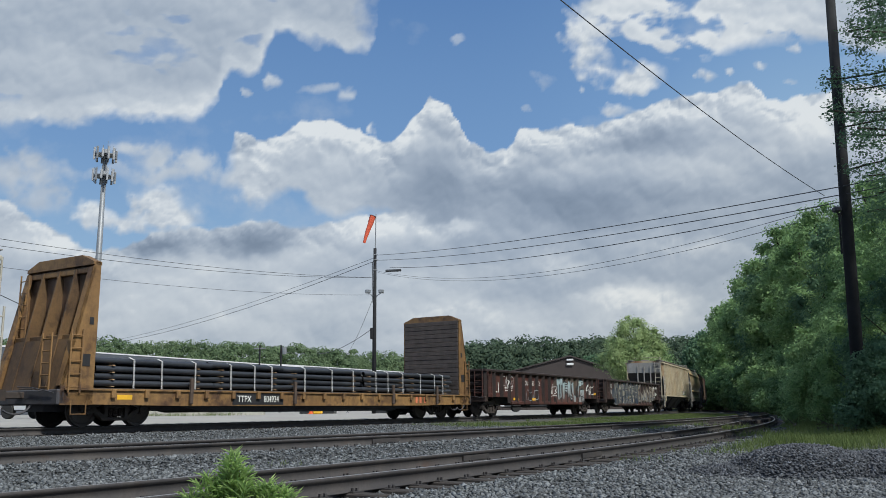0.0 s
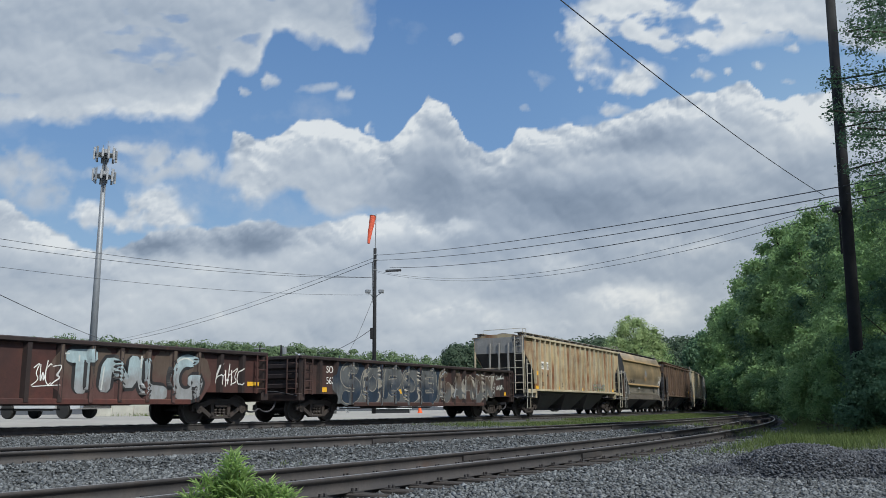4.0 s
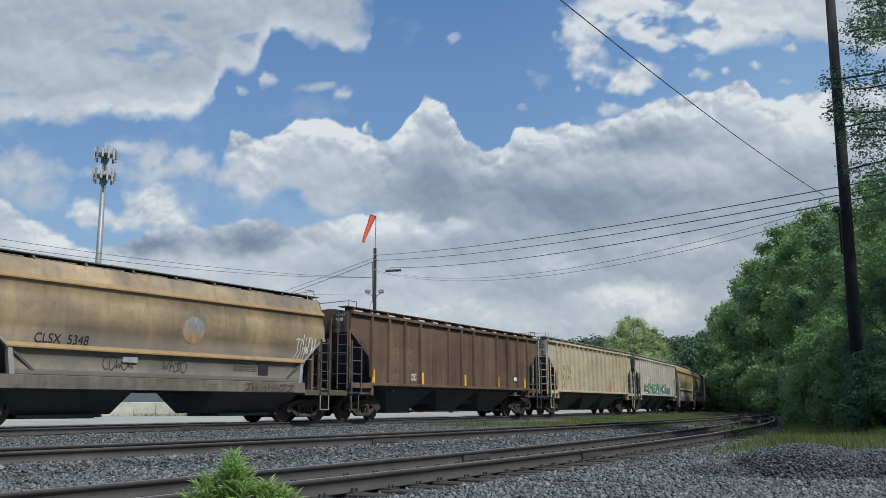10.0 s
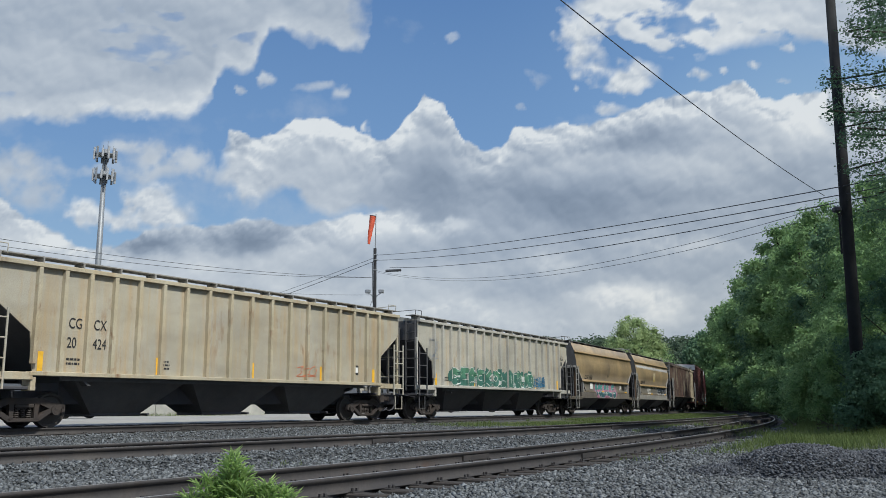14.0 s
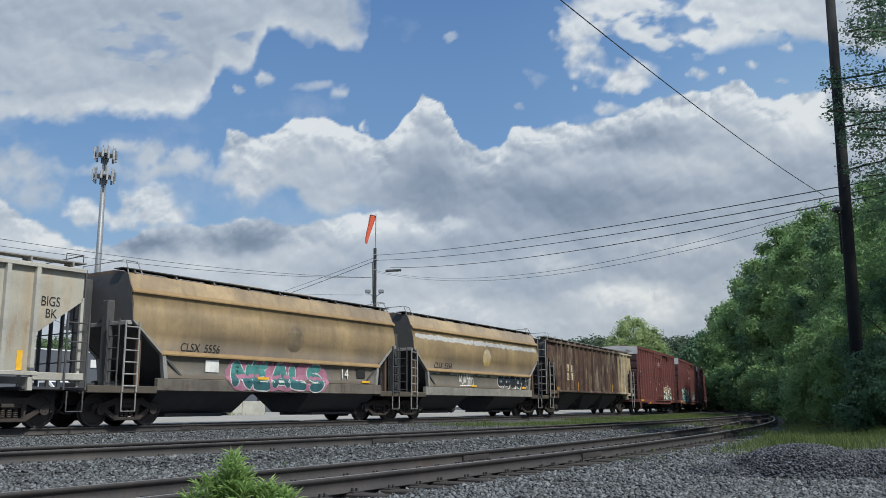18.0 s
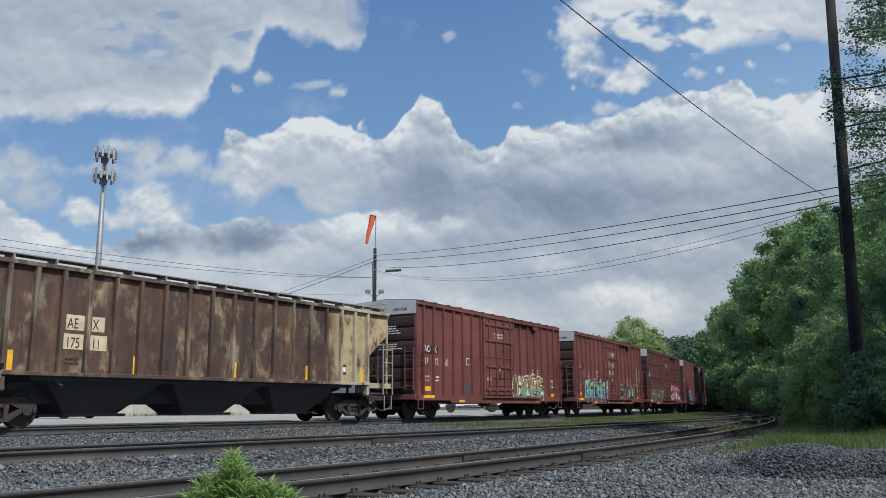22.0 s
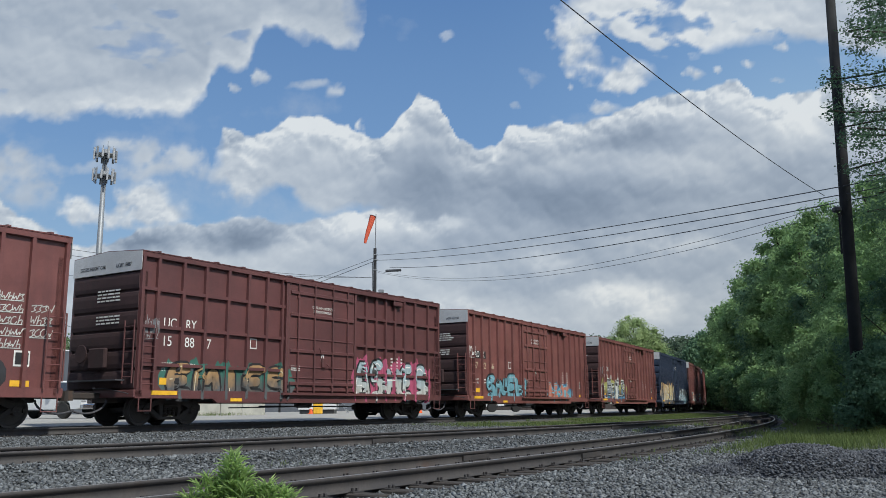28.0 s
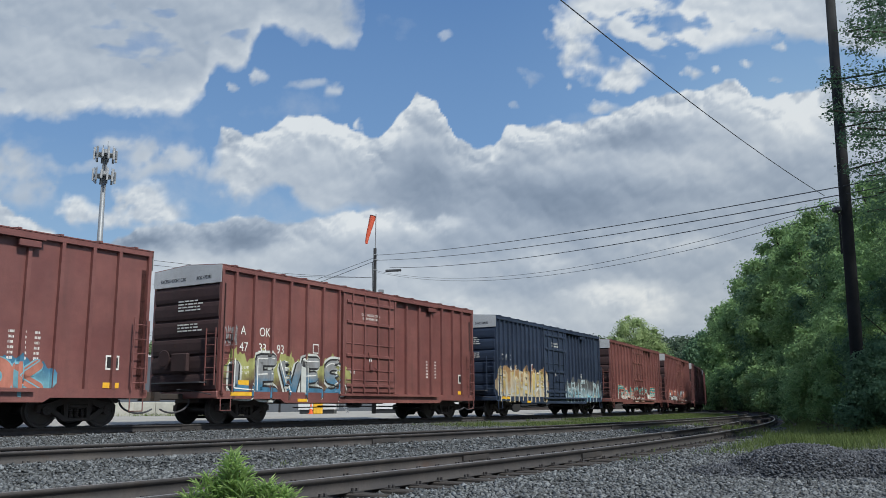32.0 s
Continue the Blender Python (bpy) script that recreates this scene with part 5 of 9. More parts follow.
def box_marks(car, dims, marks, number, seed, patch=True, lx=0.78):
    """Reporting marks in two groups, weights, a consolidated plate and small notices."""
    h, d0, d1, W, P = dims
    x = -h + lx
    yb = -W - 0.003
    if patch:
        plate(car, x - 0.02, x + 0.68, 2.80, 3.16, I_BLACK, yb, "marking_patch")
        plate(car, x + 0.85, x + 1.25, 2.80, 3.16, I_BLACK, yb, "marking_patch")
    lettering(car, marks[0], x + 0.02, 2.86, 0.42, I_WHITE, yb - 0.006, 0.85)
    lettering(car, marks[1], x + (0.88 if patch or lx != 0.92 else 0.86), 2.86, 0.42, I_WHITE, yb - 0.006, 0.85)
    for k, s in enumerate(number):
        lettering(car, s, x + ([-0.01, 0.86, 1.74] if lx != 0.92 else [-0.01, 0.85, 1.72])[k], 2.32, 0.43, I_CREAM if patch else I_WHITE, yb - 0.002, 0.9)
    lettering(car, "LD LMT", x + 0.04, 1.75, 0.13, I_WHITE, yb)
    lettering(car, "LT  WT", x + 0.04, 1.58, 0.13, I_WHITE, yb)
    bars(car, x + 0.9, x + 1.3, 1.58, 1.86, 2, I_WHITE, yb, seed)
    plate(car, x - 0.02, x + 0.56, 1.18, 1.38, I_YELLOW, yb - 0.004, "reflector")
    plate(car, -h + 0.55, -h + 1.5, 0.88, 1.0, I_YELLOW, -P - 0.003, "reflector")
    plate(car, d0 - 2.6, d0 - 2.1, 0.70, 0.80, I_YELLOW, -P - 0.003, "reflector")
    plate(car, h - 1.35, h - 0.85, 1.05, 1.2, I_YELLOW, yb - 0.004, "reflector")
    pl = plate(car, h - 1.3, h - 0.88, 1.55, 1.95, I_WHITE, yb, "plate", "white framed data plate")
    part("plate_field", Shell().box(h - 1.26, h - 1.1, yb - 0.012, yb - 0.007, 1.6, 1.9).box(h - 1.07, h - 0.92, yb - 0.012, yb - 0.007, 1.6, 1.9), I_BLACK, pl)
    plate(car, d0 - 1.72, d0 - 1.42, 2.42, 2.76, I_WHITE, yb, "plate")
    part("plate_field", Shell().box(d0 - 1.69, d0 - 1.45, yb - 0.012, yb - 0.007, 2.46, 2.72), P_BOX, car)
    plate(car, d0 - 2.1, d0 - 1.3, 1.1, 1.55, P_DGREY, yb, "placard_board")
    for k in range(3):
        bars(car, d1 + 2.6 + 0.35 * k, d1 + 2.75 + 0.35 * k, 1.7, 2.5, 6, I_WHITE, yb, seed + k)
    lettering(car, "CLOSE AND LOCK DOORS", (d0 + d1) / 2 - 0.62, 4.02, 0.135, I_WHITE, -P - 0.037, 0.75)
    lettering(car, "BEFORE MOVING CAR", (d0 + d1) / 2 - 0.55, 3.87, 0.135, I_WHITE, -P - 0.037, 0.75)
    bars(car, d0 + 0.15, d0 + 0.6, 1.75, 1.95, 3, I_WHITE, -P - 0.037, seed + 9)
    plate(car, (d0 + d1) / 2 - 0.1, (d0 + d1) / 2 + 0.06, 2.15, 2.5, I_WHITE, -P - 0.04, "placard")
    # notices on the leading end
    r = random.Random(seed)
    for zz, rows in ((3.62, 4), (2.95, 3)):
        sh = Shell()
        for k in range(rows):
            y = 0.35
            while y > -0.6:
                w = r.uniform(0.08, 0.28)
                sh.box(-h - 0.012, -h - 0.006, y - w, y, zz + 0.1 * k, zz + 0.1 * k + 0.045)
                y -= w + 0.05
        part("end_notice", sh, I_WHITE, car)
    for words, y0 in (("EXCESS HEIGHT CAR", 1.25), ("".join(marks) + " " + "".join(number), -0.45)):
        ob = lettering(car, words, 0, 0, 0.16, I_BLACK, 0.005, 0.8, "end_stencil")
        ob.data.transform(pose(-h - 0.018, y0, 4.62, 0, 0, -90))


# ---- ribbed covered hopper ----
def ribbed_hopper(L, paint, label, nrib=18, top=4.22, trim=None, end_paint=None, low=None, belly=None, ladder_paint=None):
    car = thing("covered_hopper", label, "hopper car", "freight cars of the train")
    trim, end_paint, belly, ladder_paint = trim or paint, end_paint or P_GREY, belly or P_DGREY, ladder_paint or paint
    h, W, P = L / 2, 1.50, 1.615
    zb = 1.42
    out = [(-h, top), (-h, 3.36), (-h + 1.22, 2.44), (-h + 1.36, zb), (h - 1.36, zb), (h - 1.22, 2.44), (h, 3.36), (h, top)]
    for y in (-1, 1):
        part("side_sheet", Shell().prism(out, 1, *sorted((y * W, y * (W - 0.04)))), paint, car)
        part("top_rail", Shell().cbox(-h, h, *sorted((y * (W - 0.05), y * (P + 0.01))), top - 0.07, top + 0.05, 0.012), trim, car)
        part("bottom_rail", Shell().cbox(-h + 1.2, h - 1.2, *sorted((y * (W - 0.03), y * (P + 0.02))), zb - 0.09, zb + 0.02, 0.012), trim, car)
    def lower(x):
        a = abs(x)
        return float(np.interp(h - a, [0, 1.22, 1.36], [3.36, 2.44, zb]))
    if nrib == 18:
        ribx = [-h + L * q / 17.13 for q in (1.32, 2.06, 2.82, 3.6, 4.42, 5.26, 6.12, 7.0, 7.92, 8.83, 9.76, 10.68, 11.6, 12.5, 13.36, 14.2, 15.0, 15.78)]
    else:
        ribx = [-h + 1.33 + (L - 2.72) * k / (nrib - 1) for k in range(nrib)]
    far = Shell()
    for k, x in enumerate(ribx):
        zl = lower(x) + 0.02
        if nrib == 13 and k in (4, 8):
            seam_ = Shell().box(x - 0.13, x + 0.13, -W - 0.014, -W + 0.01, zl, top - 0.06)
            for q in range(22):
                for e_ in (-0.09, 0.09):
                    zq = zl + 0.12 + (top - 0.3 - zl) * q / 21
                    seam_.prism([(x + e_ - 0.02, zq - 0.02), (x + e_ + 0.02, zq - 0.02), (x + e_ + 0.02, zq + 0.02), (x + e_ - 0.02, zq + 0.02)], 1, -W - 0.03, -W - 0.012)
            part("riveted_seam", seam_, trim, car)
            continue
        part("side_rib", Shell().prism([(x - 0.075, -W), (x - 0.055, -P), (x + 0.055, -P), (x + 0.075, -W)], 2, zl, top - 0.06), trim, car)
        far.box(x - 0.045, x + 0.045, W - 0.01, P, zl, top - 0.06)
    part("far_side_ribs", far, paint, car)
    # roof, hatches, running boards
    roof = Shell().prism([(-W, top), (W, top), (W, top + 0.02), (0.7, top + 0.17), (-0.7, top + 0.17), (-W, top + 0.02)], 0, -h, h)
    part("roof", roof, paint, car)
    for k in range(6):
        x0 = -h + 0.5 + k * (L - 1.0) / 6
        part("hatch_cover", Shell().prism([(-0.32, top + 0.15), (0.32, top + 0.15), (0.3, top + 0.25), (0, top + 0.29), (-0.3, top + 0.25)], 0, x0 + 0.05, x0 + (L - 1.0) / 6 - 0.05), P_GREY, car)
    for y in (-1, 1):
        rb = Shell().box(-h - 0.1, h + 0.1, *sorted((y * 0.95, y * 1.42)), top + 0.22, top + 0.25)
        for k in range(15):
            x = -h + 0.3 + (L - 0.6) * k / 14
            rb.box(x - 0.02, x + 0.02, *sorted((y * 1.0, y * 1.44)), top + 0.03, top + 0.22)
        part("running_board", rb, P_GREY if paint is not P_BROWN else P_BROWN, car)
    # ends
    for sgn in (-1, 1):
        x = sgn * h
        part("end_sheet", Shell().box(*sorted((x - sgn * 0.04, x)), -W + 0.02, W - 0.02, 3.36, top), end_paint, car)
        sl = [(x - sgn * 0.02, 3.38), (x - sgn * 3.0, 1.1), (x - sgn * 3.1, 1.1), (x - sgn * 0.12, 3.38)]
        part("slope_sheet", Shell().prism(sl, 1, -W + 0.03, W - 0.03), belly, car)
        for y in (-0.55, 0.0, 0.55):
            part("end_post", Shell().cbox(*sorted((x - sgn * 0.02, x + sgn * 0.06)), y - 0.05, y + 0.05, 1.05, 3.9, 0.012), end_paint, car)
        part("end_platform", Shell().cbox(*sorted((x - sgn * 1.5, x + sgn * 0.12)), -W, W, 0.98, 1.06, 0.015).box(*sorted((x - sgn * 1.6, x + sgn * 0.1)), -0.35, 0.35, 0.62, 1.0), M_BLACK, car)
        for y in (-1, 1):
            part("side_sill", Shell().cbox(*sorted((x - sgn * 1.32, x + sgn * 0.1)), *sorted((y * (W - 0.08), y * (P + 0.01))), 1.22, 1.42, 0.015), trim, car)
            part("corner_post", Shell().cbox(*sorted((x - sgn * 0.04, x + sgn * 0.05)), *sorted((y * (W - 0.09), y * W)), 1.05, 3.45, 0.01), trim, car)
            part("gusset", Shell().cbox(*sorted((x - sgn * 1.42, x - sgn * 1.28)), *sorted((y * (W - 0.3), y * (P - 0.02))), 0.95, 1.3, 0.01), trim, car)
        ladder(car, (x - sgn * 0.18, -P - 0.06, 0.98, 3.0), 0.62, 4, ladder_paint, "x", "side_ladder", 0.02)
        ladder(car, (x + sgn * 0.1, -1.2, 1.2, top + 0.05), 0.46, 8, ladder_paint, "y", "end_ladder", 0.018)
        part("handrail", Shell().line([(x + sgn * 0.1, -1.5, 2.55), (x + sgn * 0.1, 0.9, 2.55)], 0.018).line([(x + sgn * 0.1, -1.5, 1.75), (x + sgn * 0.1, 0.9, 1.75)], 0.018), ladder_paint, car)
        part("roof_rail", Shell().line([(x, -1.4, top + 0.2), (x, -1.4, top + 0.45), (x - sgn * 0.5, -1.4, top + 0.45), (x - sgn * 0.5, -1.4, top + 0.2)], 0.016).line([(x, 0.9, top + 0.2), (x, 0.9, top + 0.42), (x, -1.4, top + 0.45)], 0.016), ladder_paint, car)
        part("step", Shell().line([(x + sgn * 0.1, -P - 0.02, 0.95), (x + sgn * 0.1, -P - 0.02, 0.42), (x - sgn * 0.36, -P - 0.02, 0.42), (x - sgn * 0.36, -P - 0.02, 0.95)], 0.022), ladder_paint, car)
        coupler(car, x, sgn, 0.86)
        add_truck(car, x - sgn * 1.5)
    # bottom sheets and bays
    part("belly", Shell().box(-h + 2.75, h - 2.75, -0.55, 0.55, 0.62, zb), M_BLACK, car)
    for y in (-1, 1):
        part("skirt", Shell().box(-h + 2.2, h - 2.2, *sorted((y * (W - 0.1), y * (W - 0.04))), 1.22, zb), belly, car)
    pitch = (L - 5.1) / 3
    for k in range(3):
        xm = (k - 1) * pitch
        bay = Shell()
        for (xa, ya, za), (xb, yb, z2) in (((pitch / 2 + 0.02, W - 0.08, zb - 0.02), (1.15, 0.8, 0.62)), ((1.15, 0.8, 0.62), (0.85, 0.6, 0.36))):
            v = [(xm + i * xa, j * ya, za) for i, j in ((-1, -1), (1, -1), (1, 1), (-1, 1))] + [(xm + i * xb, j * yb, z2) for i, j in ((-1, -1), (1, -1), (1, 1), (-1, 1))]
            bay.add(v, [(0, 1, 5, 4), (1, 2, 6, 5), (2, 3, 7, 6), (3, 0, 4, 7), (4, 5, 6, 7), (0, 3, 2, 1)])
        bay = part("bay", bay, belly, car)
        part("outlet_gate", Shell().cbox(xm - 0.85, xm + 0.85, -0.62, 0.62, 0.28, 0.37, 0.02).tube((xm + 0.9, -0.9, 0.32), (xm + 0.9, 0.9, 0.32), 0.04, n=6), M_BLACK, bay)
    part("center_sill", Shell().box(-h + 0.3, h - 0.3, -0.28, 0.28, 0.72, 0.98), M_BLACK, car)

    def surf(x, z=2.0):
        for q in ribx:
            if abs(x - q) < 0.075:
                return -P - 0.001
        return -W - 0.001
    return car, surf, (h, W, P)


# ---- smooth-sided hopper with a rounded hull ----
def hull_hopper(L, paint, label, top=4.36, sill=None):
    car = thing("covered_hopper", label, "hopper car", "freight cars of the train")
    h = L / 2
    prof = [(1.12, top + 0.06), (1.24, top), (1.40, 3.98), (1.47, 3.88), (1.47, 3.82), (1.44, 3.80), (1.53, 3.38), (1.56, 3.05), (1.525, 2.65), (1.42, 2.14), (1.52, 2.12), (1.52, 2.06), (1.46, 2.03), (1.44, 1.75), (1.47, 1.5), (1.55, 1.40), (1.55, 1.37)]
    def ext(z):
        return h - float(np.interp(z, [1.37, 2.05, 3.0, 3.4], [1.22, 1.12, 0.02, 0.0]))
    for sgn in (-1, 1):
        sh = Shell()
        n = 26
        vs = []
        for y, z in prof:
            e = ext(z)
            for k in range(n + 1):
                vs.append((-e + 2 * e * k / n, sgn * y, z))
        fs = [(r * (n + 1) + k, r * (n + 1) + k + 1, (r + 1) * (n + 1) + k + 1, (r + 1) * (n + 1) + k) for r in range(len(prof) - 1) for k in range(n)]
        cut = 9 * n
        sh.add(vs, fs[:cut])
        sh.f += fs[cut:]
        sh.m += [1 if cut + n * 3 <= i + cut < cut + n * 5 else 0 for i in range(len(fs) - cut)]
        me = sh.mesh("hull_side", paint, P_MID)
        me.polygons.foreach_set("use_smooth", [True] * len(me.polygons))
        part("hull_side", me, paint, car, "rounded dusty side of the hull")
        # sloped ledges, their sunlit gold painted in
        for zz, yy in ((3.85, 1.48), (2.09, 1.53)):
            part("seam", Shell().prism([(sgn * (yy - 0.03), zz + 0.09), (sgn * (yy + 0.05), zz - 0.01), (sgn * (yy + 0.05), zz - 0.05), (sgn * (yy - 0.03), zz - 0.05)], 0, -ext(zz), ext(zz)), P_LEDGE, car, "gold-lit seam ledge")
        part("side_sill", Shell().cbox(-h + 1.0, h - 1.0, *sorted((sgn * 1.40, sgn * 1.56)), 1.0, 1.36, 0.015), sill or P_SILL, car)
    part("roof", Shell().prism([(-1.14, top + 0.055), (1.14, top + 0.055), (0.6, top + 0.16), (-0.6, top + 0.16)], 0, -h, h), P_BROWN, car)
    for k in range(5):
        x0 = -h + 0.35 + k * (L - 0.7) / 5
        part("hatch_cover", Shell().prism([(-0.3, top + 0.15), (0.3, top + 0.15), (0.27, top + 0.24), (-0.27, top + 0.24)], 0, x0 + 0.06, x0 + (L - 0.7) / 5 - 0.06), P_DGREY, car)
    for xa in (-h + 4.6, -h + 7.4):
        part("hatch_batten", Shell().cbox(xa, xa + 1.5, -0.62, -0.5, top + 0.2, top + 0.32, 0.01), P_WHITE, car, "pale batten on the roof hatch")
    for y in (-1, 1):
        rb = Shell().box(-h - 0.1, h + 0.1, *sorted((y * 0.72, y * 1.15)), top + 0.16, top + 0.19)
        for k in range(9):
            x = -h + 0.3 + (L - 0.6) * k / 8
            rb.prism([(y * 0.75, top + 0.05), (y * 1.2, top + 0.05), (y * 1.12, top + 0.16), (y * 0.75, top + 0.16)], 0, x - 0.03, x + 0.03)
        part("running_board", rb, P_DGREY, car)
    for sgn in (-1, 1):
        x = sgn * h
        endp = [(y, z) for y, z in prof if z > 3.0]
        poly = [(-y, z) for y, z in endp] + [(-1.54, 2.98), (1.54, 2.98)] + [(y, z) for y, z in endp[::-1]]
        part("end_sheet", Shell().prism(poly, 0, *sorted((x - sgn * 0.05, x))), P_DGREY, car)
        part("slope_sheet", Shell().prism([(x - sgn * 0.02, 3.0), (x - sgn * 2.4, 1.0), (x - sgn * 2.5, 1.0), (x - sgn * 0.12, 3.0)], 1, -1.5, 1.5), P_DGREY, car)
        part("end_frame_post", Shell().cbox(*sorted((x + sgn * 0.0, x + sgn * 0.3)), 0.35, 0.75, 1.0, top - 0.05, 0.02), P_DGREY, car)
        part("end_frame_post", Shell().cbox(*sorted((x + sgn * 0.0, x + sgn * 0.25)), -0.75, -0.5, 1.0, 3.6, 0.02), P_DGREY, car)
        part("end_rail", Shell().cbox(*sorted((x - sgn * 0.05, x + sgn * 0.1)), -1.5, 1.5, 2.86, 2.98, 0.01), P_GREY, car)
        for y in (-1, 1):
            br = [(x, 3.0), (x - sgn * 1.12, 2.04), (x - sgn * 1.22, 1.36), (x - sgn * 1.36, 1.36), (x - sgn * 1.26, 2.0), (x - sgn * 0.1, 3.0)]
            part("corner_bracket", Shell().prism(br, 1, *sorted((y * 1.42, y * 1.56))), P_GREY, car)
            part("end_post", Shell().cbox(*sorted((x - sgn * 0.5, x - sgn * 0.38)), *sorted((y * 1.25, y * 1.38)), 1.05, 2.7, 0.01), P_BROWN, car)
        part("end_platform", Shell().cbox(*sorted((x - sgn * 1.4, x + sgn * 1.3)), -1.5, 1.5, 0.96, 1.06, 0.015).box(*sorted((x - sgn * 1.2, x + sgn * 1.2)), -0.3, 0.3, 0.62, 0.98), M_BLACK, car)
        part("end_sill", Shell().cbox(*sorted((x - sgn * 1.0, x + sgn * 1.3)), -1.56, -1.42, 0.92, 1.12, 0.015), P_TAN, car)
        ladder(car, (x - sgn * 0.0, -1.6, 0.95, 2.95), 0.46, 6, P_GREY if sgn < 0 else M_BLACK, "x", "side_ladder", 0.02)
        ladder(car, (x + sgn * 0.32, -1.2, 1.05, 3.0), 0.44, 6, P_DGREY, "y", "end_ladder", 0.018)
        part("step", Shell().line([(x + sgn * 0.23, -1.58, 0.95), (x + sgn * 0.23, -1.58, 0.42), (x - sgn * 0.23, -1.58, 0.42), (x - sgn * 0.23, -1.58, 0.95)], 0.022), P_GREY, car)
        part("roof_rail", Shell().line([(x - sgn * 0.05, -1.2, top), (x - sgn * 0.1, -1.0, top + 0.42), (x - sgn * 0.5, -1.0, top + 0.42), (x - sgn * 0.55, -1.2, top)], 0.02).line([(x, 0.9, top), (x, 0.9, top + 0.4), (x, -1.0, top + 0.42)], 0.016), P_GREY, car)
        coupler(car, x + sgn * 1.2, sgn, 0.55)
        add_truck(car, x - sgn * 0.4)
    for k in range(2):
        xm = (-1 if k == 0 else 1) * (h - 3.1)
        v = [(xm - 1.95, -1.45, 1.05), (xm + 1.95, -1.45, 1.05), (xm + 1.95, 1.45, 1.05), (xm - 1.95, 1.45, 1.05), (xm - 1.75, -0.6, 0.34), (xm + 1.75, -0.6, 0.34), (xm + 1.75, 0.6, 0.34), (xm - 1.75, 0.6, 0.34)]
        bay = part("bay", Shell().add(v, [(0, 1, 5, 4), (1, 2, 6, 5), (2, 3, 7, 6), (3, 0, 4, 7), (4, 5, 6, 7), (0, 3, 2, 1)]), M_BLACK, car)
        part("outlet_gate", Shell().cbox(xm - 1.15, xm + 1.15, -0.8, 0.8, 0.24, 0.34, 0.02).tube((xm + 1.2, -1.0, 0.3), (xm + 1.2, 1.0, 0.3), 0.04, n=6), M_BLACK, bay)
    part("center_sill", Shell().box(-h - 0.8, h + 0.8, -0.28, 0.28, 0.98, 1.22), M_BLACK, car)
    ys = [p[0] for p in prof[::-1]]
    zs = [p[1] for p in prof[::-1]]
    def surf(x, z=2.0):
        return -(float(np.interp(z, zs, ys)) if z > 1.37 else 1.57) - 0.003
    return car, surf, h


# ---- gondola ----
def gondola(L, paint, label, nrib=13, z_low=0.62):
    car = thing("gondola_car", label, "gondola car", "freight cars of the train")
    h, W, P, top = L / 2, 1.42, 1.55, 2.32
    drop = 0.55 if z_low < 0.6 else 0.62
    out = [(-h, top - 0.05), (-h, 0.98), (-h + 2.7, 0.98), (-h + 3.1, drop), (h - 3.1, drop), (h - 2.7, 0.98), (h, 0.98), (h, top - 0.05)]
    for y in (-1, 1):
        part("side_sheet", Shell().prism(out, 1, *sorted((y * W, y * (W - 0.03)))), paint, car)
        part("top_chord", Shell().cbox(-h - 0.03, h + 0.03, *sorted((y * (W - 0.1), y * (P + 0.03))), top - 0.14, top, 0.03), P_GOND2, car)
        part("bottom_chord", Shell().cbox(-h + 3.1, h - 3.1, *sorted((y * (W - 0.02), y * (P - 0.02))), drop - 0.02, drop + 0.14, 0.02), paint, car)
    ribx = [-h + 0.12 + (L - 0.24) * k / nrib for k in range(nrib + 1)]
    far = Shell()
    for x in ribx:
        zl = 0.98 if abs(x) > h - 2.8 else drop + 0.05
        part("side_post", Shell().prism([(x - 0.12, -W), (x - 0.06, -P), (x + 0.06, -P), (x + 0.12, -W)], 2, zl, top - 0.12), P_GOND2, car)
        far.prism([(x - 0.12, W), (x + 0.12, W), (x + 0.06, P), (x - 0.06, P)], 2, zl, top - 0.12)
    part("far_side_posts", far, paint, car)
    part("floor", Shell().box(-h, h, -W + 0.03, W - 0.03, 1.0, 1.08), M_TRUCK, car)
    for sgn in (-1, 1):
        x = sgn * h
        e = Shell().box(*sorted((x - sgn * 0.05, x)), -W, W, 1.0, top - 0.04)
        part("end_wall", e, P_GOND2, car)
        for zz in (1.25, 1.6, 1.95):
            part("end_beam", Shell().cbox(*sorted((x, x + sgn * 0.1)), -W, W, zz - 0.09, zz + 0.09, 0.03), P_GOND2, car)
        part("end_cap", Shell().cbox(*sorted((x - sgn * 0.1, x + sgn * 0.12)), -W, W, top - 0.14, top, 0.03), P_GOND2, car)
        part("end_sill", Shell().cbox(*sorted((x - sgn * 0.2, x + sgn * 0.1)), -P, P, 0.72, 1.0, 0.03), P_GOND2, car)
        ladder(car, (x - sgn * 0.3, -P - 0.06, 0.95, 2.2), 0.42, 4, paint, "x", "side_ladder", 0.018)
        ladder(car, (x + sgn * 0.14, -1.2, 1.0, 2.2), 0.42, 4, paint, "y", "end_ladder", 0.018)
        coupler(car, x, sgn, 0.86)
        add_truck(car, x - sgn * 1.5)
    part("underframe", Shell().box(-h + 0.3, h - 0.3, -0.35, 0.35, 0.66, 1.0), M_BLACK, car)
    brake_gear(car, -1.2, 0.5)
    def surf(x, z=1.5):
        for q in ribx:
            a = abs(x - q)
            if a < 0.12:
                return -float(np.interp(a, [0, 0.06, 0.12], [P, P, W])) - 0.002
        return -W - 0.002
    return car, surf, (h, W, P)


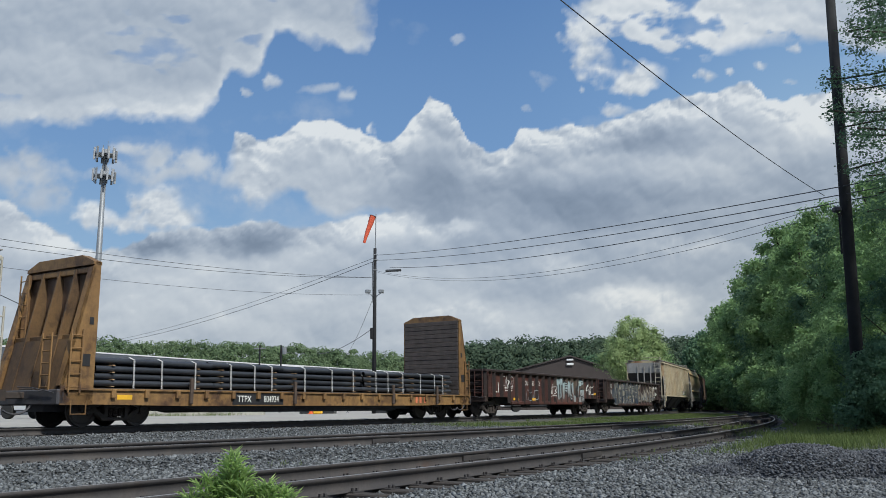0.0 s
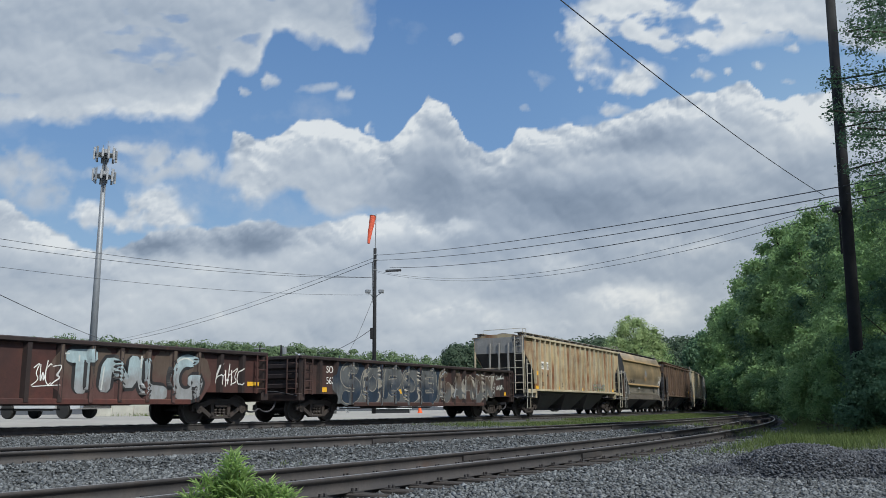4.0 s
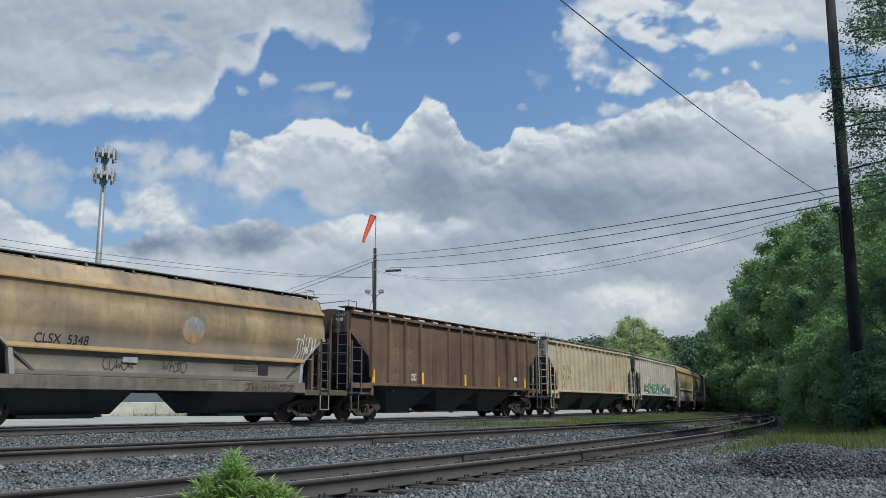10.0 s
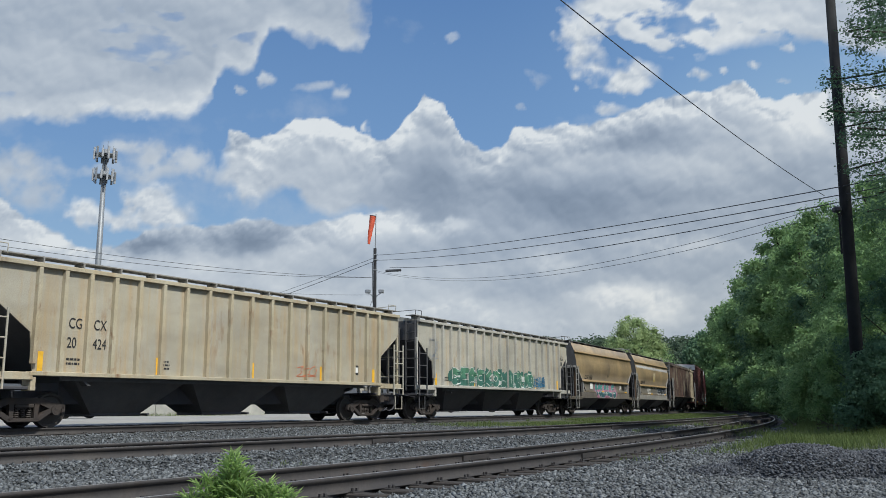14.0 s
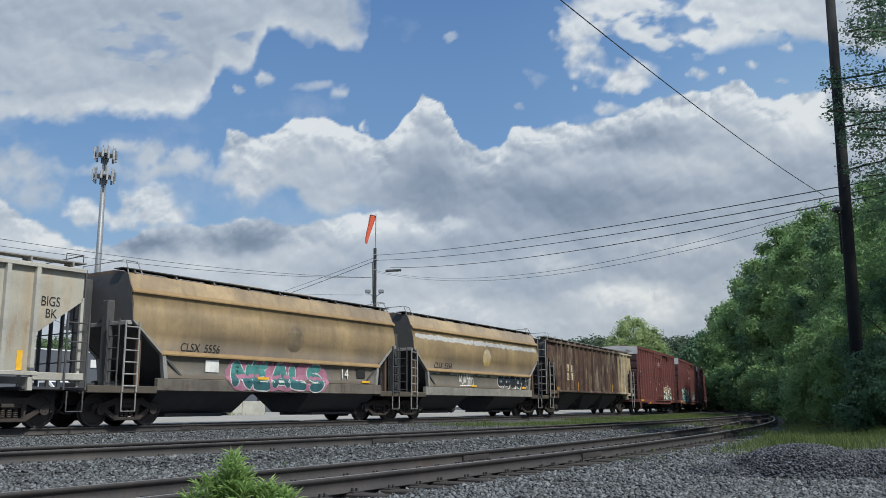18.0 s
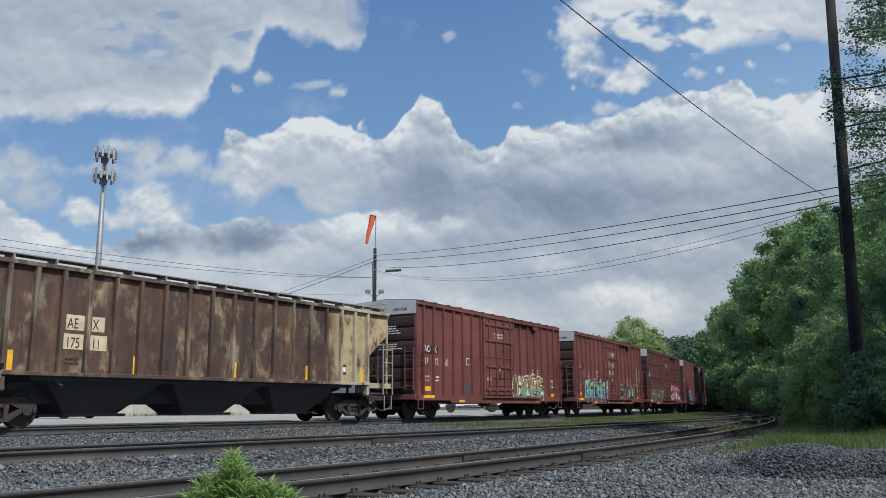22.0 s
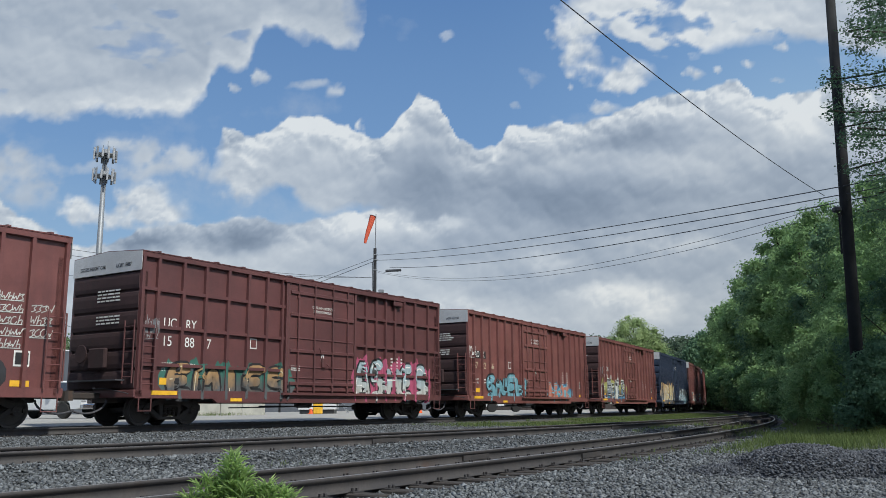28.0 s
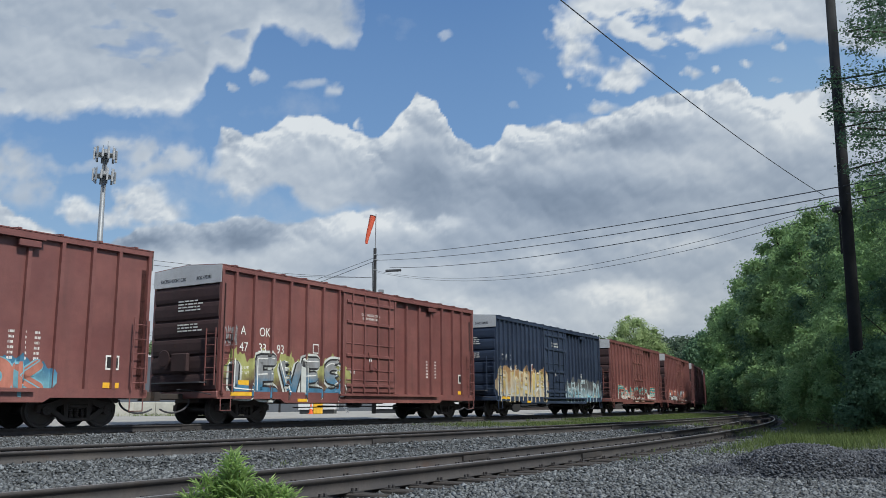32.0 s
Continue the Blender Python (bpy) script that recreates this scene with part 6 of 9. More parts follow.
# ---- bulkhead flat car ----
def bulkhead_flat(L):
    car = thing("bulkhead_flat_car", "weathered yellow bulkhead flat car with timber-faced ends", "flat car", "freight cars of the train")
    h, P = L / 2, 1.55
    for y in (-1, 1):
        sill = [(-h + 0.1, 1.02), (-h + 0.1, 0.62), (-h + 4.2, 0.56), (h - 4.2, 0.56), (h - 0.1, 0.62), (h - 0.1, 1.02)]
        part("side_sill", Shell().prism(sill, 1, *sorted((y * (P - 0.05), y * P))), P_YEL, car)
        part("sill_flange", Shell().box(-h + 0.1, h - 0.1, *sorted((y * (P - 0.15), y * (P + 0.05))), 0.98, 1.03), P_YEL, car)
        part("fish_belly", Shell().prism([(-h + 4.4, 0.57), (-h + 5.6, 0.36), (h - 5.6, 0.36), (h - 4.4, 0.57)], 1, *sorted((y * 1.0, y * 1.06))), M_BLACK, car)
        for k in range(17):
            x = -h + 1.6 + (L - 3.2) * k / 16
            part("stake_pocket", Shell().cbox(x - 0.07, x + 0.07, *sorted((y * P, y * (P + 0.09))), 0.78, 1.02, 0.012), P_YEL, car)
    for q in (4.35, 9.0, 14.9, 18.2):
        part("stake", Shell().cbox(-h + q - 0.06, -h + q + 0.06, -P - 0.1, -P - 0.005, 0.62, 1.38, 0.015), P_WOODD, car, "worn timber stake")
    part("deck", Shell().box(-h + 0.1, h - 0.1, -P + 0.05, P - 0.05, 0.97, 1.05), P_PLANK, car)
    part("center_sill", Shell().box(-h + 0.3, h - 0.3, -0.4, 0.4, 0.42, 0.97), M_BLACK, car)
    part("number_board", Shell().box(-h + 6.1, -h + 8.45, -P - 0.012, -P - 0.002, 0.6, 0.97), I_BLACK, car)
    lettering(car, "TTPX", -h + 6.3, 0.68, 0.30, I_WHITE, -P - 0.014, 0.85)
    lettering(car, "804924", -h + 7.5, 0.68, 0.30, I_WHITE, -P - 0.014, 0.8)
    for q in (1.75,):
        plate(car, -h + q, -h + q + 0.5, 0.74, 0.87, I_YELLOW, -P - 0.004, "reflector")
    part("logo", Shell().box(h - 4.6, h - 4.45, -P - 0.008, -P - 0.002, 0.66, 0.92).box(h - 4.3, h - 4.15, -P - 0.008, -P - 0.002, 0.66, 0.92).box(h - 3.95, h - 3.8, -P - 0.008, -P - 0.002, 0.66, 0.92), I_ORANGE, car)
    # bulkheads: sloped side plates, timber on the inner face, posts behind
    for sgn in (-1, 1):
        xo, xi = sgn * h, sgn * (h - 0.98)
        tw = sgn * 0.24
        for y in (-1, 1):
            pl = [(xi, 0.6), (xo, 0.6), (xo, 1.1), (xi + tw, 4.35), (xi + tw * 0.6, 4.5), (xi, 4.5)]
            part("side_plate", Shell().prism(pl, 1, *sorted((y * (P - 0.04), y * P))), P_YEL, car)
            part("plate_edge", Shell().prism([(xo, 1.1), (xo - sgn * 0.08, 1.1), (xi + tw - sgn * 0.08, 4.35), (xi + tw, 4.35)], 1, *sorted((y * (P - 0.22), y * P))), P_YEL, car)
        # posts and beam wear the browned colour that holds the outer face's shade
        for y in (-0.75, 0.0, 0.75):
            part("post", Shell().prism([(xi + sgn * 0.1, 1.0), (xo - sgn * 0.05, 1.0), (xi + tw, 4.35), (xi + sgn * 0.1, 4.35)], 1, y - 0.03, y + 0.03), P_BULK, car)
        part("cross_beam", Shell().cbox(*sorted((xi + sgn * 0.1, xi + sgn * 0.52)), -P + 0.05, P - 0.05, 2.35, 2.5, 0.02), P_BULK, car)
        at_ = xo + (xi + tw - xo) * 0.38
        part("foot_sheet", Shell().prism([(xo - sgn * 0.1, 1.0), (xo - sgn * 0.07, 1.0), (at_ - sgn * 0.07, 2.36), (at_ - sgn * 0.1, 2.36)], 1, -P + 0.3, P - 0.3), P_BULK, car)
        part("top_rail", Shell().cbox(*sorted((xi + sgn * 0.1, xi + tw - sgn * 0.02)), -P + 0.05, P - 0.05, 4.2, 4.36, 0.015), P_YEL, car)
        top = [(-P, 4.42), (P, 4.42), (P, 4.5), (1.0, 4.72), (-1.0, 4.72), (-P, 4.5)]
        part("top_cap", Shell().prism(top, 0, *sorted((xi - sgn * 0.02, xi + tw))), P_YEL, car)
        part("back_sheet", Shell().box(*sorted((xi + sgn * 0.09, xi + sgn * 0.1)), -P + 0.05, P - 0.05, 1.05, 4.45), P_BROWN, car)
        r = random.Random(3)
        for k in range(17):
            z0 = 1.08 + k * 0.2
            x0, x1 = sorted((xi - sgn * 0.03 + r.uniform(-0.008, 0.008), xi + sgn * 0.085))
            part("plank", Shell().cbox(x0, x1, -P + 0.06, P - 0.06, z0, z0 + 0.185, 0.008), P_PLANK, car)
        ladder(car, (xi + sgn * 0.62, -P - 0.05, 0.9, 2.6), 0.34, 5, P_YEL, "x", "side_ladder", 0.018)
        ladder(car, (xo + sgn * 0.05, -0.9, 0.9, 2.5), 0.4, 5, P_YEL, "y", "end_ladder", 0.018)
        ladder(car, (xi + sgn * 0.5, 1.2, 1.2, 4.3), 0.4, 9, P_YEL, "y", "end_ladder", 0.016)
        plate(car, *sorted((xi + sgn * 0.16, xi + sgn * 0.42)), 1.62, 1.95, I_BLACK, -P - 0.004, "notice", "black notice with fine white lines")
        plate(car, *sorted((xi + sgn * 0.12, xi + sgn * 0.25)), 2.75, 2.95, I_BLACK, -P - 0.002, "opening")
        part("end_sill", Shell().cbox(*sorted((xo - sgn * 0.2, xo + sgn * 0.08)), -P, P, 0.6, 1.0, 0.03), M_BLACK, car)
        coupler(car, xo, sgn, 0.86)
        add_truck(car, xo - sgn * 2.15)
        part("step", Shell().line([(xi + sgn * 0.2, -P, 0.7), (xi + sgn * 0.2, -P, 0.35), (xi + sgn * 0.65, -P, 0.35), (xi + sgn * 0.65, -P, 0.7)], 0.022), P_YEL, car)
    return car, h


def pipe_bundle(x0, x1, seed, layers=4):
    """A load of dark pipes in layers on timber, with white straps; in the flat car's own coordinates."""
    r = random.Random(seed)
    load = thing("pipe_bundle", "dark steel pipes stacked in layers under white straps", "pipes", "pipe loads")
    d = 0.17
    mesh_by_len = {}
    for k in range(layers):
        for j in range(16):
            a, b = x0 + r.uniform(-0.22, 0.1), x1 + r.uniform(-0.1, 0.22)
            y = -1.36 + j * d * 1.04 + (0.04 if k % 2 else 0)
            z = 1.19 + k * (d + 0.025) + r.uniform(-0.004, 0.004)
            if j in (0, 1, 15) or k == layers - 1:
                top_ = k == layers - 1
                za, zb_ = z + (r.uniform(0.0, 0.07) if top_ else 0), z + (r.uniform(0.0, 0.07) if top_ else 0)
                ya, yb_ = y + (r.uniform(-0.05, 0.05) if top_ else r.uniform(-0.03, 0.005)), y + (r.uniform(-0.05, 0.05) if top_ else r.uniform(-0.03, 0.005))
                sh = Shell().tube((a, ya, za), (b, yb_, zb_), d / 2, n=12, caps=False)
                sh.tube((a, ya, za), (a + 0.02, ya, za), d / 2, d / 2 * 0.86, 12, 0, False)
                sh.tube((a + 0.02, ya, za), (a + 0.3, ya, za), d / 2 * 0.86, d / 2 * 0.86, 12, 0, False)
                part("pipe", sh, P_PIPE, load, smooth=True)
    core = Shell()
    for k in range(layers):
        for j in range(2, 15):
            y, z = -1.36 + j * d * 1.04, 1.19 + k * (d + 0.025)
            core.tube((x0, y, z), (x1, y, z), d / 2 * 0.97, n=8)
    part("pipe_core", core, P_PIPE, load)
    for q in (0.12, 0.88):
        x = x0 + (x1 - x0) * q
        for k in range(layers):
            part("spacer", Shell().cbox(x - 0.05, x + 0.05, -1.5, 1.5, 1.08 + k * (d + 0.025), 1.105 + k * (d + 0.025), 0.005), P_WOOD, load)
    zt = 1.19 + (layers - 1) * (d + 0.025) + d / 2 + 0.07
    for q in (0.2, 0.52, 0.84):
        x = x0 + (x1 - x0) * q + r.uniform(-0.25, 0.25)
        s = Shell()
        tops = [(x - 0.0, 1.47, 1.06), (x - 0.02, 1.47, zt - 0.05), (x - 0.1, 1.3, zt), (x + 0.12, -1.3, zt), (x + 0.16, -1.47, zt - 0.08), (x + 0.18, -1.47, 1.06)]
        for p, q2 in zip(tops, tops[1:]):
            a, b = Vector(p), Vector(q2)
            s.add([tuple(a + Vector((-0.03, 0, 0))), tuple(a + Vector((0.03, 0, 0))), tuple(b + Vector((0.03, 0, 0))), tuple(b + Vector((-0.03, 0, 0)))], [(0, 1, 2, 3)])
            s.add([tuple(a + Vector((-0.03, 0, 0.006))), tuple(a + Vector((0.03, 0, 0.006))), tuple(b + Vector((0.03, 0, 0.006))), tuple(b + Vector((-0.03, 0, 0.006)))], [(0, 3, 2, 1)])
        part("strap", s, P_STRAP, load)
    return load

# ---- the train, from its head ----
TRAIN = []                  # (thing, middle on the track, half distance of its trucks)


def couple(car, s0, s1, inset):
    TRAIN.append((car, (s0 + s1) / 2, (s1 - s0) / 2 - inset))


def hopper_marks(car, surf, dims, top_word, number, ink, seed, plates=True, x=2.28, level=False, gap=0.76):
    h, W, P = dims
    y = -W - 0.003
    xx = -h + x
    for k, s in enumerate(top_word):
        lettering(car, s, xx + k * gap, 2.62, 0.40, ink, y - 0.004, 0.72)
    for k, s in enumerate(number):
        lettering(car, s, xx - 0.02 + k * (gap + 0.02), 2.10, 0.40, ink, y - 0.004, 0.72)
    bars(car, xx, xx + 0.4, 1.62, 1.85, 2, ink, y, seed)
    bars(car, xx + 3.0, xx + 3.4, 1.6, 1.9, 3, ink, y, seed + 1)
    pl = plate(car, h - 3.0, h - 2.6, 1.72, 2.08, I_BLACK, y, "plate", "black data plate with white lines")
    part("plate_field", Shell().box(h - 2.96, h - 2.82, y - 0.012, y - 0.007, 1.8, 2.0).box(h - 2.78, h - 2.64, y - 0.012, y - 0.007, 1.8, 2.0), I_WHITE, pl)
    for q, z0, z1 in ((0.085, 1.46, 1.9), (0.30, 1.46, 1.5), (0.52, 1.46, 1.75), (0.72, 1.46, 1.7), (0.9, 1.46, 1.85)):
        a = -h + 2 * h * q
        plate(car, a, a + (0.42 if level else 0.15), 1.46 if level else z0, 1.62 if level else z0 + 0.5, I_YELLOW, y - 0.002, "reflector")
    if top_word[0]:
        for words, zz in (("".join(top_word), 3.98), ("".join(number), 3.78)):
            ob = lettering(car, words, 0, 0, 0.19, I_BLACK if ink is I_BLACK else I_WHITE, 0.005, 0.85, "end_stencil")
            ob.data.transform(pose(-h - 0.006, -0.8, zz, 0, 0, -90))


# a pale hopper leads off, mostly out of sight
c, f, d = ribbed_hopper(17.1, P_WHITE, "pale grey ribbed covered hopper at the head of the train", 18)
couple(c, -160.8, -143.7, 1.5)

flat, fh = bulkhead_flat(21.18)
couple(flat, -141.84, -120.66, 2.15)
for k, (a, b) in enumerate(((-fh + 1.15, -fh + 5.2), (-fh + 5.3, -fh + 8.5), (-fh + 8.6, -fh + 13.0), (-fh + 13.1, -fh + 16.0), (-fh + 16.1, -fh + 19.5))):
    couple(pipe_bundle(a, b, k + 1, 4), -141.84, -120.66, 2.15)

c, f, d = gondola(16.7, P_GOND, "oxide-red ribbed gondola with a blue sprayed piece on its side", 18, 0.62)
couple(c, -119.0, -102.3, 1.5)
lettering(c, "SOU", -8.35 + 4.87, 1.62, 0.36, I_WHITE, -1.426, 0.78)
lettering(c, "660", -8.35 + 5.79, 1.62, 0.36, I_WHITE, -1.426, 0.85)
lettering(c, "02", -8.35 + 6.71, 1.62, 0.36, I_WHITE, -1.426, 0.9)
graffiti(c, "TNLG", 1.0, 5.7, 0.70, 2.14, (I_ICE, I_SILVER, I_BLACK, I_UMBER, I_CHALK, P_GOND), f, 4, "pale blue bubble piece with a black outline", True, 0.27, 0.20, None, 0.0, 2)
lettering(c, "L1", -7.14, 1.2, 0.72, I_WHITE, -1.43, 0.8, "graffiti_tag")
lettering(c, "L1", 6.6, 1.35, 0.5, I_WHITE, -1.43, 0.8, "graffiti_tag")
scrawl(c, -6.2, -4.9, 1.5, 2.05, 4, I_WHITE, f, 10, "looping white tag", 0.03)
bars(c, -5.9, -5.0, 1.25, 1.5, 2, I_WHITE, -1.422, 11)
scrawl(c, -3.2, -1.8, 0.8, 1.4, 4, I_SILVER, f, 6, "thin silver tag")
scrawl(c, 0.2, 0.9, 1.1, 1.7, 4, I_WHITE, f, 7, "thin white tag")
scrawl(c, 6.2, 7.4, 1.2, 1.8, 5, I_WHITE, f, 9, "thin white tag")
for q in (-4.9, -2.6, 7.6):
    plate(c, q, q + 0.7, 0.82 if q < 7 else 1.2, 0.95 if q < 7 else 1.34, I_YELLOW, -1.427, "reflector")

c, f, d = gondola(16.62, P_GOND3, "dark brown ribbed gondola covered with sprayed silver and white figures", 17, 0.5)
couple(c, -100.57, -83.95, 1.5)
lettering(c, "SOU", -8.3 + 1.5, 1.75, 0.36, I_WHITE, -1.426, 0.9)
lettering(c, "5677", -8.3 + 1.5, 1.35, 0.36, I_WHITE, -1.426, 0.9)
graffiti(c, "SOROB", -6.0, 1.0, 0.60, 2.16, (I_SLATE, I_NAVY, I_PUTTY, I_NAVY, I_PUTTY, I_SLATE), f, 14, "wide slate, navy and putty sprayed piece", True, 0.30, 0.07)
graffiti(c, "GAMDN", 1.2, 6.4, 0.60, 2.16, (I_UMBER, I_SLATE, I_PUTTY, I_UMBER, I_SILVER, I_NAVY), f, 17, "worn umber and grey sprayed piece", False, 0.26, 0.06)
for k, (xa, xb, za) in enumerate(((5.5, 6.3, 1.75), (5.6, 6.35, 1.4), (5.5, 6.2, 1.05), (6.65, 7.25, 1.8), (6.7, 7.2, 1.3))):
    scrawl(c, xa, xb, za, za + 0.24, 4, I_CHALK, f, 19 + 3 * k, "thin white tags", 0.035)
for q in (-7.3, -2.0, 2.4, 7.2):
    plate(c, q, q + 0.55, 1.05, 1.22, I_YELLOW, -1.427, "reflector")

c, f, d = ribbed_hopper(17.13, P_CREAM, "cream ribbed covered hopper stained with orange rust", 18, 4.22, P_RIBC, P_GREY, None, P_DGREY, P_WHITE)
couple(c, -82.26, -65.13, 1.5)
plate(c, -8.565 + 2.2, -8.565 + 2.74, 2.55, 2.98, I_WHITE, -1.502, "marking_patch")
plate(c, -8.565 + 2.92, -8.565 + 3.45, 2.55, 2.98, I_WHITE, -1.502, "marking_patch")
hopper_marks(c, f, d, ("PM", "RX"), ("15", "04", "91"), I_BLACK, 3, True, 2.33, True)
plate(c, -8.565 + 1.42, -8.565 + 1.86, 2.2, 2.42, I_YELLOW, -1.505, "reflector")
scrawl(c, 2.6, 5.0, 1.5, 1.95, 7, I_SILVER, f, 23, "faint green and silver tag", 0.035)
scrawl(c, 2.7, 4.9, 1.5, 1.9, 5, I_GREEN, f, 24, "faint green tag", 0.03)

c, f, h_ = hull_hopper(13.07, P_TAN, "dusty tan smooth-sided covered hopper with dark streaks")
couple(c, -63.67, -50.6, -0.15 + 0.4)
lettering(c, "CLSX  5348", -h_ + 1.85, 2.2, 0.36, I_BLACK, -1.5, 0.9, "stencil", f)
rubbed_disc(c, 0.45, 2.85, 0.42, spray_fade(I_SILVER, I_TAN, 2.2, 3.3), f, "rubbed white round emblem")
scrawl(c, -2.6, -1.6, 1.55, 1.95, 5, I_BLACK, f, 32, "thin black tag", 0.03)
scrawl(c, -0.6, 0.3, 1.55, 1.9, 4, I_BLACK, f, 33, "thin black tag", 0.03)
scrawl(c, 2.6, 4.9, 1.05, 1.3, 7, I_BLACK, f, 34, "thin black tag on the sill", 0.025)
scrawl(c, 5.0, 6.0, 2.2, 3.0, 6, I_WHITE, f, 35, "thin white tag", 0.03)
bars(c, 2.2, 3.2, 1.7, 1.9, 3, P_DGREY, -1.485, 36)
plate(c, -2.0, -1.5, 1.78, 1.94, I_SILVER, -1.485, "sticker", "pale sticker")
plate(c, 3.3, 3.75, 1.58, 1.95, I_BLACK, -1.482, "plate")

c, f, d = ribbed_hopper(17.15, P_BROWN, "faded brown ribbed covered hopper with dusty panels", 13, 4.10, P_BROWN, P_BROWN, None, M_BLACK, P_DGREY)
couple(c, -49.05, -31.9, 1.5)
hopper_marks(c, f, d, ("CG", "AX"), ("93", "20"), P_PUTTY, 41, True, 2.9, False, 1.17)
scrawl(c, -4.3, -3.9, 1.6, 1.9, 4, I_WHITE, f, 42, "small white tag")

c, f, d = ribbed_hopper(17.3, P_PALE, "pale cream ribbed covered hopper with light rust runs", 18, 4.20, P_RIBC, P_GREY, None, P_DGREY, P_WHITE)
couple(c, -30.25, -12.95, 1.5)
hopper_marks(c, f, d, ("CG", "CX"), ("20", "424"), I_BLACK, 51)
scrawl(c, 2.6, 3.6, 1.6, 1.95, 3, I_ORANGE, f, 52, "faint red tag", 0.03)

c, f, d = ribbed_hopper(17.1, P_WHITE, "chalky white ribbed covered hopper with a green sprayed piece", 18, 4.18, P_RIBW, P_DGREY, None, M_BLACK, P_DGREY)
couple(c, -11.43, 5.66, 1.5)
hopper_marks(c, f, d, ("", ""), ("", ""), I_BLACK, 61)
graffiti(c, "DEACKOLIEUO", -5.7, 3.5, 1.46, 2.26, (I_GREEN, I_DGREEN, I_CHALK, I_DGREEN, I_CHALK, I_DGREEN), f, 62, "green block letters with chalky outlines", True, 0.34, 0.08, None, 0.0, 0, False)
for k in range(4):
    scrawl(c, 3.6, 5.1, 1.48 + 0.12 * k, 1.72 + 0.12 * k, 6, I_BLUE, f, 65 + 9 * k, "blue sprayed tag", 0.05)
lettering(c, "BIGS", 7.36, 3.15, 0.36, I_BLACK, -1.505, 0.75, "graffiti_tag")
lettering(c, "BK", 7.5, 2.84, 0.34, I_BLACK, -1.505, 0.8, "graffiti_tag")
scrawl(c, -7.6, -6.8, 2.6, 3.5, 5, I_SILVER, f, 67, "faint silver tag", 0.04)

c, f, h_ = hull_hopper(12.9, P_TAN2, "golden tan smooth-sided covered hopper with a pink and teal sprayed piece")
couple(c, 7.26, 20.15, 0.25)
lettering(c, "CLSX  5556", -h_ + 1.85, 2.2, 0.36, I_BLACK, -1.5, 0.9, "stencil", f)
graffiti(c, "NEALS", -2.5, 2.0, 1.06, 2.02, (I_TEAL, I_DTEAL, I_CHALK, I_PINK, I_ICE, I_PINK), f, 71, "dark teal letters outlined in white on a pink cloud", True, 0.32, 0.08, None, 0.06, 0, False)
lettering(c, "14", 2.95, 1.56, 0.52, I_WHITE, -1.505, 1.0, "graffiti_tag")
rubbed_disc(c, 0.4, 2.85, 0.44, P_TAN, f, "dull grey round emblem")
plate(c, -3.6, -3.05, 1.6, 1.98, I_WHITE, -1.482, "sticker", "white sticker")
plate(c, 4.0, 4.5, 1.6, 1.95, I_BLACK, -1.482, "plate")
for q in (-1.4, 4.2):
    plate(c, q, q + 0.5, 1.42, 1.5, I_YELLOW, -1.575, "reflector")

c, f, h_ = hull_hopper(13.0, P_TAN2, "golden tan smooth-sided covered hopper with torn silver tape along its side", sill=P_SILL2)
couple(c, 21.5, 34.51, 0.25)
lettering(c, "CLSX  5354", -h_ + 1.85, 2.2, 0.36, I_BLACK, -1.5, 0.9, "stencil", f)
graffiti(c, "OOBOS", 1.6, 5.0, 1.42, 2.08, (I_NAVY, I_BLACK, I_WHITE, P_TAN2, I_WHITE), f, 81, "black bubble piece with white outlines", False, 0.40, 0.06, None, 0.0, 2, False)
scrawl(c, -2.4, -1.0, 1.5, 2.1, 6, I_WHITE, f, 82, "thin white tag", 0.05)
rubbed_disc(c, 0.3, 2.85, 0.42, spray_fade(I_CREAM, I_GOLD, 2.2, 3.3), f, "rubbed pale round emblem")
M_TAPE = steel("silver_tape", (0.42, 0.42, 0.42), (0.55, 0.55, 0.54), 0.3, 0.35, (0.24, 0.21, 0.17), 0.3, 0.5)
rr = random.Random(9)
for z, x, end, gaps in ((3.52, -h_ + 0.2, h_ - 0.4, (-0.02, -0.02, -0.01, 0.03)), (2.0, -h_ + 1.4, h_ - 1.6, (0.0, 0.3, 0.9))):
    while x < end:
        w = rr.uniform(0.5, 1.3)
        strip = Shell()
        ribbon(strip, [(x + t * w / 8, z + 0.02 * math.sin(x * 3 + t) + rr.uniform(-0.012, 0.012)) for t in range(9)], rr.uniform(0.19, 0.24) if z > 3 else rr.uniform(0.09, 0.16), f, 0.006, 0)
        part("tape", strip, M_TAPE, c, "torn silver tape")
        x += w + rr.choice(gaps)
plate(c, 5.05, 5.45, 1.6, 1.95, I_BLACK, -1.482, "plate")
for q in (-1.4, 4.2):
    plate(c, q, q + 0.5, 1.42, 1.5, I_YELLOW, -1.575, "reflector")

c, f, d = ribbed_hopper(17.35, P_RUSTY, "heavily rusted brown and cream ribbed covered hopper", 18, 4.20, P_PEEL, P_DGREY, None, M_BLACK, P_GREY)
couple(c, 35.9, 53.24, 1.5)
for xa, xb, za, zb_ in ((3.02, 3.66, 2.57, 2.98), (3.8, 4.2, 2.57, 2.98), (2.98, 3.68, 2.06, 2.47), (3.78, 4.3, 2.06, 2.47)):
    plate(c, -8.67 + xa, -8.67 + xb, za, zb_, I_CREAM, -1.502, "marking_patch")
hopper_marks(c, f, d, ("AE", "X"), ("175", "11"), I_BLACK, 91, True, 3.06)

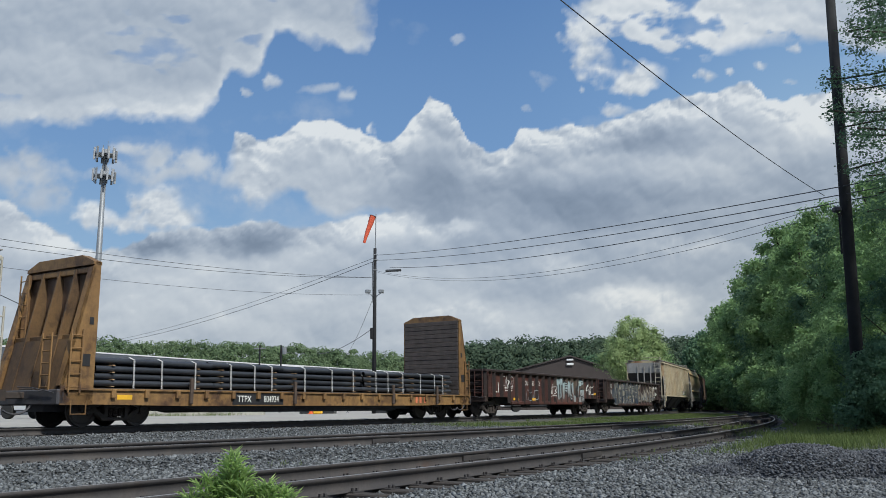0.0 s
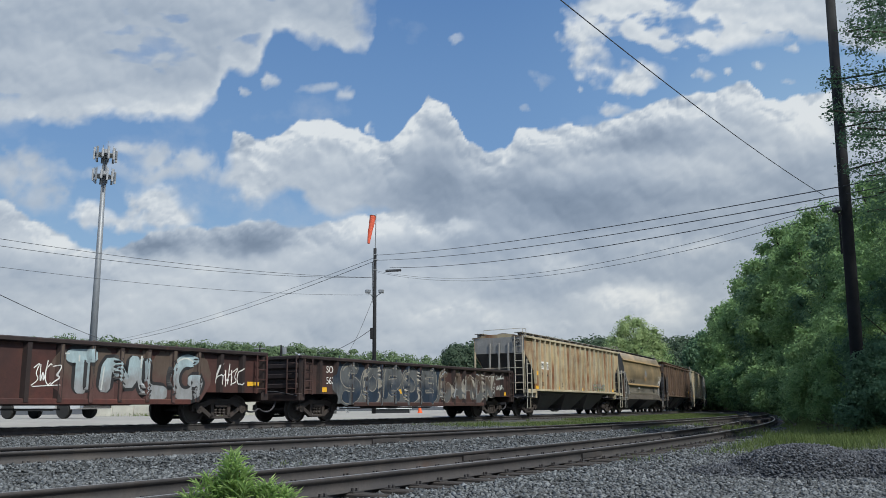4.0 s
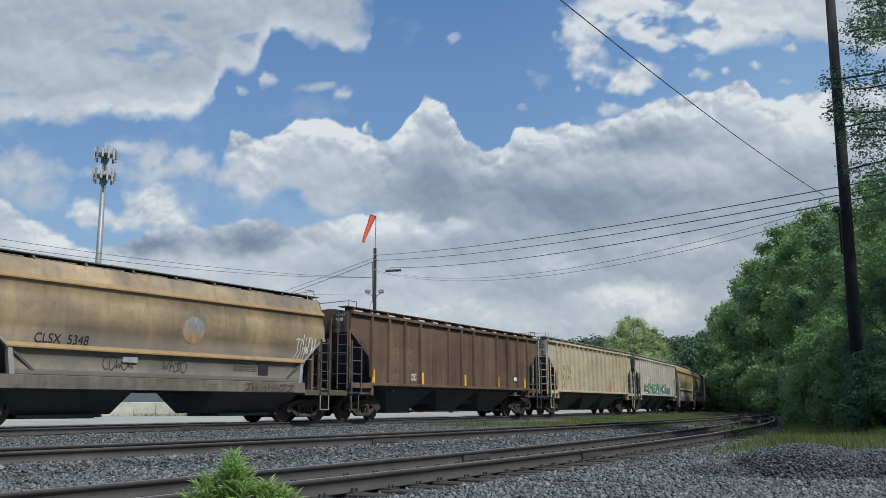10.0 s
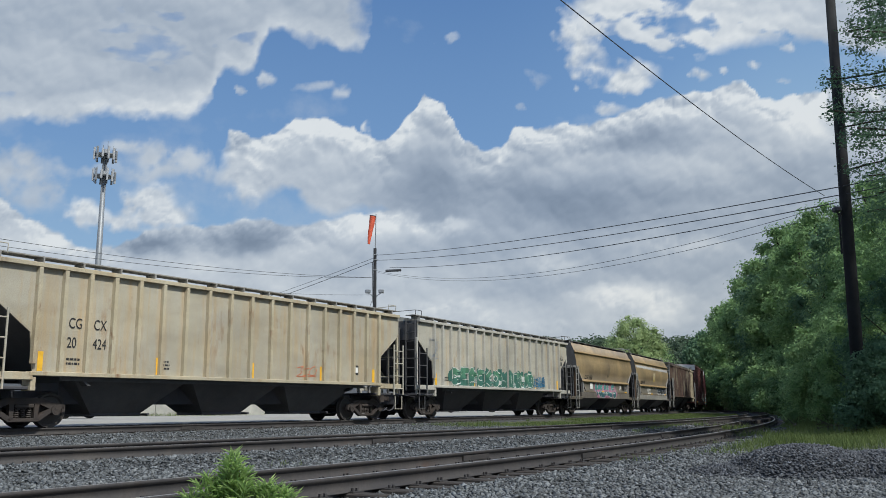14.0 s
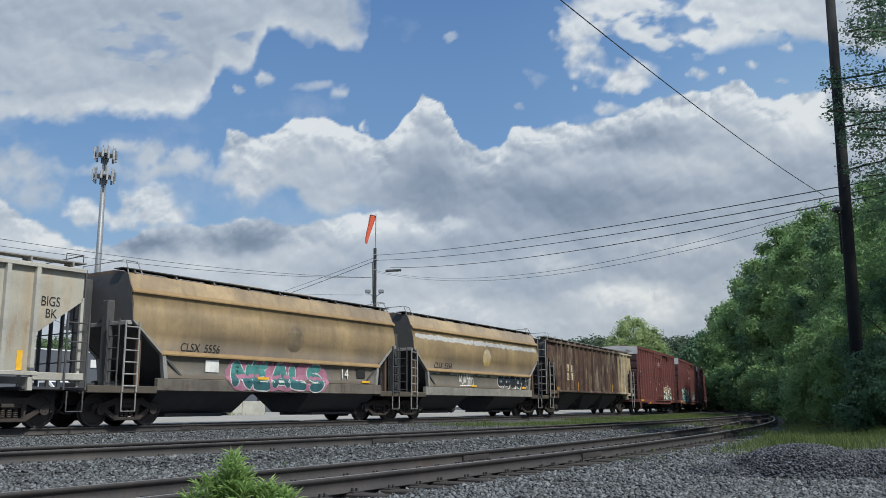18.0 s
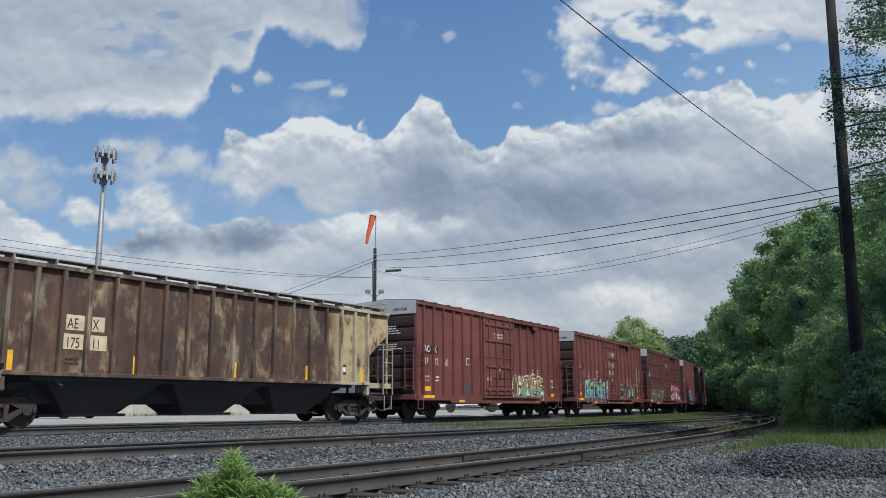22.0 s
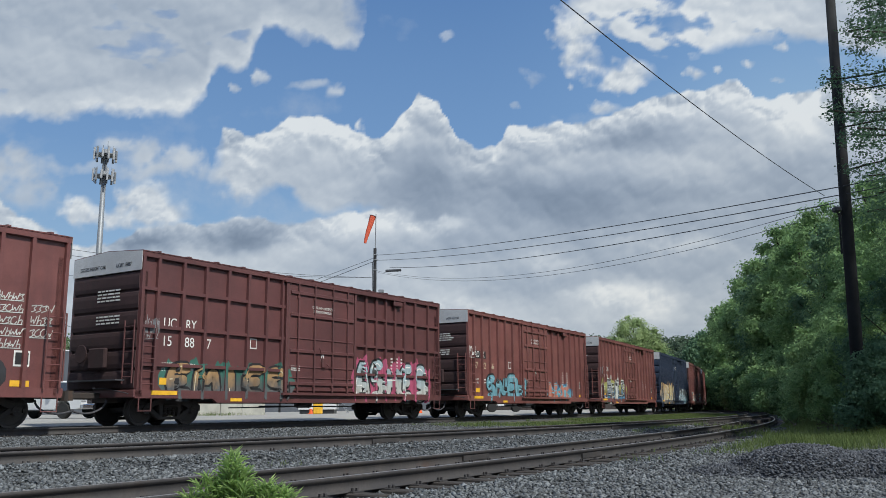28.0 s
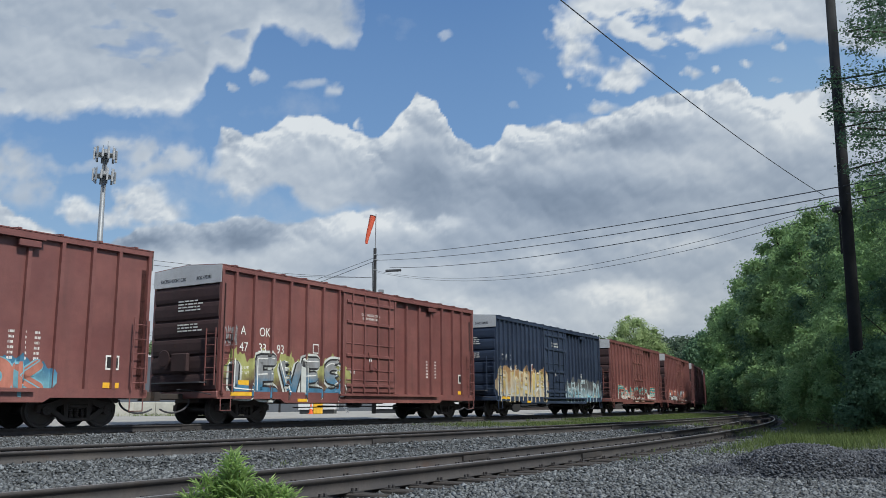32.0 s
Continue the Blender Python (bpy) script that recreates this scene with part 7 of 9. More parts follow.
BOXES = [
    (55.25, 71.30, P_BOX, "brick-red ribbed boxcar with a gold and green sprayed piece", "plain", ("AO", "K"), ("47", "32", "60")),
    (73.80, 90.00, P_BOX, "brick-red ribbed boxcar with blue and black sprayed pieces", "plain", ("AO", "K"), ("47", "33", "86")),
    (92.25, 108.37, P_DARK, "dark red boxcar with panelled sides and sprayed pieces", "grid", ("UC", "RY"), ("15", "88", "7")),
    (110.95, 127.19, P_BOX2, "faded red ribbed boxcar with sky-blue and orange sprayed pieces", "plain", ("AO", "K"), ("47", "32", "66")),
    (129.85, 146.05, P_BOX2, "faded red ribbed boxcar with a chrome-blue sprayed piece", "plain", ("A", "OK"), ("47", "33", "93")),
    (148.45, 164.60, P_BLUE, "dark blue ribbed boxcar with gold and white sprayed pieces", "fine", ("DW", "C"), ("40", "96", "85")),
    (166.90, 183.00, P_BOX2, "faded red ribbed boxcar far down the train", "plain", None, None),
    (185.50, 201.60, P_BOX2, "faded red ribbed boxcar far down the train", "plain", None, None),
    (204.10, 220.20, P_DARK, "dark red ribbed boxcar far down the train", "plain", None, None),
    (222.70, 238.80, P_DARK, "dark red ribbed boxcar far down the train", "plain", None, None)]
# word, from, to, foot, head, inks, cloud, stroke, outline, halo, rounding
PIECES = {
    0: [("CAPES", 1.45, 5.45, 0.80, 2.05, (I_TAN, I_MINT, I_BLACK, P_BOX, I_CREAM), False, 0.27, 0.13, I_CHALK, 1)],
    1: [("REPOS", -6.1, -1.4, 0.74, 2.10, (I_MINT, I_SKY, I_BLACK, I_CHALK, I_ICE, I_TEAL), True, 0.25, 0.17, None, 1), ("DWNE", 1.7, 6.3, 0.75, 1.95, (I_SOOT, I_SOOT, I_SILVER, I_SOOT, I_ORANGE, I_BLACK), True, 0.25, 0.10, None, 0)],
    2: [("EMIES", -6.9, -1.75, 0.76, 1.85, (I_TAN, I_SLATE, I_BLACK, I_DGREEN, I_CREAM, I_SLATE), True, 0.27, 0.15, None, 2), ("ASHES", 2.0, 7.1, 0.70, 2.28, (I_ICE, I_CHALK, I_BLACK, I_ROSE, I_WHITE, I_ROSE), True, 0.26, 0.18, None, 1)],
    3: [("SNEW", -6.1, -1.6, 0.72, 2.06, (I_SKY, I_SKY, I_BLACK, I_TEAL, I_ICE), False, 0.27, 0.18, None, 2), ("AEOK", 1.6, 5.1, 0.80, 1.75, (I_SALMON, I_SALMON, I_SKY, I_BLUE, I_SKY, I_SKY), True, 0.30, 0.08, None, 0)],
    4: [("LEVES", -7.5, -1.75, 0.78, 2.22, (I_SILVER, I_BLUE, I_BLACK, I_LIME, I_WHITE, P_BOX2), True, 0.23, 0.14, I_CHALK, 0)],
    5: [("MUWVUMN", -7.8, -1.5, 0.76, 2.4, (I_CREAM, I_CHALK, I_GOLD, I_TAN, I_CHALK, I_CREAM), True, 0.20, 0.06, None, 0), ("NWEUM", 1.6, 7.8, 0.76, 2.05, (I_ICE, I_SKY, I_SLATE, I_SLATE, I_WHITE, I_ICE), True, 0.20, 0.06, None, 0)],
    6: [("RMOSNE", -6.0, 6.0, 0.8, 1.9, (I_TEAL, I_CHALK, I_SALMON, P_BOX2, I_WHITE), False, 0.26, 0.08, None, 0)],
    7: [("NAMEL", -6.5, 5.0, 0.8, 1.9, (I_ICE, I_CHALK, I_SLATE, I_SALMON, I_WHITE, P_BOX2), True, 0.26, 0.08, None, 0)]}
for k, (a, b, paint, label, style, marks, number) in enumerate(BOXES):
    c, f, d = boxcar(b - a, paint, label, style, (6.25, 9.9) if style == "grid" else (6.35, 9.55))
    couple(c, a, b, 1.75)
    if marks:
        box_marks(c, d, marks, number, 100 + k, k in (0, 1, 3), 0.98 if k == 4 else 0.92 if style == "grid" else 0.78)
    for j, (word, x0, x1, z0, z1, inks, cl, fat, edge_, glow_, soft_) in enumerate(PIECES.get(k, [])):
        graffiti(c, word, x0, x1, z0, z1, inks, f, 200 + 10 * k + j, "sprayed piece in several colours", cl, fat, edge_, glow_, 0.0, soft_)
    if k == 1:
        for q in range(5):
            scrawl(c, 6.2, 6.95, 2.0 + 0.3 * q, 2.2 + 0.3 * q, 5, I_CHALK, f, 301 + 7 * q, "thin white tags", 0.03)
        for q in range(3):
            scrawl(c, 7.15, 7.75, 2.3 + 0.32 * q, 2.52 + 0.32 * q, 4, I_CHALK, f, 341 + 5 * q, "thin white tags", 0.03)
        lettering(c, "DMEN6!", d[1] + 0.75, 3.12, 0.46, I_CHALK, -d[4] - 0.042, 0.8, "graffiti_tag")
        lettering(c, "REPOS!", d[1] + 0.7, 2.62, 0.44, I_CHALK, -d[4] - 0.042, 0.8, "graffiti_tag")
    if k == 3:
        scrawl(c, -7.95, -7.42, 2.8, 3.35, 4, I_WHITE, f, 304, "thin white tag", 0.04)
    if k in (2, 4):
        scrawl(c, -7.8, -7.3, 2.5, 3.1, 8, I_SILVER, f, 305 + k, "small faint tag", 0.02)


# ---- trees and bushes ----
def leaf_cloud(rng, centres, radii, per, size, squash=0.8):
    """Small folded leaves strewn round many centres."""
    n = len(centres) * per
    c = np.repeat(centres, per, 0)
    r = np.repeat(radii, per)[:, None]
    v = rng.normal(size=(n, 3))
    v /= np.linalg.norm(v, axis=1)[:, None]
    v[:, 2] *= squash
    p = c + v * r * (rng.random((n, 1)) ** 0.45)
    a = rng.normal(size=(n, 3))
    a[:, 2] *= 0.6
    a /= np.linalg.norm(a, axis=1)[:, None]
    b = np.cross(a, rng.normal(size=(n, 3)))
    b /= np.linalg.norm(b, axis=1)[:, None] + 1e-9
    s = size * (0.6 + 0.8 * rng.random((n, 1)))
    q = np.stack([p - a * s, p + b * s * 0.45, p + a * s, p - b * s * 0.45], 1).reshape(-1, 3)
    f = np.arange(n * 4).reshape(n, 4)
    return q, f


def tree(name, label, x, y, z0, height, r, base, mat, size, leaves, seed, category="tree", lobes=24, full=1.0):
    """Tapered trunk with limbs; the crown is many lobes, each clad in sprays of leaves."""
    rng = np.random.default_rng(seed)
    t = thing(name, label, category, "", pose(x, y, z0))
    hz = height - base
    # lobes up and round the crown
    k = np.arange(lobes)
    up = (k + rng.random(lobes)) / lobes
    wide = np.interp(up, [0, 0.25, 0.6, 0.85, 1.0], [0.72 * full, 1.0, 0.95, 0.68, 0.28])
    ang = k * 2.39996 + rng.normal(0, 0.35, lobes)
    lr = r * (0.17 + 0.24 * rng.random(lobes)) * np.interp(up, [0, 0.7, 1], [1.0, 0.95, 0.7])
    out = np.maximum(0.05, r * wide * (0.80 + 0.42 * rng.random(lobes)) - lr * 0.8)
    cz = base + lr * 0.7 + up * (hz - lr * 1.7)
    cen = np.stack([np.cos(ang) * out, np.sin(ang) * out, cz], 1)
    # sprays sit on the outside of the lobes
    per = 12
    n = int(leaves / per * 2.6)
    w = lr ** 2
    li = rng.choice(lobes, n, p=w / w.sum())
    v = rng.normal(size=(n, 3))
    v /= np.linalg.norm(v, axis=1)[:, None]
    rag = 0.82 + 0.40 * value_noise(v[:, 0] * 3.1 + li * 7.3, v[:, 1] * 3.1 + v[:, 2] * 2.3, seed)
    p = cen[li] + v * (lr[li] * rag * (0.86 + 0.16 * rng.random(n)))[:, None] * np.array([1, 1, 0.85])
    keep = np.ones(n, bool)
    for q in range(lobes):
        keep &= (li == q) | (np.linalg.norm((p - cen[q]) / np.array([1, 1, 0.85]), axis=1) > lr[q] * 0.9)
    p, v = p[keep][:leaves // per], v[keep][:leaves // per]
    m = len(p)
    spread = size * 2.2
    pos = np.repeat(p, per, 0) + rng.normal(0, 1, (m * per, 3)) * np.array([spread, spread, spread * 0.55])
    nrm = np.repeat(v, per, 0) + rng.normal(0, 0.42, (m * per, 3)) + np.array([0, 0, 0.45])
    nrm /= np.linalg.norm(nrm, axis=1)[:, None]
    s = size * (0.55 + 0.8 * rng.random((m * per, 1)))
    # coarse leaves inside keep the crown from being seen through
    m2 = leaves // 14
    li2 = rng.choice(lobes, m2, p=w / w.sum())
    v2 = rng.normal(size=(m2, 3))
    v2 /= np.linalg.norm(v2, axis=1)[:, None]
    pos = np.concatenate([pos, cen[li2] + v2 * (lr[li2] * (0.35 + 0.3 * rng.random(m2)))[:, None]])
    nrm = np.concatenate([nrm, v2])
    s = np.concatenate([s, size * 3.2 * (0.7 + 0.6 * rng.random((m2, 1)))])
    a = np.cross(nrm, rng.normal(size=nrm.shape))
    a /= np.linalg.norm(a, axis=1)[:, None] + 1e-9
    b = np.cross(nrm, a)
    quad = np.stack([pos - a * s, pos + b * s * 0.5, pos + a * s, pos - b * s * 0.5], 1).reshape(-1, 3)
    f = np.arange(len(quad)).reshape(-1, 4)
    tr = Shell()
    wt = max(0.04, height * 0.014)
    tr.tube((0, 0, -0.4), (0.1, 0.05, base + hz * 0.45), wt * 1.3, wt * 0.75, 10)
    tr.tube((0.1, 0.05, base + hz * 0.45), (0, 0, base + hz * 0.85), wt * 0.75, wt * 0.2, 8)
    for q in range(0, lobes, 2):
        z = max(0.2, (cen[q][2] - out[q] * 0.8) * 0.9)
        tr.tube((0.05, 0.03, z), tuple(cen[q]), wt * 0.4, wt * 0.08, 6)
    part("trunk", tr, M_BARK, t)
    part("crown", raw_mesh("crown", quad, f, mat), mat, t)
    return t

# ---- the wood: x, y, height, crown radius, leaf ----
WOOD = [(52, 168, 15.5, 4.5, 1), (50, 150, 18.4, 4.2, 0), (46.2, 133, 17.6, 4.0, 2), (43.2, 117, 20.6, 4.4, 0), (39.4, 102, 18.4, 4.0, 1), (36.6, 91, 20.2, 4.2, 0), (34.2, 80, 17.4, 3.8, 2), (31.6, 70, 17.6, 4.0, 0),
        (28.6, 60, 14.2, 3.5, 1), (26.8, 52, 14.8, 3.6, 0), (23.8, 45, 11.8, 3.1, 2), (21.4, 38, 11.4, 3.0, 0), (19.0, 32, 9.4, 2.7, 2), (17.6, 27, 10.0, 2.8, 0), (43, 84, 20.6, 5.0, 1), (37.4, 66, 16.8, 4.6, 1),
        (33, 50, 15.6, 4.2, 0), (29, 40, 13.6, 4.0, 1), (24.6, 31, 12.4, 3.6, 1), (51, 108, 21.4, 5.4, 1), (30.4, 56, 16.4, 3.2, 1), (40.6, 94, 21.4, 3.6, 2)]
LEAVES = (M_LEAF, M_LEAFD, M_LEAF2)
for k, (x, y, h, r, m) in enumerate(WOOD):
    tree("wood_tree", ("dense green broadleaf tree at the edge of the wood", "dense dark green broadleaf tree in the wood", "light green broadleaf tree at the edge of the wood")[m], x, y, ground_z(x, y) - 0.1, h, r, 0.5, LEAVES[m], max(0.06, 0.0019 * y), 24000 if k < 14 else 10000, 400 + k, lobes=40)
# shrubs along the edge of the wood, lighter and lower
SHRUBS = [(12.7, 24.7, 2.7, 1.2), (13.7, 25.4, 3.1, 1.3), (16.4, 31.0, 3.2, 1.4), (15.4, 29.4, 5.2, 1.8), (15.7, 32.0, 4.6, 1.7), (17.2, 34.0, 6.4, 2.0), (16.9, 38.0, 4.9, 1.7), (18.0, 36.6, 6.4, 2.1), (17.6, 40.0, 3.6, 1.6), (19.6, 43.0, 5.0, 2.0),
          (21.2, 48.0, 4.4, 1.9), (23.4, 53.0, 5.4, 2.2), (24.8, 58.0, 4.6, 2.1), (26.8, 64.0, 5.6, 2.4), (28.6, 71.0, 5.0, 2.4), (31.0, 79.0, 5.8, 2.7), (33.4, 88.0, 5.4, 2.7), (36.0, 98.0, 6.2, 3.0), (39.0, 111.0, 6.4, 3.2), (42.6, 125.0, 6.8, 3.4), (46.4, 141.0, 7.0, 3.6), (49.4, 157.0, 7.4, 3.8)]
for k, (x, y, h, r) in enumerate(SHRUBS):
    # the first four get the dark leaf colour in place of shade falling there
    tree("shrub", "light green leafy shrub before the wood", x, y, ground_z(x, y) - 0.1, h, r, 0.05, M_LEAFD if k < 4 else (M_LEAF2, M_LEAF, M_LEAF2, M_LEAF)[k % 4], max(0.05, 0.0018 * y), 13000, 500 + k, "shrub", 26, 1.25)
# tall tree whose boughs hang in beside the pole
def bough_tree(x, y, height, low_, reach, limbs, leaves, seed):
    """A tall tree whose long level limbs carry flat sprays of leaves."""
    rng = np.random.default_rng(seed)
    t = thing("roadside_tree", "tall dark green tree with long level boughs beside the pole", "tree", "", pose(x, y, ground_z(x, y)))
    tr = Shell().tube((0, 0, -0.4), (0.1, 0.0, height * 0.55), 0.26, 0.17, 12).tube((0.1, 0.0, height * 0.55), (0.0, 0.0, height * 0.97), 0.17, 0.04, 10)
    cen, rad = [], []
    for k in range(limbs):
        f = (k + rng.random()) / limbs
        z = low_ + (height - low_) * f
        a = k * 2.39996 + rng.normal(0, 0.3)
        R = reach * np.interp(f, [0, 0.15, 0.6, 1.0], [0.75, 1.0, 0.95, 0.35]) * rng.uniform(0.8, 1.12)
        rise = rng.uniform(-0.35, 0.7)
        pts = [(R * q * math.cos(a + 0.25 * q * q), R * q * math.sin(a + 0.25 * q * q), z + rise * R * q * (1 - 0.75 * q)) for q in (0.0, 0.3, 0.6, 0.85, 1.0)]
        tr.line(pts, 0.028, 5)
        for q in (0.42, 0.55, 0.66, 0.76, 0.85, 0.93, 1.0):
            for side in (-1, 1):
                w = side * rng.uniform(0.05, 0.55) * (1.15 - q) * R * 0.5
                px_, py_ = R * q * math.cos(a + 0.25 * q * q), R * q * math.sin(a + 0.25 * q * q)
                cen.append((px_ - w * math.sin(a), py_ + w * math.cos(a), z + rise * R * q * (1 - 0.75 * q) + rng.normal(0, 0.2)))
                rad.append(rng.uniform(0.28, 0.52))
    part("trunk", tr, M_BARK, t)
    lv, lf = leaf_cloud(rng, np.array(cen), np.array(rad), max(10, leaves // len(cen)), 0.05, 0.8)
    part("crown", raw_mesh("crown", lv, lf, M_LEAFD), M_LEAFD, t)
    return t


# tall tree whose boughs hang in beside the pole
bough_tree(14.35, 22.5, 16.0, 5.4, 3.2, 84, 56000, 601)
# lone tree behind the train, and trees round the far shed
tree("lone_tree", "round light green tree behind the dark shed", 24.9, 112.0, LOT_Z, 12.4, 3.9, 3.4, M_LONE, 0.13, 18000, 602, lobes=34)
for k, (x, y, h, r) in enumerate([(36.0, 186.0, 12.5, 4.4), (33.0, 192.0, 12.0, 4.5), (39.0, 188.0, 15.5, 5.5), (44.0, 198.0, 16.0, 6.0), (50.0, 205.0, 17.0, 6.0)]):
    tree("background_tree", "dark green tree beyond the tracks", x, y, LOT_Z, h, r, 0.6, M_LEAFD if k % 2 else M_LEAF, 0.28, 8000, 610 + k)

# ---- wooded hills ----
def wooded_hill(name, label, x0, x1, y0, crest, depth, n, size, mat, seed):
    """A ridge clothed with crowns; crest gives its height along x."""
    rng = np.random.default_rng(seed)
    hill = thing(name, label, "hill", "", None)
    xs = np.linspace(x0, x1, 60)
    cz = np.interp(xs, *crest)
    prof = np.array([(0, -0.02), (0.35, 0.42), (0.7, 0.82), (1.0, 1.0), (1.6, 0.9)])
    v = np.array([(x, y0 + depth * p, 0.3 + (z - 5) * max(0, q)) for x, z in zip(xs, cz) for p, q in prof])
    m = len(prof)
    f = [(i * m + k, (i + 1) * m + k, (i + 1) * m + k + 1, i * m + k + 1) for i in range(59) for k in range(m - 1)]
    part("slope", raw_mesh("slope", v, f, M_FARLAND), M_FARLAND, hill)
    px = rng.uniform(x0, x1, n)
    pt = rng.random(n) ** 0.6
    pz = np.interp(px, *crest)
    q = np.interp(pt, prof[:, 0], prof[:, 1])
    cen = np.stack([px, y0 + depth * pt, 0.3 + (pz - 5) * q + size * 1.6 + rng.random(n) ** 2 * size * 3.4], 1)
    per, k = 70, len(cen)
    v = rng.normal(size=(k * per, 3))
    v[:, 2] = np.abs(v[:, 2]) * 0.9 - 0.15
    v /= np.linalg.norm(v, axis=1)[:, None]
    rad = np.repeat(size * (1.5 + 1.7 * rng.random(k)), per)[:, None]
    pos = np.repeat(cen, per, 0) + v * rad * (0.88 + 0.16 * rng.random((k * per, 1))) * np.array([1, 1, 0.8])
    nrm = v + rng.normal(0, 0.16, v.shape)
    nrm /= np.linalg.norm(nrm, axis=1)[:, None]
    a = np.cross(nrm, rng.normal(size=nrm.shape))
    a /= np.linalg.norm(a, axis=1)[:, None] + 1e-9
    b = np.cross(nrm, a)
    s = size * 0.38 * (0.6 + 0.7 * rng.random((k * per, 1)))
    lv = np.stack([pos - a * s, pos + b * s * 0.7, pos + a * s, pos - b * s * 0.7], 1).reshape(-1, 3)
    lf = np.arange(len(lv)).reshape(-1, 4)
    part("woodland", raw_mesh("woodland", lv, lf, mat), mat, hill)["kind"] = "stuff"
    return hill


wooded_hill("far_hill", "long wooded hill far behind the warehouses", -620, 130, 820, ([-620, -400, -330, -250, -160, -60, 30, 130], [66, 68, 64, 62, 58, 47, 41, 36]), 90, 1800, 3.0, M_LEAF3, 71)
wooded_hill("near_hill", "dark wooded hill behind the shed", 2, 190, 330, ([2, 20, 36, 60, 80, 120, 190], [24, 26, 27, 26, 26, 28, 32]), 50, 1300, 1.7, M_LEAF4, 72)

# ---- buildings ----
M_SIDING = plain("grey_metal_siding", (0.085, 0.095, 0.115), 0.6, 0.12, 0.6)
M_TRIM = plain("white_trim", (0.62, 0.63, 0.65), 0.6, 0.08, 1.0, 0, 0)
M_SHED = plain("dark_brown_siding", (0.04, 0.031, 0.03), 0.7, 0.15, 0.5)
M_SIGN = plain("white_sign", (0.62, 0.63, 0.64), 0.6, 0.06, 1.0, 0, 0)
M_GLASSD = plain("dark_glass", (0.03, 0.035, 0.045), 0.15, 0.2, 2.0, 0, 0)


def slab_between(p, q, z0, z1, t, sh=None, slot=0):
    """An upright slab from p to q in plan."""
    sh = sh or Shell()
    a, b = Vector((*p, 0)), Vector((*q, 0))
    n = (b - a).normalized().cross(Vector((0, 0, 1))) * t
    v = []
    for c in (a, b, b - n, a - n):
        v.append((c.x, c.y, z0))
    for c in (a, b, b - n, a - n):
        v.append((c.x, c.y, z1))
    return sh.add(v, [(0, 3, 2, 1), (4, 5, 6, 7), (0, 1, 5, 4), (1, 2, 6, 5), (2, 3, 7, 6), (3, 0, 4, 7)], slot)


def warehouse(label, p, q, z1, signs):
    w = thing("warehouse", label, "warehouse", "warehouses behind the lot", pose(p[0], p[1], LOT_Z))
    a, b = Vector((0, 0)), Vector((q[0] - p[0], q[1] - p[1]))
    d = b.normalized()
    nrm = Vector((d.y, -d.x))
    h = z1 - LOT_Z
    part("wall", slab_between((0, 0), (b.x, b.y), 0, h - 0.25, 0.3), M_SIDING, w)
    back = nrm * -40
    rf = Shell().add([(0, 0, h - 0.25), (b.x, b.y, h - 0.25), (b.x + back.x, b.y + back.y, h + 0.6), (back.x, back.y, h + 0.6), (0, 0, h - 0.05), (b.x, b.y, h - 0.05), (b.x + back.x, b.y + back.y, h + 0.8), (back.x, back.y, h + 0.8)], [(0, 1, 2, 3), (4, 5, 6, 7), (0, 1, 5, 4), (1, 2, 6, 5), (2, 3, 7, 6), (3, 0, 4, 7)])
    part("roof", rf, M_SIDING, w)
    o = nrm * 0.06
    part("eaves_trim", slab_between((o.x, o.y), (b.x + o.x, b.y + o.y), h - 0.14, h + 0.02, 0.35), M_TRIM, w, "white eaves trim")
    for s in (0, 1):
        c = b * s
        part("end_wall", slab_between((c.x, c.y), (c.x + back.x, c.y + back.y), 0, h - 0.2, 0.3), M_SIDING, w)
    L = b.length
    for t0, t1, za, zb in signs:
        s0, s1 = d * (t0 * L), d * (t1 * L)
        o2 = nrm * 0.12
        sg_ = part("sign", slab_between((s0.x + o2.x, s0.y + o2.y), (s1.x + o2.x, s1.y + o2.y), za - LOT_Z, zb - LOT_Z, 0.1), M_SIGN, w, "white sign with dark bars")
        m0, m1 = d * (t0 * L + 0.3 * (t1 - t0) * L), d * (t1 * L - 0.15 * (t1 - t0) * L)
        o3 = nrm * 0.15
        zm = (za + zb) / 2 - LOT_Z
        part("sign_bar", slab_between((m0.x + o3.x, m0.y + o3.y), (m1.x + o3.x, m1.y + o3.y), zm - 0.15, zm + 0.2, 0.02), I_NAVY, sg_)
    return w


warehouse("long grey metal warehouse with white eaves", (-66.0, 62.0), (-24.5, 150.0), 8.4, [(0.52, 0.56, 6.4, 7.4)])
warehouse("second grey metal warehouse with white eaves and signs", (-30.0, 156.0), (9.0, 226.0), 9.2, [(0.30, 0.44, 6.9, 8.5), (0.62, 0.72, 6.9, 8.5), (0.78, 0.92, 6.6, 8.4)])


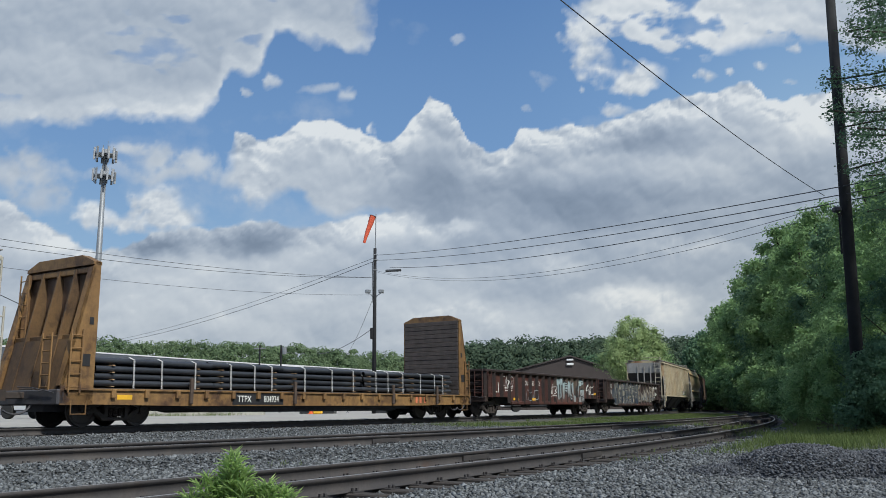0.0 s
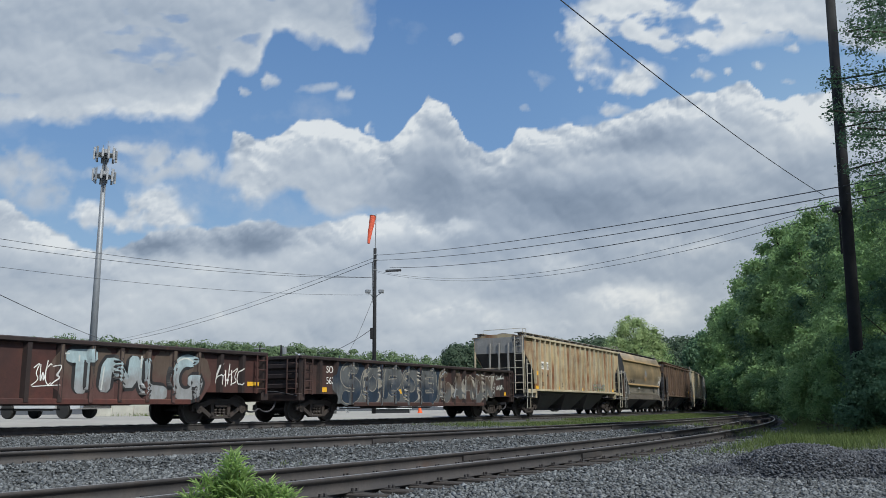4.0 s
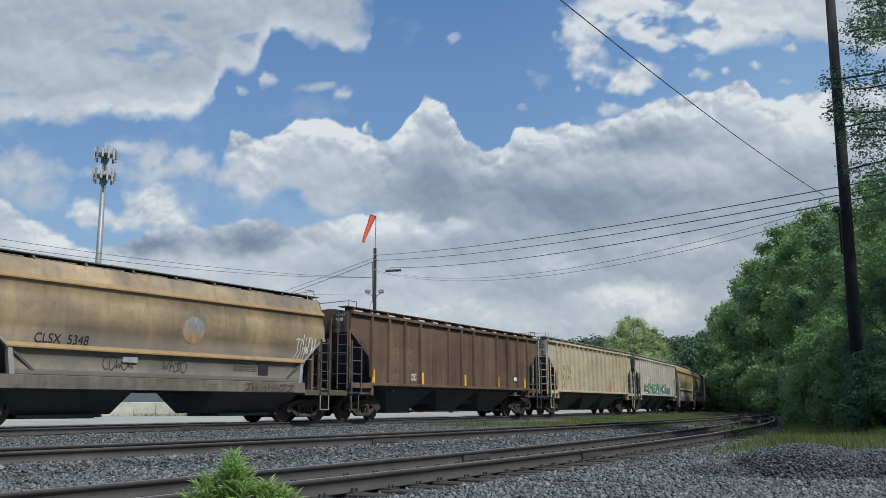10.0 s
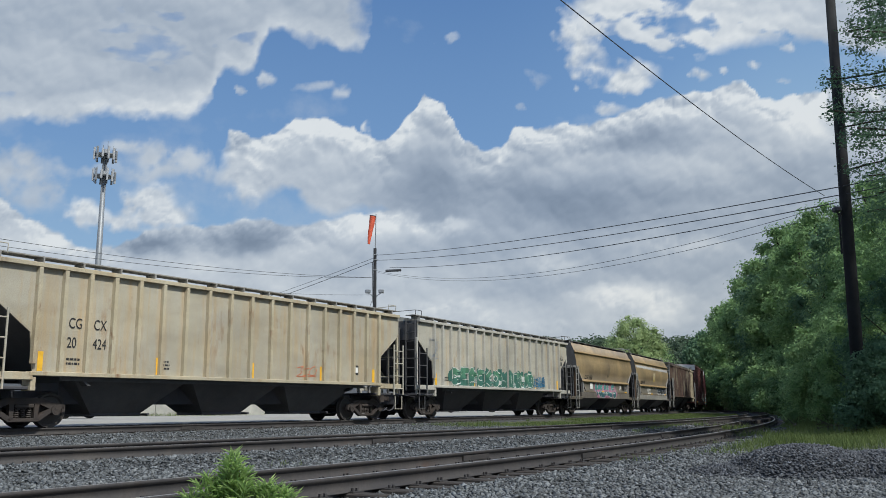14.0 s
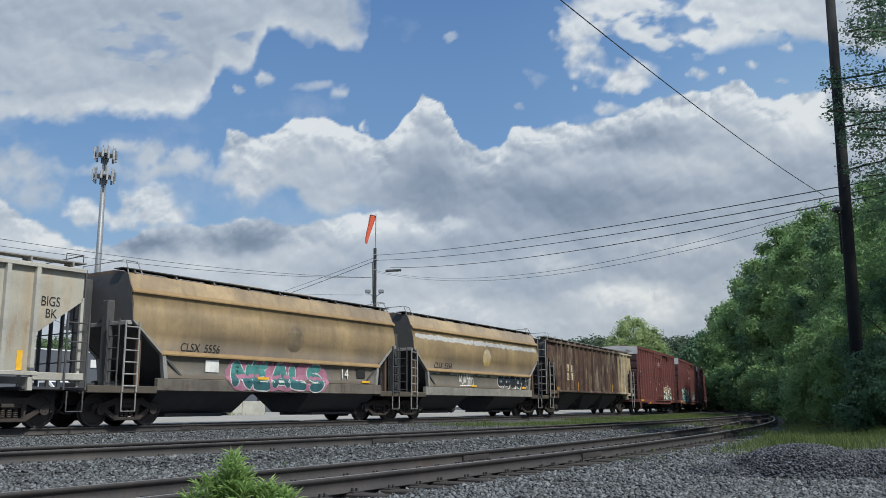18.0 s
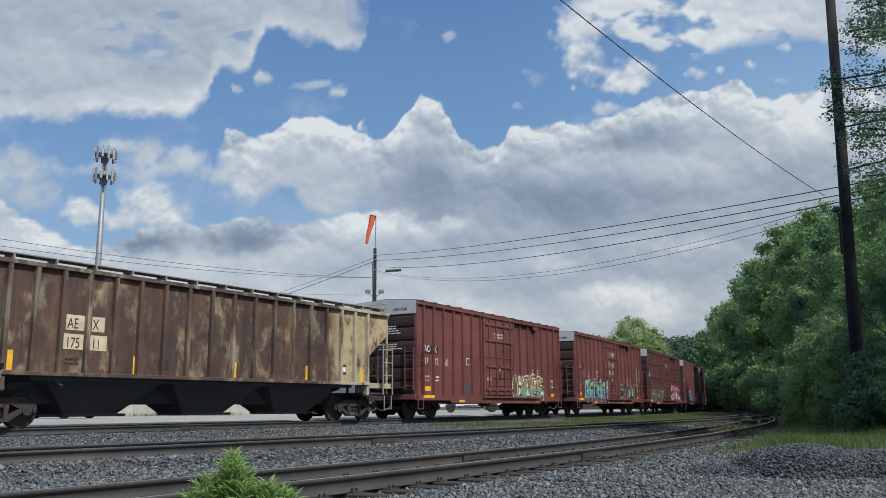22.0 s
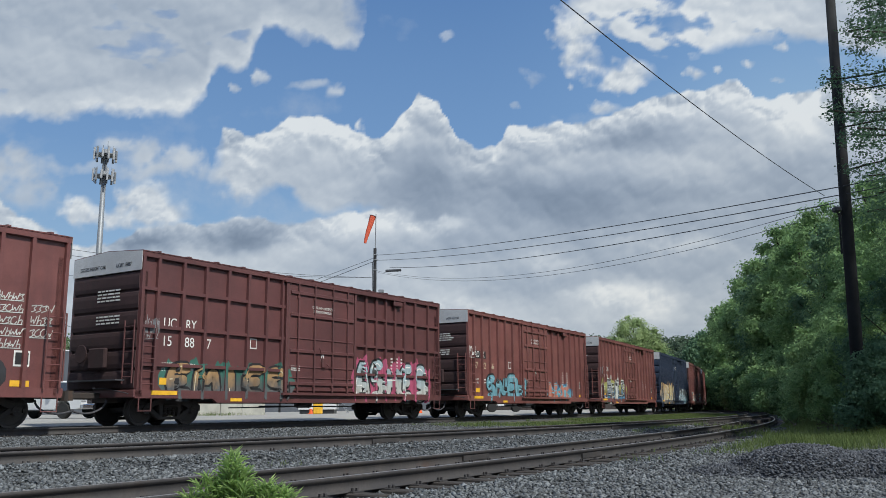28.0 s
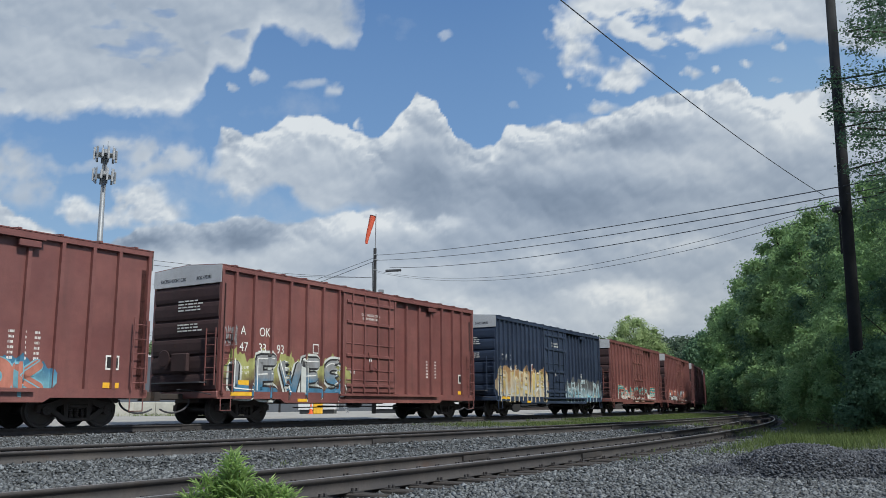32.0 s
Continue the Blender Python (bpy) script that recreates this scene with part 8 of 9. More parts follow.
def shed():
    w = thing("metal_shed", "low dark brown metal shed with a shallow gable roof", "shed", "", pose(22.0, 150.0, LOT_Z))
    g = [(-15, 0), (13, 0), (13, 4.9), (0, 9.0), (-15, 5.4)]
    part("front_wall", Shell().prism([(a, b) for a, b in g], 1, 0.0, 0.3), M_SHED, w)
    part("side_wall", Shell().box(12.7, 13.0, 0.3, 30, 0, 4.8), M_SHED, w)
    part("roof", Shell().prism([(-15.4, 5.3), (0, 9.1), (13.4, 4.85), (13.4, 5.05), (0, 9.35), (-15.4, 5.5)], 1, -0.3, 30), M_SHED, w)
    part("wall_lamp", Shell().cbox(-0.6, 0.6, -0.3, 0.0, 7.6, 8.0, 0.05).cbox(-0.6, 0.6, -0.3, 0.0, 8.4, 8.7, 0.05), M_SIGN, w)
    for x in (-9.0, 9.0):
        part("wall_lamp", Shell().cbox(x - 0.4, x + 0.4, -0.3, 0.0, 4.4, 4.7, 0.05), M_SIGN, w)
    for k in range(13):
        x = -14 + k * 2.1
        part("siding_rib", Shell().box(x, x + 0.08, -0.05, 0.0, 0, min(4.6, 4.9) if x > 0 else 5.2), M_SHED, w)
    return w


shed()
low = thing("concrete_barrier", "low weathered concrete block wall across the lot", "wall", "", pose(-24.5, 60.0, LOT_Z))
for k in range(8):
    part("block", Shell().cbox(k * 1.5, k * 1.5 + 1.48, 0, 0.6, -0.02, 0.94, 0.03), plain("barrier_concrete", (0.44, 0.43, 0.38), 0.9, 0.2, 1.2) if k == 0 else bpy.data.materials["barrier_concrete"], low)


# ---- mast, poles and wires ----
def cell_tower():
    t = thing("cell_tower", "slender grey steel monopole with two rings of white antennas", "antenna mast", "", pose(-53.4, 130.0, LOT_Z))
    part("pole", Shell().tube((0, 0, 0), (0, 0, 41.2), 0.62, 0.32, 16), M_GALV, t, smooth=True)
    for z in (36.7, 40.2):
        pf = part("platform", Shell().lathe([(1.5, 0.0), (1.62, 0.0), (1.62, 0.12), (1.5, 0.12)], (0, 0, z), "z", 18), M_GALV, t)
        for k in range(3):
            a = k * 2.094 + 0.4
            part("arm", Shell().tube((0, 0, z), (1.6 * math.cos(a), 1.6 * math.sin(a), z + 0.05), 0.06, n=6), M_GALV, pf)
        for k in range(12):
            a = 2 * math.pi * k / 12 + 0.15
            x, y = 1.68 * math.cos(a), 1.68 * math.sin(a)
            hh = 2.0 if k % 3 else 1.4
            ant = part("antenna", Shell().cbox(x - 0.15, x + 0.15, y - 0.1, y + 0.1, z - hh * 0.45, z + hh * 0.55, 0.04), M_ANT if k % 4 else M_GALV, t)
            part("mount", Shell().tube((x * 0.9, y * 0.9, z - 0.9), (x * 0.9, y * 0.9, z + 1.3), 0.04, n=6), M_GALV, ant)
    part("lightning_rod", Shell().tube((0.3, 0, 41), (0.3, 0, 42.6), 0.04, n=6), M_GALV, t)
    return t


cell_tower()


def sock_pole():
    p = thing("utility_pole", "dark wooden utility pole with floodlights and a thin mast", "utility pole", "", pose(-5.68, 70.0, LOT_Z))
    part("pole", Shell().tube((0, 0, -0.3), (0, 0, 13.55), 0.19, 0.13, 12), M_POLE, p, smooth=True)
    part("mast", Shell().tube((0.02, 0, 12.6), (0.06, 0, 16.5), 0.045, 0.035, 8), M_GALV, p)
    for sgn in (-1, 1):
        fl = part("floodlight", Shell().cbox(sgn * 0.55 - 0.22, sgn * 0.55 + 0.22, -0.35, 0.0, 9.75, 10.05, 0.05), M_GALV, p)
        part("bracket", Shell().line([(0, 0, 9.4), (sgn * 0.5, -0.15, 9.75)], 0.03), M_GALV, fl)
    part("cable_box", Shell().cbox(-0.35, -0.12, -0.15, 0.15, 6.0, 6.9, 0.03), M_POLE, p)
    part("conduit", Shell().tube((-0.2, -0.05, 9.0), (-0.2, -0.05, 12.4), 0.03, n=6), M_WIRE, p)
    for z in (13.0, 12.55, 11.7):
        part("insulator", Shell().tube((-0.15, -0.1, z), (0.22, -0.1, z), 0.05, n=8), M_GALV, p)
    part("splice_case", Shell().tube((0.9, -0.1, 11.62), (2.2, -0.2, 11.66), 0.11, n=10), M_WIRE, p)
    return p


sock_pole()
near_pole = thing("utility_pole", "tall dark wooden utility pole standing in the shrubs", "utility pole", "", pose(12.52, 26.0, 0.0))
part("pole", Shell().tube((-0.06, 0, -0.3), (0.27, 0, 15.0), 0.20, 0.145, 14), M_POLE, near_pole, smooth=True)
lampb = part("floodlight", Shell().cbox(-0.36, -0.14, -0.25, 0.02, 6.92, 7.08, 0.04), M_WIRE, near_pole)
part("bracket", Shell().line([(0.0, 0, 6.7), (-0.25, -0.1, 6.95)], 0.03), M_WIRE, lampb)
part("conduit", Shell().tube((-0.2, -0.08, 5.6), (-0.17, -0.08, 6.9), 0.03, n=6), M_POLE, near_pole)


def wire(p, q, sag, r, label="black overhead wire between the poles"):
    n = 28
    pts = []
    for k in range(n + 1):
        t = k / n
        a = Vector(p).lerp(Vector(q), t)
        a.z -= sag * 4 * t * (1 - t)
        pts.append(tuple(a))
    w = new("overhead_wire", Shell().line(pts, r, 5).mesh("overhead_wire", M_WIRE))
    return tagged(w, label, "wire", "overhead wires")


wire((-5.66, 70.0, 13.63), (12.45, 26.0, 7.75), 0.35, 0.017)
wire((-5.66, 70.0, 13.2), (12.5, 26.0, 7.5), 0.45, 0.017)
wire((-4.31, 68.0, 12.24), (12.5, 26.0, 7.28), 0.55, 0.017)
wire((-5.4, 69.5, 12.2), (13.2, 31.0, 8.0), 1.35, 0.010, "thin sagging cable between the poles")
wire((-5.4, 69.5, 12.1), (13.2, 31.0, 7.7), 1.35, 0.010, "thin sagging cable between the poles")
wire((12.45, 26.0, 7.75), (26.0, 6.0, 8.6), 0.4, 0.016)
wire((12.5, 26.0, 7.5), (26.0, 6.0, 8.2), 0.4, 0.016)
wire((12.5, 26.0, 7.28), (26.0, 6.0, 7.9), 0.4, 0.016)
wire((-1.0, 7.8, 6.95), (12.45, 27.0, 7.72), 0.24, 0.010, "black service wire running overhead")
wire((-5.66, 70.0, 13.44), (-50.3, 130.0, 11.6), 0.7, 0.018)
wire((-5.66, 70.0, 13.15), (-49.4, 130.0, 11.4), 0.8, 0.024)
wire((-30.0, 28.0, 9.6), (-5.8, 70.0, 11.75), 0.9, 0.014)
wire((-30.0, 28.0, 9.2), (-5.8, 70.0, 11.75), 1.0, 0.014)
wire((-30.0, 28.0, 8.2), (-5.8, 70.0, 10.3), 0.9, 0.011)
wire((-26.0, 36.0, 9.4), (-44.0, 110.0, 10.1), 0.3, 0.03)
wire((-5.75, 70.0, 7.6), (-17.9, 120.0, 8.7), 0.6, 0.03)
wire((-5.75, 70.0, 10.2), (-14.0, 120.0, 8.0), 0.6, 0.018)
for k, (x, y, h) in enumerate([(-27.5, 128.0, 9.9), (-22.8, 120.0, 9.3)]):
    q = thing("utility_pole", "far wooden pole beside the warehouse", "utility pole", "", pose(x, y, LOT_Z))
    part("pole", Shell().tube((0, 0, 0), (0, 0, h), 0.15, 0.12, 10), M_POLE, q)
    part("transformer" if k else "crossarm", Shell().lathe([(0.3, -0.5), (0.33, 0.0), (0.3, 0.5)], (0.45, 0, h - 0.8), "z", 10) if k else Shell().cbox(-0.9, 0.9, -0.1, 0.1, h - 0.6, h - 0.4, 0.02), M_GALV, q)


# ---- windsock, in three stiff lengths ----
sock = thing("windsock", "limp orange cloth windsock on its mast", "windsock")
ring = [0.42, 0.37, 0.31, 0.24, 0.17]
prof_pts = [(0.02, 0.0), (0.01, -0.62), (-0.02, -1.25), (-0.01, -1.85), (0.02, -2.42)]
for k in range(4):
    (xa, za), (xb, zb) = prof_pts[k], prof_pts[k + 1]
    s_ = Shell()
    n = 14
    v = []
    for (cx, cz, r) in ((xa, za, ring[k]), (xb, zb, ring[k + 1])):
        for i in range(n):
            a = 2 * math.pi * i / n
            w_ = 1 + 0.12 * math.sin(3 * a + k)
            v.append((cx + 0.62 * r * w_ * math.cos(a), 0.62 * r * math.sin(a), cz))
    s_.add(v, [(i, (i + 1) % n, n + (i + 1) % n, n + i) for i in range(n)])
    part("cloth_section", s_, M_SOCK, sock, smooth=True)
part("hoop", Shell().lathe([(0.27, -0.02), (0.29, 0.0), (0.27, 0.02), (0.25, 0.0)], (0.02, 0, 0.01), "z", 16), M_GALV, sock)

# ---- vehicles and odds and ends on the lot ----
M_CARW = plain("white_car_paint", (0.62, 0.63, 0.64), 0.3, 0.05, 2.0, 0, 0)
M_CARD = plain("dark_car_paint", (0.03, 0.032, 0.036), 0.3, 0.1, 2.0, 0, 0)
M_TYRE = plain("tyre_rubber", (0.02, 0.02, 0.02), 0.85, 0.2, 8.0)
M_CHROME = plain("chrome", (0.6, 0.6, 0.62), 0.2, 0.08, 4.0, 1.0, 0)
M_CONE = plain("cone_orange", (0.75, 0.12, 0.03), 0.6, 0.1, 4.0, 0, 0)


def road_wheel(car, x, y, r=0.39):
    w = part("wheel", Shell().lathe([(r * 0.6, -0.13), (r * 0.95, -0.13), (r, -0.08), (r, 0.08), (r * 0.95, 0.13), (r * 0.6, 0.13)], (x, y, r), "y", 22), M_TYRE, car)
    part("rim", Shell().lathe([(0.06, -0.12), (r * 0.3, -0.09), (r * 0.58, -0.125), (r * 0.6, 0.1), (0.05, 0.1)], (x, y, r), "y", 16), M_CHROME, w)


def pickup(label, m, paint):
    """A crew-cab pickup: bed, cab, bonnet, grille, bumpers, wheels; its nose towards +x."""
    car = thing("pickup_truck", label, "pickup truck", "vehicles on the lot", m)
    lower = [(-2.85, 0.55), (-2.85, 1.2), (-0.95, 1.22), (-0.95, 1.16), (1.3, 1.18), (2.6, 1.1), (2.8, 0.95), (2.82, 0.5), (2.2, 0.45), (2.1, 0.75), (1.85, 0.92), (1.55, 0.92), (1.3, 0.75), (1.2, 0.45), (-1.35, 0.45), (-1.45, 0.75), (-1.7, 0.92), (-2.0, 0.92), (-2.25, 0.75), (-2.35, 0.5)]
    part("body", Shell().prism(lower, 1, -0.98, 0.98), paint, car)
    cab = [(-1.0, 1.15), (-0.95, 1.85), (0.55, 1.88), (1.35, 1.17)]
    part("cab", Shell().prism(cab, 1, -0.86, 0.86), paint, car)
    for y in (-0.865, 0.865):
        ya, yb = sorted((y, y * 1.008))
        part("side_window", Shell().prism([(-0.85, 1.3), (-0.82, 1.76), (-0.1, 1.78), (-0.1, 1.3)], 1, ya, yb), M_GLASSD, car)
        part("side_window", Shell().prism([(0.0, 1.3), (0.0, 1.78), (0.5, 1.78), (1.05, 1.28)], 1, ya, yb), M_GLASSD, car)
    part("windscreen", Shell().add([(0.66, -0.75, 1.8), (0.66, 0.75, 1.8), (1.32, 0.78, 1.22), (1.32, -0.78, 1.22), (0.64, -0.75, 1.79), (0.64, 0.75, 1.79), (1.3, 0.78, 1.21), (1.3, -0.78, 1.21)], [(0, 1, 2, 3), (4, 7, 6, 5), (0, 3, 7, 4), (1, 5, 6, 2), (0, 4, 5, 1), (3, 2, 6, 7)]), M_GLASSD, car)
    part("grille", Shell().cbox(2.78, 2.86, -0.6, 0.6, 0.72, 1.02, 0.02), M_CHROME, car)
    for y in (-0.8, 0.8):
        part("headlight", Shell().cbox(2.7, 2.85, y - 0.17, y + 0.17, 0.8, 1.02, 0.03), M_ANT, car)
    part("front_bumper", Shell().cbox(2.72, 2.98, -0.98, 0.98, 0.48, 0.7, 0.04), M_CHROME, car)
    part("rear_bumper", Shell().cbox(-3.0, -2.82, -0.95, 0.95, 0.5, 0.68, 0.04), M_CHROME, car)
    part("running_step", Shell().cbox(-1.2, 1.1, -1.08, -0.94, 0.38, 0.45, 0.02), M_CARD, car)
    part("mirror", Shell().cbox(0.95, 1.15, -1.2, -0.98, 1.2, 1.45, 0.03), paint, car)
    for x in (-1.85, 1.7):
        for y in (-0.86, 0.86):
            road_wheel(car, x, y)
    return car


pickup("white crew-cab pickup truck parked on the lot", pose(-19.9, 43.8, LOT_Z, 0, 0, -20), M_CARW)
pickup("white pickup truck parked far back on the lot", pose(2.25, 75.0, LOT_Z, 0, 0, 180), M_CARW)
pickup("dark pickup truck parked at the far end of the lot", pose(8.2, 79.0, LOT_Z, 0, 0, 180), M_CARD)


def job_trailer(m, label):
    """A small white box trailer with steps at its end."""
    t = thing("site_trailer", label, "trailer", "trailers on the lot", m)
    part("box", Shell().prism([(-1.6, 0.35), (-1.6, 1.7), (1.2, 1.7), (1.6, 1.0), (1.6, 0.35)], 1, -1.0, 1.0), M_CARW, t)
    for k in range(5):
        part("step", Shell().cbox(1.65 + 0.16 * k, 1.85 + 0.16 * k, -0.6, 0.6, 1.15 - 0.23 * k, 1.2 - 0.23 * k, 0.01), M_GALV, t)
    for y in (-0.6, 0.6):
        part("stringer", Shell().line([(1.6, y, 1.2), (2.5, y, 0.05)], 0.04), M_GALV, t)
    part("skirt", Shell().box(-1.5, 1.4, -0.9, 0.9, 0.0, 0.35), M_CARD, t)
    return t


job_trailer(pose(-10.7, 74.0, LOT_Z), "small white site trailer with metal steps")
job_trailer(pose(-4.4, 74.5, LOT_Z), "small white site trailer with metal steps")
for k, (x, y) in enumerate([(-11.0, 71.5), (-2.0, 71.0)]):
    c = thing("traffic_cone", "orange traffic cone with a white collar", "cone", "cones on the lot", pose(x, y, LOT_Z))
    part("cone", Shell().lathe([(0.17, 0.04), (0.03, 0.9)], (0, 0, 0), "z", 14), M_CONE, c)
    part("base", Shell().cbox(-0.22, 0.22, -0.22, 0.22, 0, 0.04, 0.01), M_CONE, c)
    part("collar", Shell().lathe([(0.115, 0.42), (0.085, 0.6)], (0, 0, 0), "z", 14), M_SIGN, c)
yb = thing("yellow_bin", "yellow plastic bin beside the trailer", "bin", "", pose(-10.2, 70.0, LOT_Z))
part("tub", Shell().cbox(-0.35, 0.35, -0.3, 0.3, 0, 0.95, 0.05), I_YELLOW, yb)
part("lid", Shell().cbox(-0.38, 0.38, -0.33, 0.33, 0.95, 1.02, 0.03), M_CARD, yb)


# ---- crushed stone ----
def rocks(name, label, pts, sizes, mat, seed):
    """Angular stones, eight faces each, one mesh of many."""
    rng = np.random.default_rng(seed)
    n = len(pts)
    base = np.array([(1, 0, 0), (0, 1, 0), (-1, 0, 0), (0, -1, 0), (0, 0, 0.5), (0, 0, -0.5)], float)
    v = base[None] * (0.5 + 0.9 * rng.random((n, 6, 1))) + rng.normal(0, 0.24, (n, 6, 3))
    a = rng.random(n) * 6.283
    ca, sa = np.cos(a)[:, None], np.sin(a)[:, None]
    b = rng.normal(0, 0.5, n)
    cb, sb = np.cos(b)[:, None], np.sin(b)[:, None]
    x, y, z = v[..., 0], v[..., 1], v[..., 2]
    y, z = y * cb - z * sb, y * sb + z * cb
    x, y = x * ca - y * sa, x * sa + y * ca
    v = np.stack([x, y, z], -1) * sizes[:, None, None] + pts[:, None]
    f = np.array([(0, 1, 4), (1, 2, 4), (2, 3, 4), (3, 0, 4), (1, 0, 5), (2, 1, 5), (3, 2, 5), (0, 3, 5)])
    faces = (np.arange(n)[:, None, None] * 6 + f[None]).reshape(-1, 3)
    return tagged(new(name, raw_mesh(name, v.reshape(-1, 3), faces, mat)), label, "gravel", "", "stuff")


def strewn_ballast():
    rng = np.random.default_rng(81)
    n = 150000
    # more of them close by
    y = 6.5 + 30 * rng.random(n) ** 1.7
    x = (rng.random(n) * 1.5 - 0.78) * y * 0.72
    z, d, d2, d3, e = heights(x, y)
    keep = (d > 1.9) & (np.abs(d2) > 0.2) & (e < -1.0) & ~((np.abs(d3 - 0.755) < 0.1) | (np.abs(d2 - 0.755) < 0.1))
    keep &= fbm(x * 0.6, y * 0.6, 2, 13) > 0.2
    # ties show bare between the near rails
    keep &= ~((d3 < 1.35) & (rng.random(n) < 0.4))
    x, y, z, d3, d2 = x[keep], y[keep], z[keep], d3[keep], d2[keep]
    s = (0.012 + 0.024 * rng.random(len(x)) ** 1.5) * (1 + 0.012 * y)
    lift = np.where(d3 < 1.3, -0.02, 0.0)
    return rocks("ballast", "angular grey ballast stones strewn between the tracks", np.stack([x, y, z + s * 0.35 + lift + 0.012], 1), s, M_STONES, 82)


strewn_ballast()


def gravel_heap():
    rng = np.random.default_rng(83)
    lobes = [(5.2, 12.7, 1.2, 1.1, 0.42), (6.5, 12.6, 1.5, 1.1, 0.34), (7.9, 12.2, 1.4, 1.1, 0.28), (4.3, 12.7, 0.8, 0.8, 0.14)]
    def mound(x, y):
        z = np.zeros_like(x)
        for cx, cy, rx, ry, h in lobes:
            z = np.maximum(z, h * np.clip(1 - (((x - cx) / rx) ** 2 + ((y - cy) / ry) ** 2), 0, 1) ** 0.8)
        return z
    xs, ys = np.meshgrid(np.linspace(2.4, 9.4, 90), np.linspace(11.2, 14.2, 44))
    zz = mound(xs, ys)
    g = heights(xs.ravel(), ys.ravel())[0].reshape(xs.shape)
    v = np.stack([xs, ys, g + zz - 0.015 + 0.03 * (value_noise(xs * 9, ys * 9, 3) - 0.5)], -1).reshape(-1, 3)
    i, j = np.meshgrid(np.arange(43), np.arange(89), indexing="ij")
    a = (i * 90 + j).ravel()
    heap = tagged(new("mound", raw_mesh("mound", v, np.stack([a, a + 1, a + 91, a + 90], -1), M_PILE)), "low heap of dark crushed stone beside the track", "stone pile")
    n = 32000
    x, y = rng.uniform(2.6, 9.2, n), rng.uniform(11.3, 14.0, n)
    m = mound(x, y)
    k = (m > 0.004) | (rng.random(n) < 0.12)
    x, y, m = x[k], y[k], m[k]
    s = 0.013 + 0.021 * rng.random(len(x))
    st = rocks("heaped_stone", "dark angular crushed stones on the heap", np.stack([x, y, heights(x, y)[0] + m + s * 0.3], 1), s, M_PILE, 84)
    return heap


gravel_heap()


# ---- grass and weeds ----
def blades(name, label, x, y, h, w, seed, mat, bend=0.35, zoff=0.0):
    rng = np.random.default_rng(seed)
    n = len(x)
    z = heights(x, y)[0] - 0.01 + zoff
    a = rng.random(n) * 6.283
    dx, dy = np.cos(a), np.sin(a)
    bx, by = rng.normal(0, bend, n) * h, rng.normal(0, bend, n) * h
    p0 = np.stack([x - dx * w, y - dy * w, z], 1)
    p1 = np.stack([x + dx * w, y + dy * w, z], 1)
    p2 = np.stack([x + dx * w * 0.7 + bx * 0.4, y + dy * w * 0.7 + by * 0.4, z + h * 0.6], 1)
    p3 = np.stack([x - dx * w * 0.7 + bx * 0.4, y - dy * w * 0.7 + by * 0.4, z + h * 0.6], 1)
    p4 = np.stack([x + bx, y + by, z + h], 1)
    v = np.stack([p0, p1, p2, p3, p4], 1).reshape(-1, 3)
    k = np.arange(n)[:, None] * 5
    f = np.concatenate([k + np.array([[0, 1, 2]]), k + np.array([[0, 2, 3]]), k + np.array([[3, 2, 4]])])
    return tagged(new(name, raw_mesh(name, v, f, mat)), label, "grass", "", "stuff")


def verge():
    rng = np.random.default_rng(91)
    n = 330000
    x, y = rng.uniform(-6, 36, n), rng.uniform(15, 78, n)
    z, d, d2, d3, e = heights(x, y)
    patch = fbm(x * 0.35, y * 0.35, 3, 17)
    wood = (e > -8.0) & (e < 2.0) & (d3 > 1.9) & (y > 17) & (patch > 0.36)
    mid = (y > 34) & (d > 2.8) & (d3 > 1.3) & (np.abs(d2) > 1.35) & (patch > 0.34)
    k = (wood | mid) & (x < y * 0.62)
    x, y, e, d3, patch = x[k], y[k], e[k], d3[k], patch[k]
    h = 0.05 + 0.12 * rng.random(len(x)) + np.where((e > -6.5) & (d3 > 2.2), 0.20 * np.clip(patch - 0.44, 0, 0.3) / 0.3, 0)
    return blades("grass", "rough green grass and weeds along the tracks", x, y, h, 0.003 + 0.00025 * y, 92, M_GRASS)


verge()


def tall_grass():
    rng = np.random.default_rng(93)
    n = 60000
    x, y = rng.uniform(5, 20, n), rng.uniform(18.5, 40, n)
    z, d, d2, d3, e = heights(x, y)
    k = (e > -4.6) & (e < 0.5) & (d3 > 2.2) & (fbm(x * 0.5, y * 0.5, 3, 19) > 0.5)
    x, y = x[k], y[k]
    return blades("tall_grass", "tall seeding grass before the wood", x, y, 0.10 + 0.30 * rng.random(len(x)) ** 1.8, 0.005 + 0 * x, 94, M_GRASS, 0.25)


tall_grass()
rg = np.random.default_rng(95)
sx, sy = [], []
for cx, cy, r, n in [(11.6, 35.5, 0.6, 500), (3.3, 15.2, 0.2, 40), (6.6, 22.0, 0.5, 90), (4.6, 18.5, 0.4, 40), (-19.5, 59.6, 1.6, 500), (-15.5, 59.6, 0.9, 300), (9.8, 27.0, 0.8, 300), (0.9, 16.0, 0.1, 14), (-2.5, 13.6, 0.3, 24)]:
    sx.append(rg.normal(cx, r, n))
    sy.append(rg.normal(cy, r * 0.6, n))
sx, sy = np.concatenate(sx), np.concatenate(sy)
blades("weeds", "scattered green weeds growing in the ballast", sx, sy, 0.04 + 0.16 * rg.random(len(sx)) ** 2 + np.where(sy > 25, 0.12, 0), np.full(len(sx), 0.010), 96, M_GRASS)


